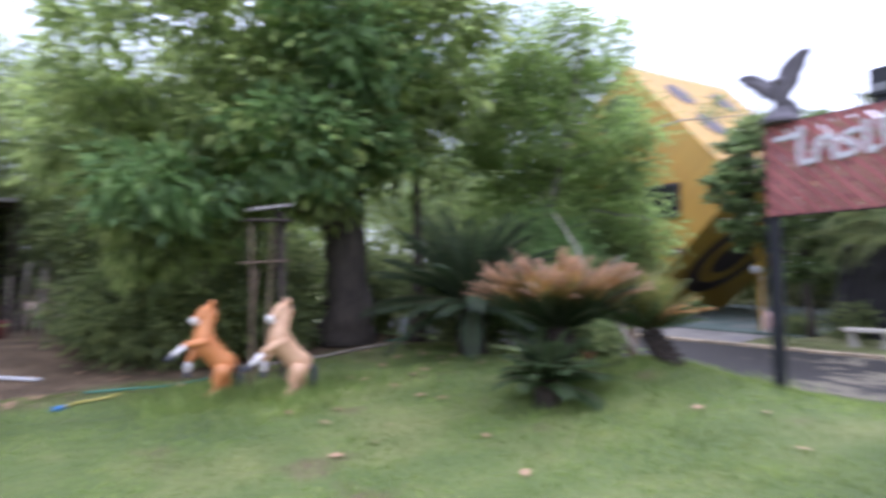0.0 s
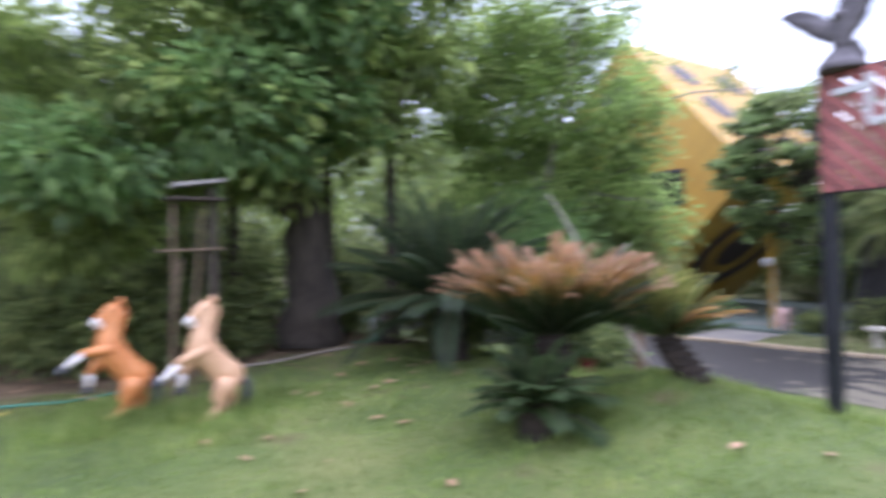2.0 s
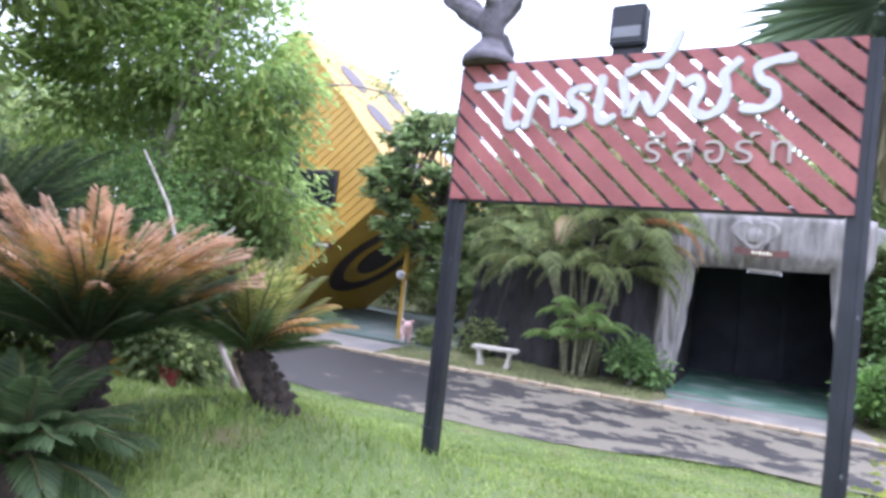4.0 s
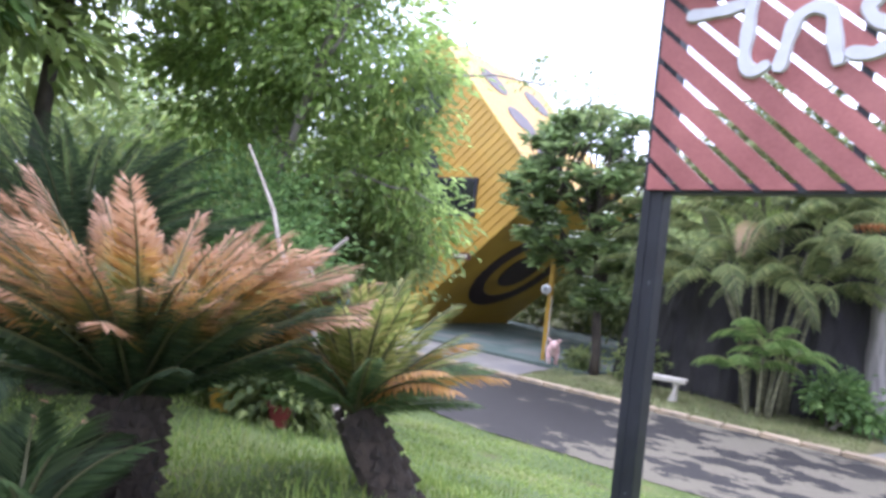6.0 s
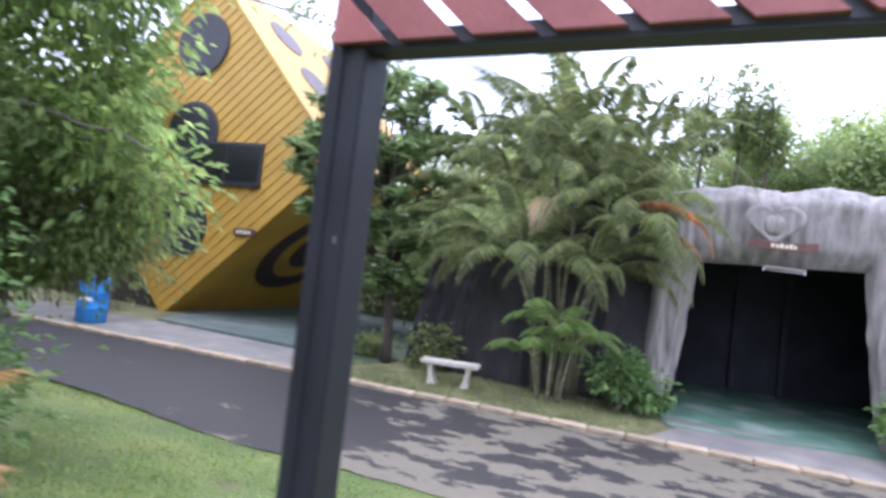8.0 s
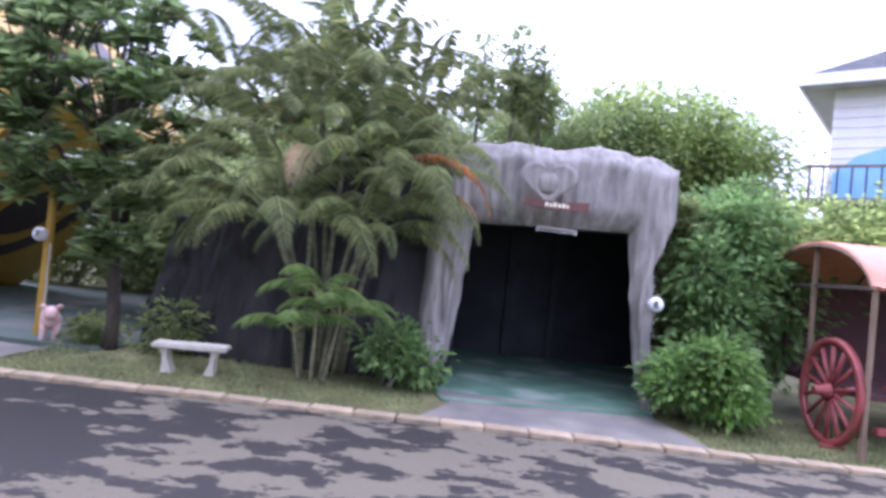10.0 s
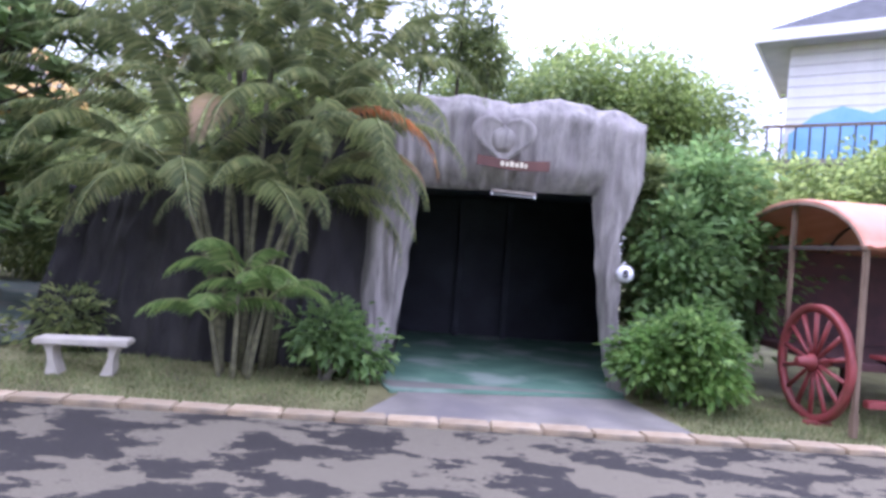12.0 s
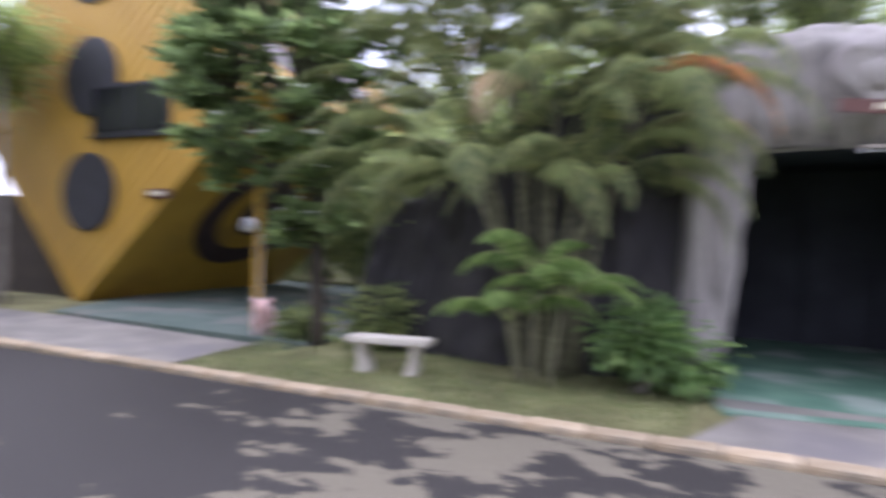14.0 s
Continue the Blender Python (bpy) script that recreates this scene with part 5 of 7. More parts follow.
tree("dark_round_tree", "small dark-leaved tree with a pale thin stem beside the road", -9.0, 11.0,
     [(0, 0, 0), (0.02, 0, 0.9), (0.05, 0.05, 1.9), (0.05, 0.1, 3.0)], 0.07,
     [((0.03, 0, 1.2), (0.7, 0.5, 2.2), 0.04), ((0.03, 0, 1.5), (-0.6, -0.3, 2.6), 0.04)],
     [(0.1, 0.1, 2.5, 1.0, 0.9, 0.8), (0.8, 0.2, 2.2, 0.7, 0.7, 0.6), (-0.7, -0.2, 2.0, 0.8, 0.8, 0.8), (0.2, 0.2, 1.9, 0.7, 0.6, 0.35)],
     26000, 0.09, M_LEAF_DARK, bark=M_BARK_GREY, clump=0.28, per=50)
shrub("flowering_shrub", "green garden shrub with a few pink flowers", -7.3, 8.7, [(-0.1, 0, 1.1, 0.8, 0.7, 0.8), (-0.8, 0.3, 1.6, 0.8, 0.8, 0.9), (0.0, 0.4, 0.7, 0.6, 0.6, 0.5)], 12000, 0.085, M_LEAF_SHRUB, 7, 0.25)
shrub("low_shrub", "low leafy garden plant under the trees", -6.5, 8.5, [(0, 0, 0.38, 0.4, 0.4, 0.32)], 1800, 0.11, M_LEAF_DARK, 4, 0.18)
shrub("low_shrub", "low leafy garden plant under the trees", -7.7, 9.4, [(0, 0, 0.5, 0.7, 0.6, 0.45)], 3000, 0.11, M_LEAF_SHRUB, 4, 0.2)

# plumeria beside the dice house
def plumeria():
    x, y = -8.15, 18.45
    t = thing("plumeria_tree", "plumeria tree with thick dark leaves and white flowers", "tree", m=pose(x, y, 0.08))
    part("trunk", tube("trunk", [(0, 0, -0.05), (0.02, 0, 0.5), (-0.05, 0.03, 1.1), (-0.1, 0.05, 1.6)], [0.13, 0.1, 0.1, 0.09], M_BARK, 12, 0.25), None, t)
    tips = []
    for k in range(185):
        a = rng.uniform(0, 2 * math.pi)
        r = rng.uniform(0.2, 1.0) ** 0.5
        h = rng.uniform(-0.9, 1.0)
        rr = math.sqrt(max(0.05, 1 - h * h * 0.8)) * r
        tips.append(Vector((-0.6 + 2.0 * rr * math.cos(a), -0.1 + 1.3 * rr * math.sin(a), 4.05 + 1.85 * h)))
    for k in range(14):
        a = rng.uniform(0, 2 * math.pi)
        tips.append(Vector((0.25 + 0.5 * math.cos(a), -0.35 + 0.4 * math.sin(a), 1.75 + rng.uniform(-0.3, 0.3))))
    hubs = [Vector((-0.7 + 0.8 * math.cos(q), 0.7 * math.sin(q), 2.6 + 0.5 * (k % 3))) for k, q in enumerate(np.linspace(0, 2 * math.pi, 9)[:-1])]
    base = Vector((-0.1, 0.05, 1.5))
    for hb in hubs:
        part("limb", tube("limb", bend(base, hb, 6, 0.1, 0.06), [0.075, 0.065, 0.055, 0.05, 0.045, 0.04, 0.035], M_BARK, 7, 0.2), None, t)
    runs, at, al, sz = [], [], [], []
    fl_at, fl_al = [], []
    for tip in tips:
        hb = min(hubs + [base], key=lambda q: (q - tip).length)
        runs.append((bend(hb, tip, 4, -0.05, 0.05), [0.022, 0.02, 0.018, 0.016, 0.014]))
        for k in range(26):
            q = rng.uniform(0, 2 * math.pi)
            e = rng.uniform(-0.25, 0.9)
            at.append(tip + Vector((0, 0, rng.uniform(-0.1, 0.04))))
            al.append((math.cos(q), math.sin(q), e))
            sz.append(rng.uniform(0.26, 0.44))
        if rng.random() < 0.28:
            for k in range(12):
                q = rng.uniform(0, 2 * math.pi)
                fl_at.append(tip + Vector((math.cos(q) * 0.06, math.sin(q) * 0.06, 0.14)))
                fl_al.append((math.cos(q), math.sin(q), 0.5))
    part("branchwork", tubes("branchwork", runs, M_BARK, 5), None, t)
    V, F = leaf_quads(np.array(at), np.array(al), np.array(sz), 0.30, 0.2)
    part("crown", mesh_of("crown", V, F, M_PLUM), None, t)
    for k in range(0, len(fl_at), 12):
        V, F = leaf_quads(np.array(fl_at[k:k + 12]), np.array(fl_al[k:k + 12]), np.full(12, 0.085), 0.6, 0.1)
        part("flower_cluster", mesh_of("flower_cluster", V, F, M_PETAL), None, t, "white plumeria flower cluster")


plumeria()
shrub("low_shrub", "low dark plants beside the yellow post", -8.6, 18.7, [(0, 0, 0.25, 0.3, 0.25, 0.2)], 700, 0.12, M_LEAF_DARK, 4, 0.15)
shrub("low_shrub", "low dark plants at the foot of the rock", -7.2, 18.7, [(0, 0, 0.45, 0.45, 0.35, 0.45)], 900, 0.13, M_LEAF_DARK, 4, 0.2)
shrub("leafy_shrub", "bright green leafy plant at the cave jamb", -3.5, 17.95, [(0, 0, 0.66, 0.36, 0.28, 0.32), (0.4, -0.05, 0.42, 0.25, 0.2, 0.2)], 1100, 0.14, M_LEAF_SHRUB, 5, 0.16, 0.6)
shrub("round_shrub", "rounded glossy green bush beside the cave opening", 1.18, 17.85, [(0, 0, 0.72, 0.66, 0.6, 0.42), (0.15, -0.1, 0.98, 0.5, 0.45, 0.28), (0.35, 0, 0.5, 0.5, 0.5, 0.3), (-0.3, 0, 0.6, 0.45, 0.45, 0.32)], 5400, 0.13, M_LEAF_ROUND, 7, 0.15, 0.58)
shrub("tall_shrub", "tall dense green hedge bush beside the cave front", 2.0, 19.6, [(0, 0, 2.2, 0.8, 0.8, 1.0), (0.2, 0.3, 3.1, 0.8, 0.9, 0.8), (-0.35, -0.7, 1.5, 0.55, 0.5, 0.8), (0.7, 0.2, 1.8, 0.9, 0.8, 1.2), (-0.6, -0.8, 2.3, 0.35, 0.4, 0.5), (-0.42, -0.75, 1.1, 0.3, 0.35, 0.8)], 15000, 0.165, M_LEAF_SHRUB, 9, 0.22, 0.5)
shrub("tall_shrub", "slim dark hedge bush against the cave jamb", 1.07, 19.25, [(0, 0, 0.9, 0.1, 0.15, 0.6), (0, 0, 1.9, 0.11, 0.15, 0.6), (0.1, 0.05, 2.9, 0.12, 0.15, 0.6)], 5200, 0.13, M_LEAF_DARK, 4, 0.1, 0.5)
shrub("tall_shrub", "tall dense green hedge bush behind the cart", 3.2, 20.6, [(0, 0, 2.6, 1.4, 1.0, 1.0), (1.5, 0.2, 2.8, 1.4, 1.0, 1.0), (0.6, 0.1, 3.3, 1.2, 0.9, 0.5), (-0.8, 0, 1.6, 0.9, 0.9, 1.2), (2.9, 0.4, 3.2, 1.3, 1.0, 1.1), (4.0, 0.4, 3.6, 1.3, 1.0, 1.1)], 19000, 0.155, M_LEAF_TREE, 9, 0.23, 0.48)
# bushes filled in with a dark leaf to stand for deep shade
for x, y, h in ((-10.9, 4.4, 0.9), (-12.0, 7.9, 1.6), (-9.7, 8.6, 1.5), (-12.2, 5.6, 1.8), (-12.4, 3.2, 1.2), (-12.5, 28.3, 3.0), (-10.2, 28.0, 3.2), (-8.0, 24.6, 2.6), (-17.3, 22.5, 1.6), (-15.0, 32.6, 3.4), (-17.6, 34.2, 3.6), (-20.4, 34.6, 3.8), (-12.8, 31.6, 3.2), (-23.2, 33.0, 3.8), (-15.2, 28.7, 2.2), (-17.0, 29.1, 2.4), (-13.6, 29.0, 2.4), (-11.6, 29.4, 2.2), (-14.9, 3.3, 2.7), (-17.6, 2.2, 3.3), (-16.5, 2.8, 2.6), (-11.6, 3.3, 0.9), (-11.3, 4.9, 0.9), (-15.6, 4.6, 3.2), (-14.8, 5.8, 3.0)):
    shrub("understory_shrub", "understory bush, its dark leaf standing in for deep shade", x, y, [(0, 0, h * 0.5, 1.2, 1.0, h * 0.5), (0.5, -0.3, h * 0.8, 0.9, 0.8, h * 0.35), (-0.5, 0.3, h * 0.75, 0.9, 0.8, h * 0.35)], 5200, 0.15, M_LEAF_DARK, 6, 0.3, 0.55, group="understory bushes")
shrub("yellow_shrub", "small yellow-green bush beside the sign post", -0.12, 8.3, [(0, 0, 0.36, 0.36, 0.36, 0.30)], 1300, 0.09, M_LEAF_YELLOW, 6, 0.13, 0.5)

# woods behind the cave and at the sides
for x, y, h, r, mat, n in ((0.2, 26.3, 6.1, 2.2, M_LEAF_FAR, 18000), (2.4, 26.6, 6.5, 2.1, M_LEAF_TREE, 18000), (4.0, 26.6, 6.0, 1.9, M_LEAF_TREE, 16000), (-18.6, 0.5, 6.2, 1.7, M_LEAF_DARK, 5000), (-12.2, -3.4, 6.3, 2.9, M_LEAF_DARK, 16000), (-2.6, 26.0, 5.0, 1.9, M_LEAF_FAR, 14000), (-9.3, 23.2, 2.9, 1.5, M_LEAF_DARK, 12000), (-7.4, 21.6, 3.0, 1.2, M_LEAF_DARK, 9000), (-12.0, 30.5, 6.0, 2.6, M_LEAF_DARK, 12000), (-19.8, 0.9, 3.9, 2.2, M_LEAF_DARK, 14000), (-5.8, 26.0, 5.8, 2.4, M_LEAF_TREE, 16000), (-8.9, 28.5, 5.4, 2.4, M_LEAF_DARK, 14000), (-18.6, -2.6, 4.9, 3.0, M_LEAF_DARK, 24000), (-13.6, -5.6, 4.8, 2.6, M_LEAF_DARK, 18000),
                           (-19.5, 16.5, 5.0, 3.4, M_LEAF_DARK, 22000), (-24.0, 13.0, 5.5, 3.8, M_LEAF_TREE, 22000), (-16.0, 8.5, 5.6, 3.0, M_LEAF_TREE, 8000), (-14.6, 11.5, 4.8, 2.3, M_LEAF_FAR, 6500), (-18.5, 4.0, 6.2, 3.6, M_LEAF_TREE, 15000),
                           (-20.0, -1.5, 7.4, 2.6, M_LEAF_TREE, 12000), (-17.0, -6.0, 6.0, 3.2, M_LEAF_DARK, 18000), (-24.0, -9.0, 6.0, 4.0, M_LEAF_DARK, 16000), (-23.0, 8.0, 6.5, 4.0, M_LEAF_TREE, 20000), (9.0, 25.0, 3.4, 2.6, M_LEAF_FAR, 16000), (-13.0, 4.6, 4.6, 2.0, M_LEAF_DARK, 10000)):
    tree("woodland_tree", "green woodland tree with a leafy uneven crown", x, y, [(0, 0, 0), (0.1, 0.1, h * 0.5), (0.05, 0.15, h)], 0.17,
         [((0.05, 0.1, h * 0.5), (r * 0.6, 0.3, h), 0.07), ((0.05, 0.1, h * 0.55), (-r * 0.6, -0.2, h + 0.3), 0.07)],
         [(0, 0, h, r, r, r * 0.55), (r * 0.5, -r * 0.3, h - r * 0.45, r * 0.7, r * 0.6, r * 0.5), (-r * 0.5, -r * 0.2, h - r * 0.3, r * 0.75, r * 0.6, r * 0.5), (0, -r * 0.2, h - r * 0.9, r * 0.8, r * 0.6, r * 0.5)],
         n, 0.17, mat, clump=0.42, group="woodland trees", z=min(0.9, ground_z(x, y)))
# small spire-like treetops above the cave
for x, y, h in ((-2.6, 23.8, 7.3), (-1.75, 23.9, 7.5), (-1.1, 23.8, 7.1), (-5.9, 21.8, 7.3)):
    tree("upright_tree", "thin upright tree whose top shows above the rock", x, y, [(0, 0, 0), (0.0, 0, h * 0.6), (0.03, 0, h)], 0.06, [], [(0, 0, h - 0.2, 0.22, 0.22, 0.7), (0, 0, h - 1.0, 0.4, 0.4, 0.6)], 1500, 0.16, M_LEAF_DARK, clump=0.16, per=20, group="upright trees")


# ---------------------------------------------------------------- palms and cycads
def rosette(parent, centre, meshes, count, elev, yaw0=0.0, spreadz=0.0, tilt=(0, 0), jitter=8.0, scale=(0.9, 1.1), part_name="frond"):
    """Fronds set round a crown; elev: lowest and highest pitch of the frond's base."""
    for k in range(count):
        u = (k + 0.5) / count
        e = elev[0] + (elev[1] - elev[0]) * u + rng.uniform(-jitter, jitter)
        a = yaw0 + k * 137.5 + rng.uniform(-jitter, jitter)
        s = rng.uniform(*scale)
        m = pose(*centre) @ pose(0, 0, spreadz * u, tilt[0], tilt[1], 0) @ pose(0, 0, 0, 0, 0, a) @ pose(0, 0, 0, 0, -e, 0) @ pose(0, 0, 0, rng.uniform(-14, 14), 0, 0) @ Matrix.Scale(s, 4)
        part(part_name, meshes[k % len(meshes)] if callable(meshes) is False else meshes(u), None, parent, m=m)


def scaly_trunk(path, radii, seg=14):
    V, F = tube_data(path, radii, seg, 0.25)
    return mesh_of("trunk", V, F, M_CYCAD_TRUNK, smooth=False)


def leaf_scales(parent, path, radii, rows, round_):
    me = mesh_of("leaf_scar", [(-0.035, 0, 0), (0.035, 0, 0), (0.0, 0.045, 0.02), (0, 0.0, 0.06)], [(0, 1, 2), (0, 2, 3), (1, 3, 2), (0, 3, 1)], M_CYCAD_TRUNK)
    p = [Vector(q) for q in path]
    for i in range(rows):
        u = (i + 0.5) / rows * (len(p) - 1)
        k = min(int(u), len(p) - 2)
        c = p[k].lerp(p[k + 1], u - k)
        r = radii[k] + (radii[k + 1] - radii[k]) * (u - k)
        for j in range(round_):
            a = 2 * math.pi * (j + 0.5 * (i % 2)) / round_
            part("leaf_scar", me, None, parent, m=pose(c.x + r * 0.93 * math.cos(a), c.y + r * 0.93 * math.sin(a), c.z, 0, 0, math.degrees(a) - 90))


def cycads():
    # the tall one with browned tips
    t = thing("cycad", "tall cycad with rusty pink-brown frond tips on the mound", "cycad", m=pose(-4.85, 6.3, 0.86))
    path, rad = [(0, 0, -0.1), (0.0, 0, 0.25), (0.02, 0, 0.45), (0.02, 0, 0.64)], [0.17, 0.16, 0.145, 0.12]
    part("trunk", scaly_trunk(path, rad), None, t)
    leaf_scales(t, path, rad, 9, 12)
    old = [frond_mesh("frond", 1.12, 10, -4 - 9 * k, 66, 0.17, 0.0125, M_CYCAD_BROWN, vee=0.45, sag=0.0, ahead=0.95, mess=0.2) for k in range(3)]
    # lower fronds: shade of the bowl's underside is in their colour
    green = [frond_mesh("frond", 0.9, 6, 2 - 6 * k, 50, 0.15, 0.014, M_CYCAD_SHADED, vee=0.4, sag=0.05, ahead=0.8) for k in range(3)]
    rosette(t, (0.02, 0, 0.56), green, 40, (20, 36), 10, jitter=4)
    rosette(t, (0.02, 0, 0.62), old, 58, (22, 40), 50, jitter=4, scale=(0.9, 1.0))
    rosette(t, (0.02, 0, 0.62), old, 34, (40, 57), 15, jitter=4, scale=(0.76, 0.88))
    rosette(t, (0.02, 0, 0.64), green, 12, (45, 75), 20, scale=(0.4, 0.5))
    # the leaning one
    t = thing("cycad", "leaning cycad with lime fronds and one rusty frond", "cycad", m=pose(-4.02, 7.15, 1.03))
    path, rad = [(0.06, 0, -0.1), (-0.05, 0, 0.1), (-0.16, -0.03, 0.24), (-0.26, -0.05, 0.37)], [0.12, 0.115, 0.11, 0.1]
    part("trunk", scaly_trunk(path, rad), None, t)
    leaf_scales(t, path, rad, 7, 9)
    lime = [frond_mesh("frond", 0.70, 12, -6 - 12 * k, 40, 0.13, 0.0125, M_CYCAD_LIME, vee=0.5, sag=0.04, ahead=0.9, mess=0.08) for k in range(2)]
    mid = [frond_mesh("frond", 0.64, 6, -18 - 10 * k, 38, 0.13, 0.0125, M_CYCAD, vee=0.45, sag=0.1) for k in range(2)]
    rust = [frond_mesh("frond", 0.74, 14, -34, 38, 0.13, 0.014, M_CYCAD_RUST, vee=0.4, sag=0.1, mess=0.1)]
    c = (-0.27, -0.05, 0.37)
    rosette(t, c, mid, 16, (20, 42), 20, jitter=6)
    rosette(t, c, rust, 5, (34, 52), 75)
    rosette(t, c, lime, 30, (36, 82), 60, scale=(0.85, 1.05))
    for a in (-12, 28, 150):
        part("frond", rust[0], None, t, "rusty dry frond", m=pose(*c) @ pose(0, 0, 0, 0, 0, a) @ pose(0, 0, 0, 0, -28, 0))
    # the low one in front
    t = thing("cycad", "low dark green cycad with broad spreading fronds on the lawn", "cycad", m=pose(-4.5, 5.8, 0.82))
    path, rad = [(0, 0, -0.1), (0, 0, 0.08), (0, 0, 0.2)], [0.15, 0.15, 0.1]
    part("trunk", scaly_trunk(path, rad), None, t)
    low = [frond_mesh("frond", 0.56, 18, -34 - 12 * k, 26, 0.16, 0.020, M_CYCAD, vee=0.3, sag=0.12) for k in range(3)]
    rosette(t, (0, 0, 0.12), low, 44, (4, 74), 0, jitter=12, scale=(0.8, 1.15))
    # the great one behind, its leaf colour darkened for the trees' shade
    t = thing("cycad", "great green cycad, leaf darkened for tree shade, spreading at the edge of the thicket", "cycad", m=pose(-7.5, 7.1, ground_z(-7.5, 7.1)))
    path, rad = [(0, 0, -0.1), (0, 0, 0.3), (0, 0, 0.7)], [0.24, 0.22, 0.2]
    part("trunk", scaly_trunk(path, rad), None, t)
    big = [frond_mesh("frond", 1.6, 10, -24 - 10 * k, 56, 0.24, 0.016, M_CYCAD_SHADED, vee=0.4, sag=0.1) for k in range(3)]
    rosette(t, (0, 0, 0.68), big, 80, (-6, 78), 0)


cycads()


# pitch of a palm leaf at its base and tip
PALM_ARCS = ((32, -86), (52, -74), (62, -52), (70, -34), (76, -22))


def areca():
    x, y = -4.65, 18.1
    t = thing("areca_palm", "clump of areca palms with arching fronds, one turning orange", "palm", m=pose(x, y, 0.08))
    fr = [frond_mesh("frond", 2.4, r, f, 48, 0.32, 0.0115, M_PALM, vee=0.32, sag=0.3, stalk=0.22, stalk_r=0.012, ahead=0.12, mess=0.1, curl=1.25, taper=0.5) for r, f in PALM_ARCS]
    old = frond_mesh("frond", 1.9, 48, -86, 44, 0.30, 0.011, M_PALM_OLD, vee=0.1, sag=0.4, stalk=0.2, ahead=0.15, mess=0.1, curl=1.25, taper=0.5)
    orange = frond_mesh("frond", 2.1, 30, -88, 40, 0.24, 0.013, M_PALM_ORANGE, vee=0.1, sag=0.5, stalk=0.2, ahead=0.15, mess=0.12)
    stems = [((-0.25, 0.0), (-0.42, 0.0, 3.5)), ((0.0, 0.1), (0.12, 0.15, 4.4)), ((0.1, 0.0), (0.65, -0.05, 3.0)), ((-0.2, -0.1), (-0.85, -0.15, 2.2)), ((0.1, -0.1), (0.6, -0.15, 2.1)),
             ((0.25, 0.1), (1.0, 0.1, 3.0)), ((-0.3, 0.15), (-1.3, 0.3, 3.2)), ((0.0, 0.25), (-0.55, 0.5, 4.3)), ((0.3, 0.25), (0.7, 0.55, 4.0)), ((-0.35, 0.2), (-1.9, 0.35, 4.0)),
             ((-0.1, 0.35), (-1.1, 0.75, 4.3)), ((0.35, 0.3), (1.35, 0.6, 3.7))]
    for i, (b0, top) in enumerate(stems):
        top = (top[0], top[1], top[2] + (0.45 if top[2] > 2.8 else 0.1))
        path = bend((b0[0], b0[1], -0.1), top, 8, 0)
        out = Vector((top[0] - b0[0], top[1] - b0[1], 0))
        path = [p - out * 0.22 * math.sin(math.pi * k / 8) for k, p in enumerate(path)]
        part("stem", tube("stem", path, [0.05, 0.044, 0.04, 0.038, 0.036, 0.036, 0.038, 0.042, 0.028], M_STEM, 9), None, t, "ringed pale palm stem")
        for k in range(9):
            a = k * 137.5 + i * 50 + rng.uniform(-10, 10)
            me = old if k == 1 and i in (0, 7) else fr[(1, 0, 2, 1, 3, 2, 4, 3, 0, 2)[k]]
            part("frond", me, None, t, m=pose(*top) @ pose(0, 0, 0, 0, 0, a) @ pose(0, 0, 0, rng.uniform(-14, 14), rng.uniform(-7, 7), 0) @ Matrix.Scale(rng.uniform(0.75, 1.05), 4))
    # a skirt of older leaves that arch low round the clump
    for k, a in enumerate(range(-205, 45, 12)):
        q = radians(a)
        r = 0.35 + 0.3 * (k % 3)
        head = (-0.45 + (r + 0.45) * math.cos(q), 0.1 + 0.45 * r * math.sin(q), 2.35 + 0.42 * (k * 5 % 4))
        part("frond", old if k % 7 == 3 else fr[k % 2], None, t, m=pose(*head) @ pose(0, 0, 0, 0, 0, a + rng.uniform(-8, 8)) @ pose(0, 0, 0, rng.uniform(-16, 16), rng.uniform(-4, 14), 0) @ Matrix.Scale(rng.uniform(0.72, 0.98), 4))
    # long outer fronds that hang in front
    for p, a, j, s in (((-0.85, -0.15, 2.3), 185, 1, 1.0), ((-0.85, -0.15, 2.3), 215, 0, 0.95), ((-0.85, -0.15, 2.3), 160, 0, 0.9), ((-0.42, 0, 3.6), 195, 0, 1.05), ((0.55, -0.15, 2.3), -20, 1, 0.9), ((0.55, -0.15, 2.3), -58, 0, 0.6), ((1.0, 0.1, 3.0), -15, 2, 0.75), ((-0.42, 0, 3.9), 230, 1, 1.0), ((0.12, 0, 4.3), -70, 1, 0.95), ((0.65, -0.05, 3.2), -40, 1, 0.9), ((-1.3, 0.3, 3.0), 170, 1, 1.0), ((-1.3, 0.3, 3.0), 205, 2, 1.0), ((1.2, -0.1, 2.9), -62, 0, 0.8), ((1.3, 0.0, 3.2), -25, 0, 0.85), ((0.9, -0.2, 2.6), -40, 0, 0.75), ((-1.9, 0.2, 3.6), 215, 0, 1.0), ((-2.2, 0.3, 2.9), 195, 0, 0.95), ((-1.6, 0.0, 2.9), 250, 0, 0.9), ((1.35, -0.2, 3.1), -72, 0, 0.8), ((1.15, -0.2, 2.7), -35, 0, 0.75), ((1.5, -0.1, 3.5), -50, 0, 0.8), ((-2.0, -0.1, 2.5), 222, 0, 0.85), ((-1.3, -0.2, 2.3), 236, 0, 0.8)):
        part("frond", fr[j], None, t, m=pose(*p) @ pose(0, 0, 0, 0, 0, a) @ Matrix.Scale(s, 4))
    part("frond", orange, None, t, "drooping orange dry frond", m=pose(0.8, -0.35, 3.35) @ pose(0, 0, 0, 0, 0, -8))
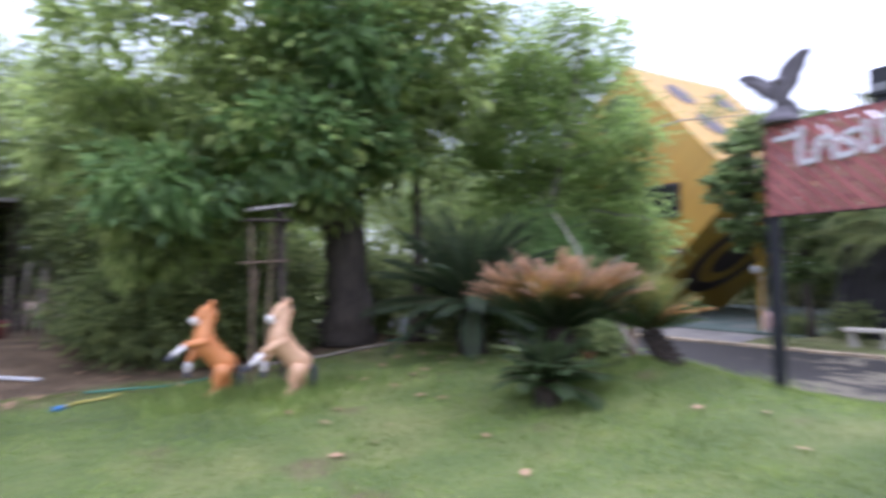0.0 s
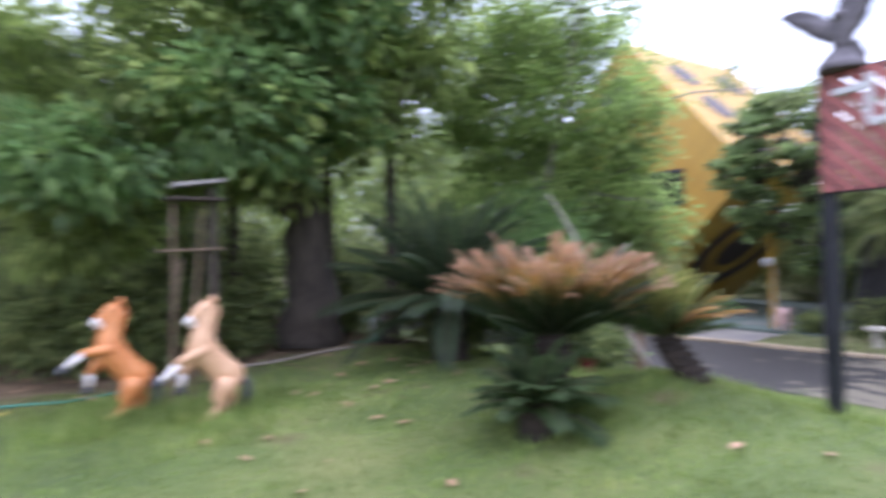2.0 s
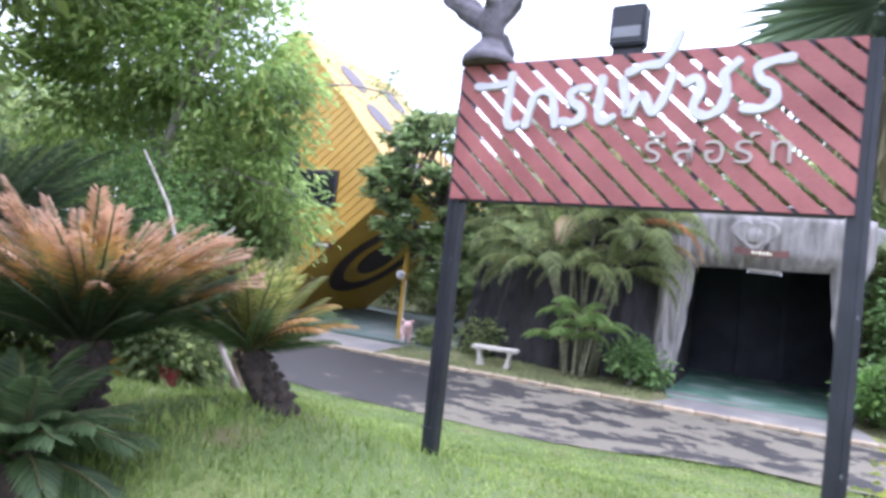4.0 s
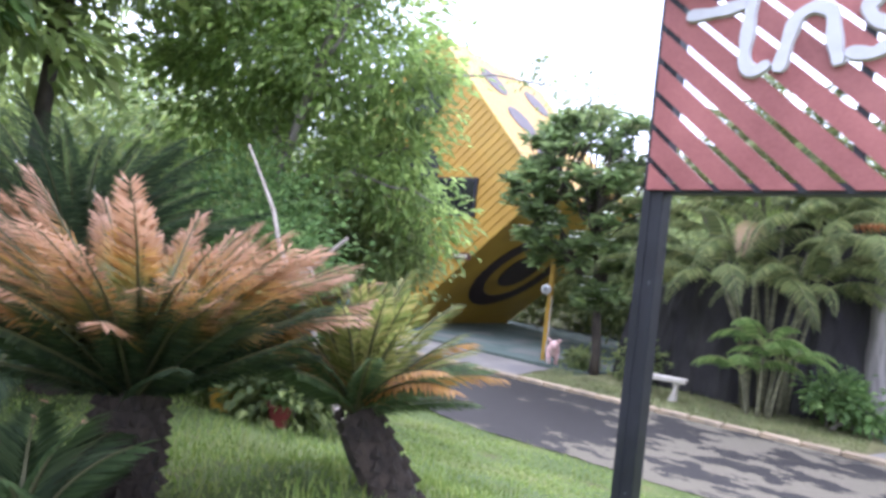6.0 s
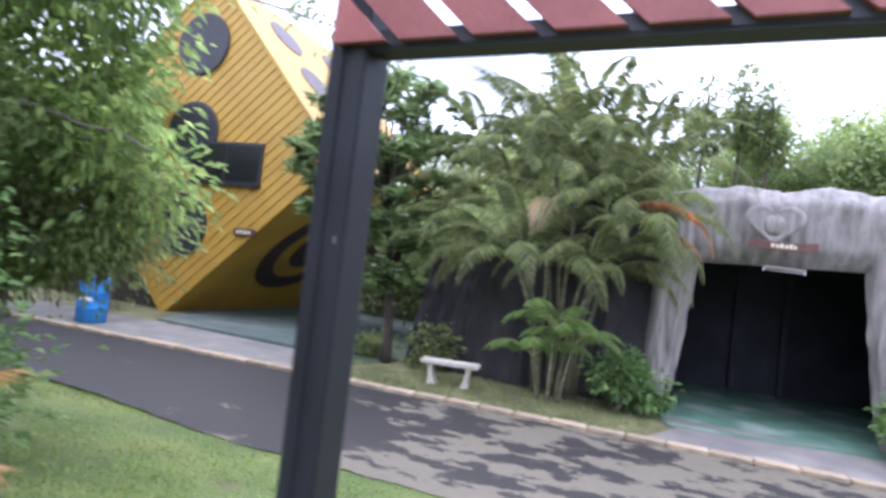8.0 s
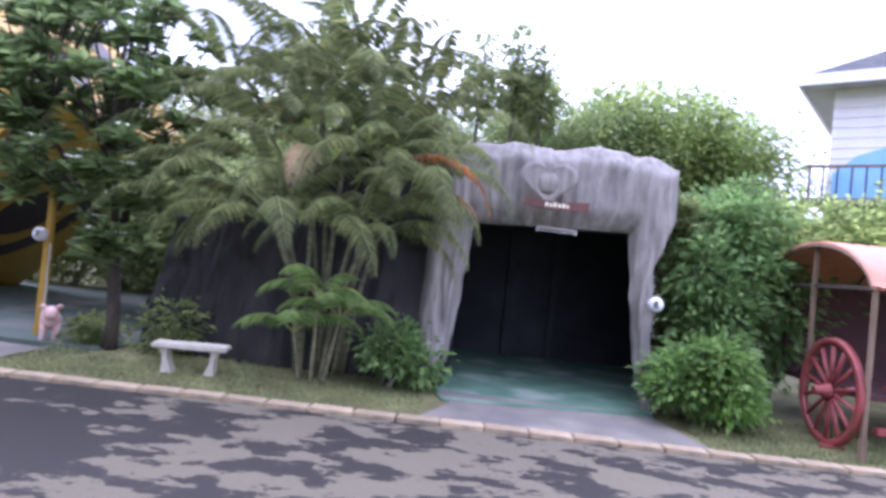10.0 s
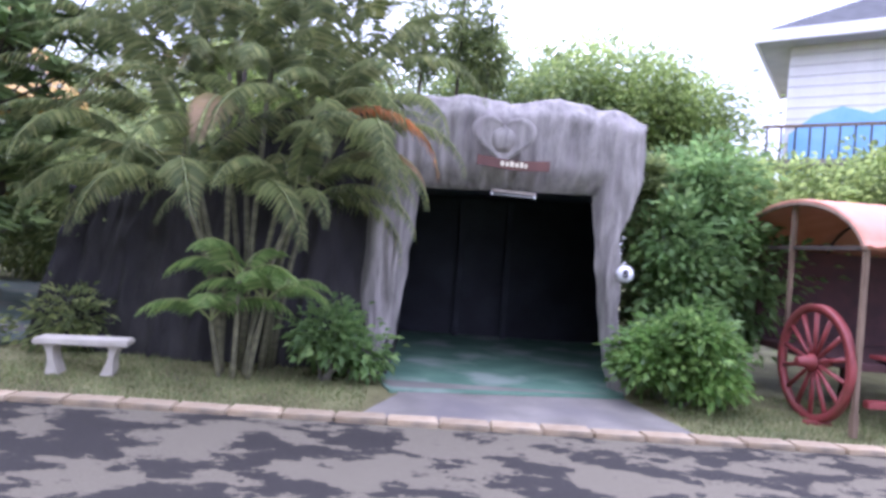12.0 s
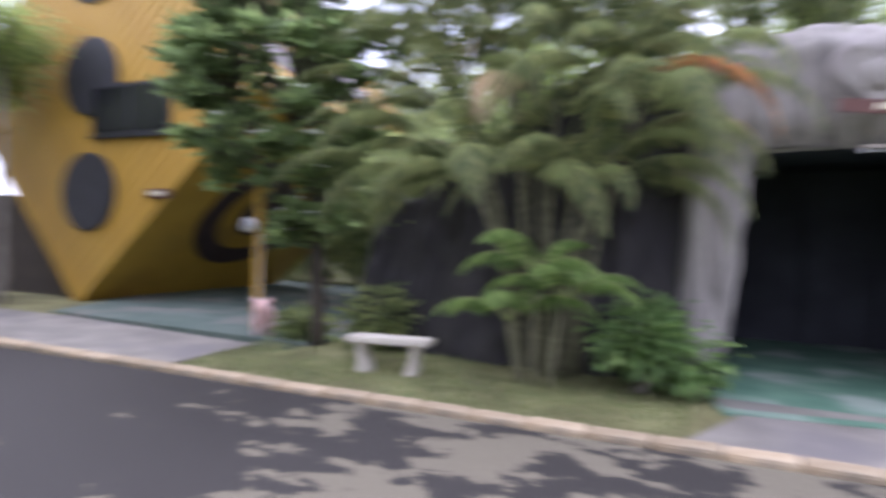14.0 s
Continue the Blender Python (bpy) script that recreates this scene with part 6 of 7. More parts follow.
    young = [frond_mesh("frond", 1.25, r, f, 32, 0.30, 0.013, M_PALM_YOUNG, vee=0.3, sag=0.28, stalk=0.22, ahead=0.15, mess=0.08, curl=1.25, taper=0.5) for r, f in ((48, -62), (66, -50))]
    for k, (sx, sy, h, a0) in enumerate(((0.05, -0.5, 1.25, 170), (0.38, -0.45, 1.0, 20), (-0.3, -0.4, 0.7, 200))):
        part("stem", tube("stem", bend((sx * 0.5, sy * 0.8, -0.1), (sx, sy, h), 5, 0), [0.04, 0.036, 0.034, 0.032, 0.03, 0.02], M_STEM, 8), None, t)
        for j in range(5):
            part("frond", young[j % 2], None, t, "fresh light green frond", m=pose(sx, sy, h) @ pose(0, 0, 0, 0, 0, a0 + j * 80) @ pose(0, 0, 0, 0, rng.uniform(-8, 8), 0) @ Matrix.Scale(rng.uniform(0.75, 1.0), 4))


areca()


def west_palm():
    t = thing("areca_palm", "clump of palms with slim leaning stems on the earth bank", "palm", m=pose(-10.95, -1.75, ground_z(-10.95, -1.75)))
    fr = [frond_mesh("frond", 2.2, r, f, 48, 0.33, 0.012, M_PALM, vee=0.32, sag=0.3, stalk=0.22, ahead=0.12, mess=0.1, curl=1.25, taper=0.5) for r, f in PALM_ARCS]
    old = frond_mesh("frond", 1.6, 45, -86, 38, 0.3, 0.013, M_PALM_OLD, vee=0.0, sag=0.8, stalk=0.2, ahead=0.3, mess=0.16)
    for k in range(9):
        a = 2 * math.pi * k / 9
        h = (4.6, 3.2, 4.0, 2.4, 5.0, 3.6, 2.8, 4.4, 3.9)[k]
        b = Vector((0.4 * math.cos(a), 0.45 * math.sin(a), -0.1))
        top = Vector((math.cos(a) * 0.8, math.sin(a) * 1.0 + 0.2, h))
        part("stem", tube("stem", bend(b, top, 8, 0), [0.045, 0.037, 0.034, 0.032, 0.031, 0.03, 0.032, 0.036, 0.025], M_STEM, 9), None, t, "pale slim palm stem")
        for j in range(8):
            part("frond", fr[(0, 1, 0, 2, 1, 3, 2, 4)[j]] if j or k % 3 else old, None, t, m=pose(*top) @ pose(0, 0, 0, 0, 0, j * 137.5 + 40 * k) @ pose(0, 0, 0, rng.uniform(-12, 12), rng.uniform(-7, 7), 0) @ Matrix.Scale(rng.uniform(0.8, 1.05), 4))
    part("frond", frond_mesh("frond", 1.2, 60, -70, 36, 0.34, 0.034, M_PALM_YOUNG, vee=0.2, sag=0.4), None, t, "young yellow-green frond", m=pose(0.3, 0.55, 0.9, 0, 0, 60))


west_palm()


def fan_palm():
    x, y = -0.05, 8.6
    t = thing("fan_palm", "fan palm with grey-green pleated leaves and dry hanging skirts", "palm", m=pose(x, y, ground_z(x, y)))
    part("trunk", tube("trunk", [(0, 0, -0.1), (0, 0, 1.5), (-0.03, 0, 2.9), (-0.05, -0.05, 3.7)], [0.16, 0.14, 0.13, 0.15], M_BARK, 14, 0.3), None, t)

    def fan(mat, droop):
        V, F, idx = [], [], []
        v, f = tube_data(bend((0, 0, 0), (0.75, 0, 0.0), 4, 0.05), 0.014, 5)
        V += [tuple(q) for q in v]
        F += f
        idx += [1] * len(f)
        for k in range(46):
            a = radians(-125 + 250 * k / 45)
            L = 0.95 * (0.72 + 0.28 * math.cos(a * 0.75))
            d = Vector((math.cos(a), math.sin(a), 0))
            sd = Vector((-math.sin(a), math.cos(a), 0)) * 0.017
            o = Vector((0.75, 0, 0))
            m1 = o + d * L * 0.55 + Vector((0, 0, 0.02 * (-1) ** k - 0.05 * droop))
            e = o + d * L + Vector((0, 0, -0.28 * droop))
            b0 = len(V)
            V += [tuple(o), tuple(m1 + sd), tuple(e), tuple(m1 - sd)]
            F += [(b0, b0 + 1, b0 + 2), (b0, b0 + 2, b0 + 3)]
            idx += [0, 0]
        return mesh_of("fan_leaf", V, F, [mat, M_RACHIS], idx)
    fresh, dry = [fan(M_FAN, 0.5), fan(M_FAN, 1.3)], fan(M_FAN_DRY, 1.8)
    for k in range(26):
        e = -38 + 92 * k / 25
        part("fan_leaf", fresh[k % 2], None, t, m=pose(-0.05, -0.05, 3.72) @ pose(0, 0, 0, 0, 0, k * 137.5) @ pose(0, 0, 0, 0, -e, 0) @ pose(0, 0, 0, rng.uniform(-70, 70), 0, 0) @ Matrix.Scale(rng.uniform(0.9, 1.15), 4))
    for k in range(11):
        part("fan_leaf", dry, None, t, "dry hanging fan leaf", m=pose(-0.05, -0.05, 3.6) @ pose(0, 0, 0, 0, 0, k * 137.5 + 20) @ pose(0, 0, 0, 0, 40 + rng.uniform(-12, 14), 0) @ Matrix.Scale(0.85, 4))


fan_palm()


# ---------------------------------------------------------------- horses
def horse(name, x, y, coat, label, second):
    V, F, I = [], [], []

    def add(path, radii, seg, mat_i, flat=1.0, lat=0.0):
        pts = [(lat + (q[2] if len(q) > 2 else 0.0), -q[0], q[1]) for q in path]
        v, f = tube_data(pts, radii, seg, 0.06, flat)
        F.extend(tuple(i + len(V) for i in q) for q in f)
        V.extend(v)
        I.extend([mat_i] * len(f))
    k = 0.0 if not second else -0.04
    add([(-0.25, 0.33), (-0.22, 0.35), (-0.15, 0.38), (-0.05, 0.47), (0.05, 0.6), (0.11, 0.70), (0.10, 0.80), (0.075, 0.90), (0.05, 1.0), (0.03, 1.06)],
        [0.04, 0.11, 0.145, 0.135, 0.135, 0.14, 0.105, 0.085, 0.075, 0.06], 16, 0)
    add([(0.0, 1.08), (0.04, 1.07), (0.11, 1.02), (0.17, 0.97), (0.2, 0.945)], [0.035, 0.07, 0.066, 0.05, 0.047], 12, 0)
    add([(0.19, 0.955), (0.22, 0.93), (0.245, 0.905)], [0.049, 0.047, 0.028], 12, 1)
    add([(0.17, 0.92), (0.2, 0.885), (0.215, 0.875)], [0.028, 0.024, 0.012], 8, 1)
    for s in (-1, 1):
        add([(0.01, 1.09), (0.0, 1.14), (0.005, 1.18)], [0.03, 0.024, 0.004], 7, 0, 0.5, s * 0.045)
        add([(0.095, 1.04), (0.1, 1.045), (0.105, 1.04)], [0.006, 0.011, 0.004], 6, 2, 1.0, s * 0.062)
    add([(0.08, 0.68), (0.18, 0.68 + k), (0.30, 0.67 + 2 * k), (0.35, 0.65 + 2.5 * k)], [0.08, 0.06, 0.042, 0.04], 10, 0, 1.0, 0.075)
    add([(0.34, 0.655 + 2.5 * k), (0.43, 0.59 + 3 * k), (0.48, 0.55 + 3 * k)], [0.04, 0.03, 0.032], 10, 1, 1.0, 0.075)
    add([(0.48, 0.555 + 3 * k), (0.51, 0.52 + 3 * k), (0.53, 0.49 + 3 * k)], [0.032, 0.038, 0.036], 10, 2, 1.0, 0.075)
    add([(0.1, 0.63), (0.19, 0.55), (0.25, 0.47), (0.265, 0.44)], [0.08, 0.06, 0.043, 0.04], 10, 0, 1.0, -0.075)
    add([(0.265, 0.45), (0.275, 0.37), (0.285, 0.32)], [0.04, 0.03, 0.032], 10, 1, 1.0, -0.075)
    add([(0.283, 0.33), (0.288, 0.29), (0.29, 0.26)], [0.032, 0.038, 0.036], 10, 2, 1.0, -0.075)
    add([(-0.13, 0.42), (-0.17, 0.32), (-0.16, 0.22), (-0.19, 0.15), (-0.15, 0.08), (-0.10, 0.02), (-0.07, -0.03)], [0.1, 0.115, 0.075, 0.048, 0.04, 0.045, 0.05], 12, 0, 1.0, -0.08)
    add([(-0.1, 0.40), (-0.08, 0.3), (-0.02, 0.2), (-0.03, 0.13), (0.03, 0.07), (0.09, 0.02), (0.12, -0.03)], [0.1, 0.11, 0.075, 0.048, 0.04, 0.045, 0.05], 12, 0, 1.0, 0.08)
    add([(-0.26, 0.38), (-0.31, 0.3), (-0.31, 0.18), (-0.28, 0.06)], [0.025, 0.04, 0.04, 0.01], 8, 2)
    add([(-0.02, 1.08), (-0.03, 1.0), (0.0, 0.9), (-0.0, 0.8)], [0.02, 0.03, 0.03, 0.012], 8, 0, 0.6)
    ob = new(name, mesh_of(name, V, F, [coat, M_HORSE_WHITE, M_HOOF], I, smooth=True))
    ob.matrix_basis = pose(x, y, ground_z(x, y) + 0.0) @ Matrix.Scale(0.99, 4)
    tagged(ob, label, "statue", group="rearing horse statues")


horse("horse_statue", -7.64, 3.33, M_HORSE_TAN, "tan plaster rearing horse statue with white hooves on the lawn", False)
horse("horse_statue", -6.98, 4.02, M_HORSE_PALE, "pale beige plaster rearing horse statue on the lawn", True)


# ---------------------------------------------------------------- under the tree
def bird_table():
    t = thing("roofed_post", "weathered wooden post with a small plank roof and thin bamboo ladder", "post", m=pose(-7.72, 4.22, ground_z(-7.72, 4.22)))
    # darker woods on post, shelf, poles and rung carry the tree's shade
    part("post", box(-0.035, -0.035, -0.1, 0.035, 0.035, 2.25, 0.01), M_WOOD_DARK, t)
    part("roof", prism([(-0.25, 2.23), (0.25, 2.30), (0.26, 2.335), (0.0, 2.30), (-0.26, 2.265)], -0.15, 0.15), M_THATCH, t, m=pose(0, -0.15, 0, 0, 0, 90))
    part("shelf", box(-0.15, -0.45, 2.1, 0.15, 0.1, 2.13, 0.005), M_WOOD_DARK, t)
    for y0, y1, h in ((-0.42, -0.4, 2.1), (-0.28, -0.12, 2.05), (-0.5, -0.34, 1.5)):
        part("bamboo_pole", tube("bamboo_pole", bend((0.1, y0, -0.1), (0.05, y1, h), 5, 0, 0.012), [0.015, 0.014, 0.014, 0.013, 0.012, 0.011], M_WOOD, 7), None, t)
    for z in (1.58,):
        part("rung", tube("rung", bend((0.08, -0.55, z), (0.05, 0.1, z + 0.02), 3), 0.011, M_WOOD, 6), None, t)


bird_table()


def lay_hose(name, pts, r, mat, label, category, extra=None):
    path = []
    for a, b in zip(pts, pts[1:]):
        for k in range(6):
            u = k / 6
            x, y = a[0] + (b[0] - a[0]) * u, a[1] + (b[1] - a[1]) * u
            path.append((x + 0.03 * math.sin(5 * y), y, ground_z(x, y) + r + 0.015))
    t = thing(name, label, category, m=pose(0, 0, 0))
    part("tube", tube("tube", path, r, mat, 7), None, t)
    if extra:
        part(extra[0], tube(extra[0], path[:3], r * 1.9, extra[1], 8), None, t, extra[2])
    return t


lay_hose("garden_hose", [(-8.0, 1.72), (-8.25, 1.95), (-8.3, 2.25), (-8.5, 2.45)], 0.016, M_HOSE_YELLOW, "yellow garden hose end with a blue nozzle on the grass", "hose", ("nozzle", M_BLUE, "blue plastic nozzle"))
lay_hose("garden_hose", [(-8.9, 2.1), (-8.7, 2.9), (-8.9, 3.8)], 0.016, M_HOSE_GREEN, "green garden hose lying under the tree", "hose")
lay_hose("water_pipe", [(-11.0, 0.6), (-10.6, 1.2), (-10.2, 1.75)], 0.022, M_PIPE, "white plastic pipe lying on the earth bank", "pipe")
lay_hose("water_pipe", [(-9.3, 4.6), (-9.2, 5.6), (-9.25, 6.8)], 0.018, M_STICK, "thin grey pipe lying along the foot of the tree", "pipe")
lay_hose("cable", [(-1.0, 7.7), (-0.6, 7.9), (-0.1, 8.0), (0.4, 8.1)], 0.012, M_METAL_BLACK, "black cable running from the sign post", "cable")


def tap():
    t = thing("garden_tap", "white plastic standpipe with a loop of pale hose", "tap", m=pose(-9.7, 7.15, ground_z(-9.7, 7.15)))
    part("pipe", tube("pipe", [(0, 0, -0.05), (0, 0, 0.35), (0.0, 0.0, 0.4)], 0.022, M_PIPE, 8), None, t)
    part("elbow", tube("elbow", [(0, 0, 0.38), (0.08, 0.02, 0.39), (0.12, 0.03, 0.33)], 0.02, M_PIPE, 8), None, t)
    part("hose", tube("hose", [(0.12, 0.03, 0.33), (0.2, 0.0, 0.1), (0.15, -0.2, 0.04), (0.05, -0.35, 0.04), (0.1, 0.3, 0.04)], 0.016, M_HOSE_GREEN, 7), None, t)


tap()


def propped_stick():
    t = thing("propped_stick", "bare dry forked stick leaning behind the cycads with rope", "stick", m=pose(0, 0, 0))
    part("stick", tube("stick", bend((-4.9, 7.74, 0.95), (-6.34, 7.74, 2.88), 8, 0, 0.02), [0.024, 0.024, 0.022, 0.022, 0.02, 0.018, 0.016, 0.012, 0.008], M_STICK, 7, 0.2), None, t)
    part("fork", tube("fork", bend((-5.62, 7.74, 1.92), (-5.2, 7.78, 2.25), 4, 0, 0.01), [0.02, 0.018, 0.016, 0.014, 0.01], M_STICK, 6), None, t)
    coil = [(-5.66 + 0.10 * math.cos(a) + 0.01 * a, 7.71 + 0.03 * math.sin(2 * a), 1.94 + 0.09 * math.sin(a)) for a in np.linspace(0, 15, 50)]
    part("rope", tube("rope", coil, 0.009, M_STICK, 5), None, t)


propped_stick()


def stake():
    t = thing("wooden_stake", "brown wooden stake beside a thin pale pipe", "post", m=pose(-6.0, 8.9, ground_z(-6.0, 8.9)))
    part("stake", box(-0.06, -0.05, -0.1, 0.06, 0.05, 0.95, 0.012), M_WOOD, t)
    part("pipe", tube("pipe", [(-0.2, 0, -0.05), (-0.17, 0, 0.5), (-0.14, 0, 0.95)], 0.014, M_STICK, 7), None, t)


stake()


def pot(x, y, mat, label):
    t = thing("flower_pot", label, "pot", m=pose(x, y, ground_z(x, y)))
    part("pot", lathe([(0.07, 0.0), (0.075, 0.01), (0.1, 0.16), (0.115, 0.17), (0.115, 0.2), (0.095, 0.2)], 18), mat, t)
    part("plant", crown_mesh("plant", [(0, 0, 0.26, 0.09, 0.09, 0.06)], 200, 0.07, M_LEAF_SHRUB, 0.05, 0.5, 0.1, 20), None, t)


pot(-6.3, 8.3, M_RED, "small red flower pot on the bank")
pot(-6.75, 8.05, M_YELLOW_PLAIN, "small yellow flower pot on the bank")


# ---------------------------------------------------------------- shed and its clutter
def shed():
    t = thing("shed", "dark open lean-to shed with a grey sheet roof among trees", "shed", m=pose(-16.2, -1.6, 0.92))
    part("roof", box(-2.4, -4.2, 2.85, 0.3, 3.1, 2.93, 0.01, Matrix.Rotation(radians(4), 4, "Y")), M_THATCH, t)
    part("fascia", box(0.16, -4.2, 2.72, 0.22, 3.1, 2.86, 0.008), M_WOOD_DARK, t)
    for y in (-4.0, -2.6, -1.0, 0.5, 1.9, 3.0):
        part("post", box(0.0, y - 0.05, -0.3, 0.1, y + 0.05, 2.8, 0.01), M_WOOD_DARK, t)
    bw = 0.24
    me = bpy.data.meshes.new("wall_board")
    bm = box(-0.015, -bw / 2, 0, 0.015, bw / 2 - 0.012, 2.9)
    bm.to_mesh(me)
    bm.free()
    me.materials.append(M_SHED_IN)
    for k in range(31):
        part("wall_board", me, None, t, m=pose(-2.2, -4.1 + bw * k, -0.2))
    part("back_wall", box(-2.3, -4.2, -0.3, -2.23, 3.2, 3.12), M_SHED_IN, t)
    part("side_wall", box(-2.3, -4.25, -0.3, 0.1, -4.2, 2.8), M_SHED_IN, t)
    part("side_wall", box(-2.3, 3.15, -0.3, 0.1, 3.2, 2.8), M_SHED_IN, t)


shed()


def stool_box():
    z = ground_z(-15.2, -0.45)
    t = thing("stool", "tall brown wooden stool in front of the shed", "stool", m=pose(-15.2, -0.45, z, 0, 0, 8))
    for sx in (-1, 1):
        for sy in (-1, 1):
            part("leg", tube("leg", [(sx * 0.2, sy * 0.22, -0.05), (sx * 0.14, sy * 0.17, 0.84)], 0.028, M_WOOD, 7), None, t)
    part("seat", box(-0.2, -0.23, 0.83, 0.2, 0.23, 0.87, 0.01), M_WOOD, t)
    for z1, w in ((0.22, 0.2), (0.55, 0.18)):
        part("rung", box(0.16, -w, z1, 0.19, w, z1 + 0.04, 0.005), M_WOOD, t)
    b = thing("plastic_box", "bright green plastic box with a pale lid on the stool", "box", m=pose(-15.2, -0.45, z + 0.87, 0, 0, 8))
    bm = box(-0.17, -0.22, 0.0, 0.17, 0.22, 0.42, 0.02)
    for v in bm.verts:
        if v.co.z < 0.2:
            v.co.x *= 0.9
            v.co.y *= 0.9
    part("tub", bm, M_GREEN_BOX, b)
    part("lid", box(-0.185, -0.235, 0.42, 0.185, 0.235, 0.46, 0.01), M_GREEN_BOX, b)


stool_box()


def leaning_board():
    z = ground_z(-14.4, 0.65)
    ob = part("leaning_board", box(-0.015, -0.21, -0.02, 0.015, 0.21, 1.66, 0.005), M_BOARD)
    ob.matrix_basis = pose(-14.4, 0.66, z, 0, -3, 4)
    tagged(ob, "tall white board standing upright before the shed", "board")


leaning_board()


def stump():
    x, y = -13.25, 0.72
    t = thing("forked_stump", "brown forked tree stump with sawn red-brown ends", "stump", m=pose(x, y, ground_z(x, y)))
    part("trunk", tube("trunk", [(0, 0.05, -0.1), (0, 0.03, 0.2), (0, -0.02, 0.55), (0, -0.02, 0.8)], [0.16, 0.12, 0.11, 0.13], M_BARK_GREY if False else M_WOOD, 12, 0.3), None, t)
    part("fork", tube("fork", [(0, -0.02, 0.7), (0, -0.14, 0.92), (0, -0.25, 1.08)], [0.1, 0.09, 0.09], M_WOOD, 10, 0.3), None, t)
    part("fork", tube("fork", [(0, -0.02, 0.7), (0, 0.1, 0.86), (0, 0.22, 0.95)], [0.09, 0.08, 0.075], M_WOOD, 10, 0.3), None, t)
    part("sawn_end", tube("sawn_end", [(0, -0.25, 1.075), (0, -0.262, 1.094)], [0.08, 0.07], M_RED, 10), None, t, "red-brown sawn end")


stump()


def clutter():
    t = thing("firewood_rack", "rack of pale sticks leaning in the shade", "sticks", m=pose(-14.2, 1.7, ground_z(-14.2, 1.7)))
    for k in range(9):
        y = -0.5 + 0.13 * k
        part("stick", tube("stick", bend((0.1, y, -0.05), (-0.1, y + rng.uniform(-0.2, 0.2), rng.uniform(0.9, 1.5)), 4, 0, 0.01), 0.02, M_STICK if k % 3 else M_WOOD, 6), None, t)
    ob = new("tarpaulin", mesh_of("tarpaulin", [(0.25 * math.sin(u * 0.9), -0.6 + 0.12 * u, 0.75 - 0.05 * u + 0.03 * math.sin(u * 2 + v) - v * 0.12) for u in range(9) for v in range(7)],
                                  [(u * 7 + v, (u + 1) * 7 + v, (u + 1) * 7 + v + 1, u * 7 + v + 1) for u in range(8) for v in range(6)], M_TARP, smooth=True))
    sol = ob.modifiers.new("thick", "SOLIDIFY")
    sol.thickness = 0.01
    ob.matrix_basis = pose(-15.3, -1.75, ground_z(-15.3, -1.75))
    tagged(ob, "dark blue tarpaulin sheet draped over goods", "tarpaulin")
    b = thing("crate", "dark wooden crate under the blue tarpaulin", "crate", m=pose(-15.45, -1.75, ground_z(-15.45, -1.75)))
    part("side", box(-0.3, -0.55, -0.03, 0.12, 0.55, 0.36, 0.01), M_WOOD_DARK, b)
    r = thing("red_tub", "dull red plastic tub in the shade", "tub", m=pose(-14.3, 1.15, ground_z(-14.3, 1.15)))
    part("tub", lathe([(0.14, 0.0), (0.2, 0.3), (0.21, 0.32), (0.18, 0.31)], 18), M_RED, r)
    part("stand", box(-0.1, -0.1, -0.02, 0.1, 0.1, 0.0), M_WOOD_DARK, r)


clutter()


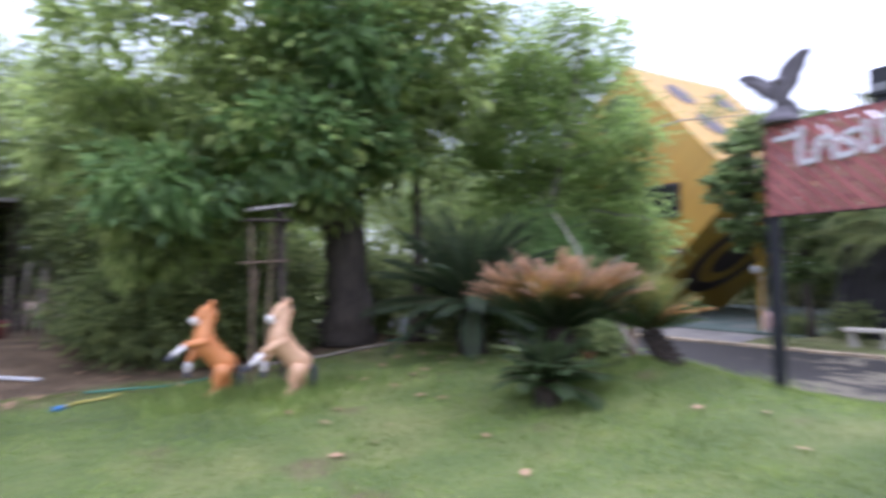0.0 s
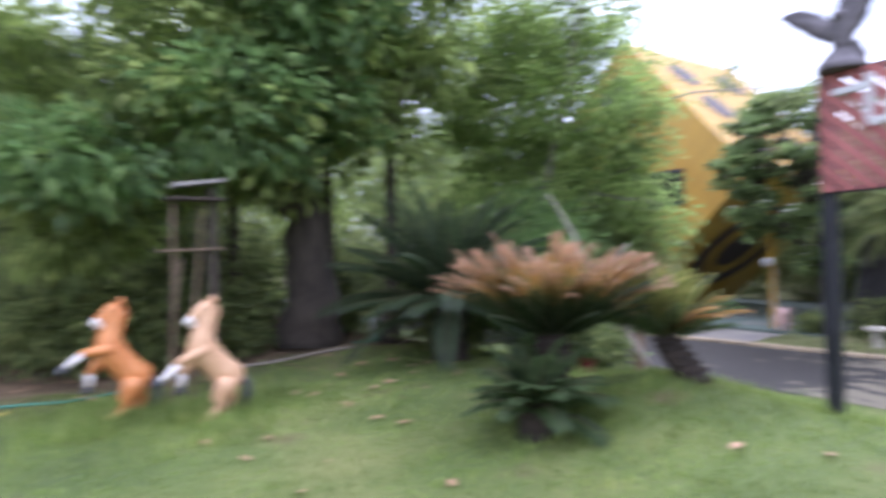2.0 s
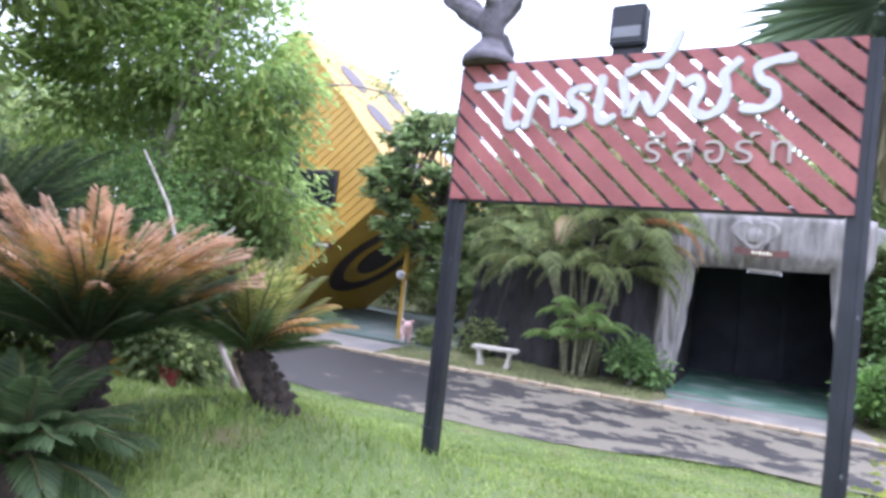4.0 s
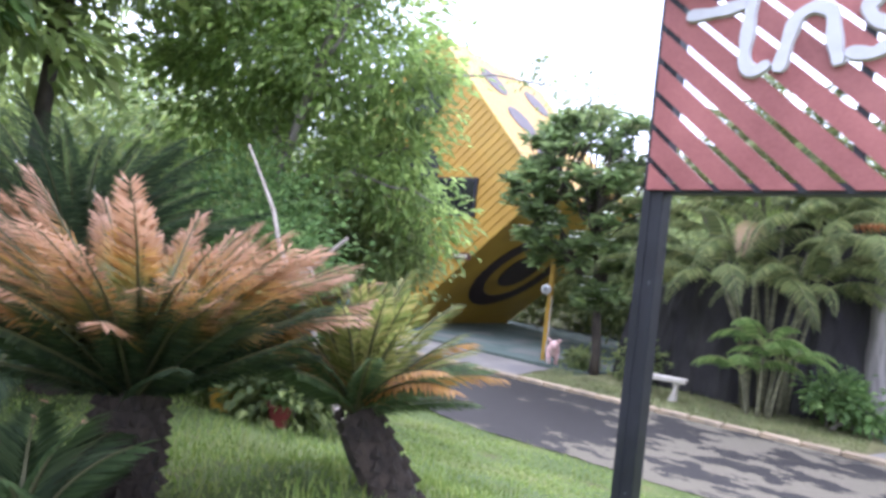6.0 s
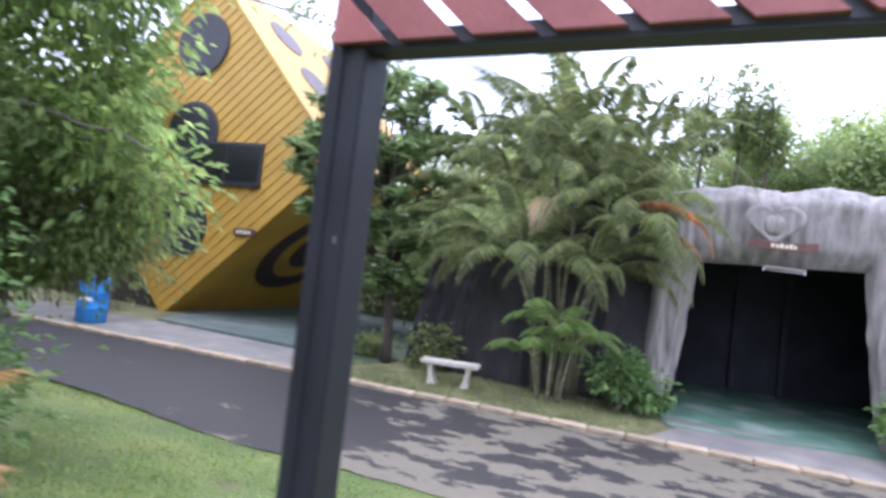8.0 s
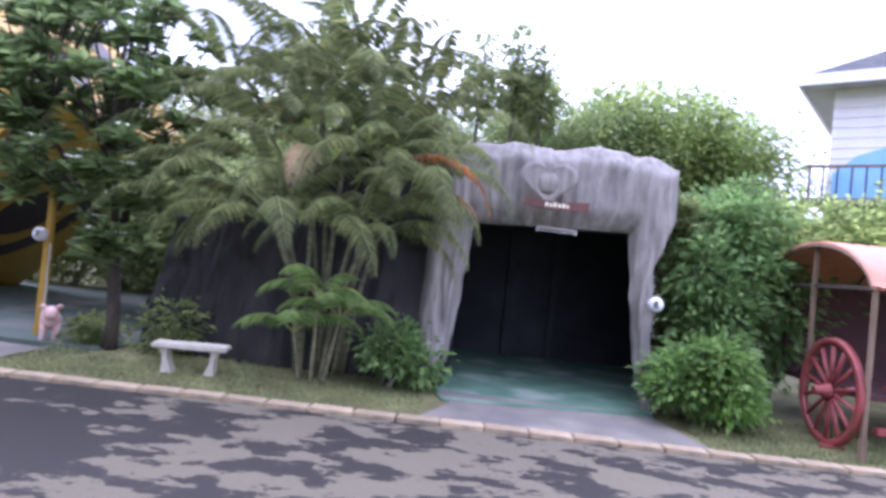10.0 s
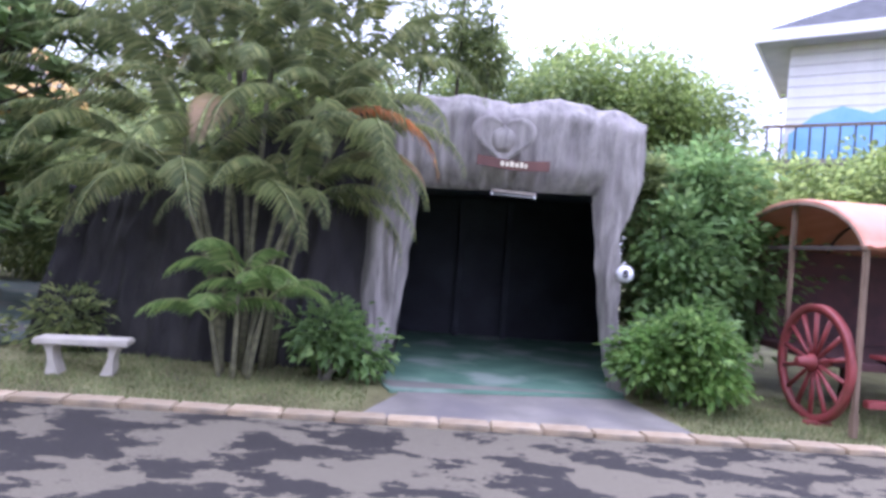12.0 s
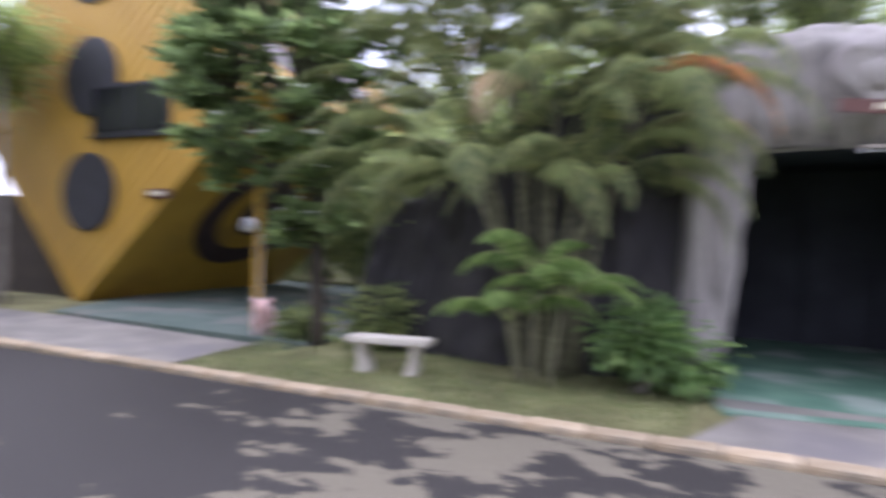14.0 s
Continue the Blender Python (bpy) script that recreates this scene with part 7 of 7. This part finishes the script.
# ---------------------------------------------------------------- house beyond
def house():
    t = thing("house", "white boarded house with a grey hip roof and blue mural", "house", m=pose(5.6, 24.9, 0.1, 0, 0, -36))
    part("wall", box(0.75, 0.75, 0.0, 9.0, 4.7, 7.7, 0.02), M_HOUSE, t)
    front, side = bpy.data.meshes.new("siding_board"), bpy.data.meshes.new("siding_board")
    for me, bm in ((front, box(0.7, 0.69, -0.13, 9.0, 0.74, 0.12)), (side, box(0.69, 0.7, -0.13, 0.74, 4.7, 0.12))):
        bm.to_mesh(me)
        bm.free()
        me.materials.append(M_HOUSE)
    for k in range(12):
        part("siding_board", front, None, t, m=pose(0, 0, 4.5 + 0.265 * k))
        part("siding_board", side, None, t, m=pose(0, 0, 4.5 + 0.265 * k))
    pts = [(0.8, 4.3), (0.8, 5.3), (1.3, 5.75), (1.9, 5.95), (2.5, 5.75), (3.2, 6.0), (3.9, 6.2), (4.7, 6.3), (5.6, 6.0), (6.6, 6.2), (8.0, 6.0), (8.8, 6.1), (8.8, 4.3)]
    part("mural", prism(pts, 0.655, 0.68), M_MURAL, t, "blue painted mountain mural")
    bm = prism([(0.8, 4.3), (0.8, 5.35), (2.2, 5.8), (3.0, 5.5), (3.8, 5.9), (4.6, 5.6), (4.6, 4.3)], 0.0, 0.025)
    part("mural", bm, M_MURAL, t, "blue painted mountain mural", m=pose(0.68, 0, 0, 0, 0, 90))
    bm = bmesh.new()
    e = [bm.verts.new(p) for p in ((0, 0, 7.72), (10.2, 0, 7.72), (10.2, 5.9, 7.72), (0, 5.9, 7.72))]
    r = [bm.verts.new(p) for p in ((3.2, 2.95, 9.6), (7.0, 2.95, 9.6))]
    for q in ((e[0], e[1], r[1], r[0]), (e[1], e[2], r[1]), (e[2], e[3], r[0], r[1]), (e[3], e[0], r[0])):
        bm.faces.new(q)
    part("roof", bm, M_ROOF, t)
    part("fascia", box(-0.05, -0.06, 7.46, 10.2, 0.02, 7.74, 0.01), M_WHITE, t)
    part("fascia", box(-0.06, 0.02, 7.46, 0.02, 5.9, 7.74, 0.01), M_WHITE, t)
    part("soffit", box(0.02, 0.02, 7.5, 10.2, 5.9, 7.56), M_SOFFIT, t)
    rail = part("balcony_rail", box(0.3, -0.2, 5.3, 8.8, -0.14, 5.37, 0.01), M_WOOD, t)
    for k in range(27):
        part("baluster", box(0.4 + 0.3 * k, -0.2, 4.55, 0.44 + 0.3 * k, -0.15, 5.3), M_WOOD_DARK, rail)
    part("balcony", box(0.25, -0.25, 4.4, 8.9, 0.65, 4.55, 0.01), M_CONCRETE, t)


house()


def boundary_wall():
    t = thing("dark_fence", "dark timber fence behind the blue drum", "fence", m=pose(-19.5, 20.6, 0.0))
    me = bpy.data.meshes.new("fence_board")
    bm = box(-0.11, -0.015, 0, 0.1, 0.015, 2.4, 0.004)
    bm.to_mesh(me)
    bm.free()
    me.materials.append(M_WOOD_DARK)
    for k in range(26):
        part("fence_board", me, None, t, m=pose(-2.6 + 0.22 * k, 0.0, 0.05 + rng.uniform(0, 0.05)))
    for k in range(4):
        part("fence_post", box(-2.6 + 1.8 * k, 0.02, -0.1, -2.5 + 1.8 * k, 0.12, 2.5, 0.01), M_WOOD_DARK, t)
    tree("slender_tree", "pale slender trunk rising behind the blue drum", -16.4, 18.85, [(0, 0, 0), (0.03, 0, 1.2), (0.0, 0.02, 2.6), (-0.2, 0.05, 5.2)], 0.09,
         [((0.0, 0.02, 3.6), (-1.0, 0.3, 5.0), 0.05)], [(-0.5, 0.1, 5.7, 1.0, 0.9, 0.7), (-1.3, 0.2, 5.0, 0.8, 0.8, 0.6)], 7000, 0.14, M_LEAF_TREE, bark=M_BARK_GREY, clump=0.3, z=road_z(18.6))


boundary_wall()


# ---------------------------------------------------------------- grass and litter
def blades(name, n, box_, height, mat, keep, label, wide=0.006):
    x = rng.uniform(box_[0], box_[2], n)
    y = rng.uniform(box_[1], box_[3], n)
    ok = np.array([rng.random() < keep(a, b) for a, b in zip(x, y)])
    x, y = x[ok], y[ok]
    z = np.array([ground_z(a, b) for a, b in zip(x, y)])
    k = len(x)
    a = rng.uniform(0, 2 * np.pi, k)
    h = height * rng.uniform(0.4, 1.25, k) * np.array([1 + 0.6 * noise.noise(Vector((p * 0.8, q * 0.8, 4))) for p, q in zip(x, y)])
    ln = h * rng.uniform(0.2, 0.9, k)
    w = wide * rng.uniform(0.7, 1.4, k)
    base = np.stack([x, y, z - 0.01], 1)
    side = np.stack([-np.sin(a) * w, np.cos(a) * w, 0 * a], 1)
    tip = base + np.stack([np.cos(a) * ln, np.sin(a) * ln, h], 1)
    mid = base + np.stack([np.cos(a) * ln * 0.35, np.sin(a) * ln * 0.35, h * 0.62], 1)
    V = np.stack([base - side, base + side, mid + side * 0.7, tip, mid - side * 0.7], 1).reshape(-1, 3)
    o = (np.arange(k) * 5)[:, None]
    F = np.concatenate([o + (0, 1, 2), o + (0, 2, 4), o + (4, 2, 3)])
    ob = new(name, mesh_of(name, V, F, mat))
    return tagged(ob, label, "grass", kind="stuff")


def lawn_keep(x, y):
    if y > edge_y(x) + 0.05 or (y < 9.6 and x < -9.3 - 0.8 * noise.noise(Vector((x, y, 3)))):
        return 0.0
    return (0.95 if y < 12.0 else 0.7) * (0.35 if noise.noise(Vector((x * 1.1, y * 1.1, 9))) > 0.35 else 1.0)


blades("lawn_grass", 225000, (-11.8, -3.0, 1.6, 13.6), 0.038, M_GRASS, lawn_keep, "short green mown grass of the lawn")
blades("tall_grass", 15000, (-8.6, 2.4, -6.0, 5.2), 0.15, M_GRASS, lambda x, y: math.exp(-(((x + 7.2) / 1.0) ** 2) - ((y - 3.7) / 1.1) ** 2) * (0.9 if noise.noise(Vector((x * 1.3, y * 1.3, 1))) > -0.1 else 0.2), "longer tufts of green grass round the horse statues", 0.0045)
blades("tall_grass", 42000, (-7.4, 3.6, -1.4, 10.4), 0.105, M_GRASS, lambda x, y: math.exp(-(((x + 4.3) / 1.2) ** 2) - ((y - 7.0) / 1.3) ** 2) * 0.9 if noise.noise(Vector((x * 1.1, y * 1.1, 2))) > -0.15 else 0.15, "longer green grass tufts on the mound", 0.0042)
blades("verge_grass", 60000, (-9.0, 16.56, 5.0, 18.6), 0.058, M_GRASS_DRY, lambda x, y: 0.0 if -2.9 < x < 0.9 else (0.8 if y < 17.9 else 0.4), "sparse olive and straw grass on the verge", 0.006)


def litter():
    me = mesh_of("fallen_leaf", [(-0.09, 0, 0), (-0.03, 0.04, 0.014), (0.05, 0.035, 0.02), (0.1, 0, 0.012), (0.05, -0.035, 0.022), (-0.03, -0.04, 0.012)], [(0, 1, 5), (1, 2, 4, 5), (2, 3, 4)], M_DEAD)
    spots = [(-4.34, 4.86), (-6.07, 4.19), (-9.0, 0.7), (-9.6, 0.1), (-6.5, 5.1), (-6.7, 5.5), (-7.3, 5.3), (-5.3, 4.4), (-3.4, 4.5), (-1.6, 7.0), (-1.2, 6.8), (-8.4, 0.4), (-4.8, 3.6), (-2.2, 6.2), (-6.9, 5.8), (-7.0, 5.0), (-6.2, 5.6), (-7.6, 5.6)]
    spots += [(rng.uniform(-9, -1), rng.uniform(2, 7.5)) for k in range(12)] + [(rng.uniform(-12, -8.5), rng.uniform(-1.5, 6)) for k in range(130)] + [(rng.uniform(-9, -5.6), rng.uniform(4.9, 7.6)) for k in range(40)]
    for x, y in spots:
        ob = new("fallen_leaf", me)
        ob.matrix_basis = pose(x, y, ground_z(x, y) + 0.02, rng.uniform(-15, 15), rng.uniform(-15, 15), rng.uniform(0, 360)) @ Matrix.Scale(rng.uniform(0.35, 0.85), 4)
        tagged(ob, "dry brown fallen leaf on the ground", "leaf", group="fallen leaves")


litter()
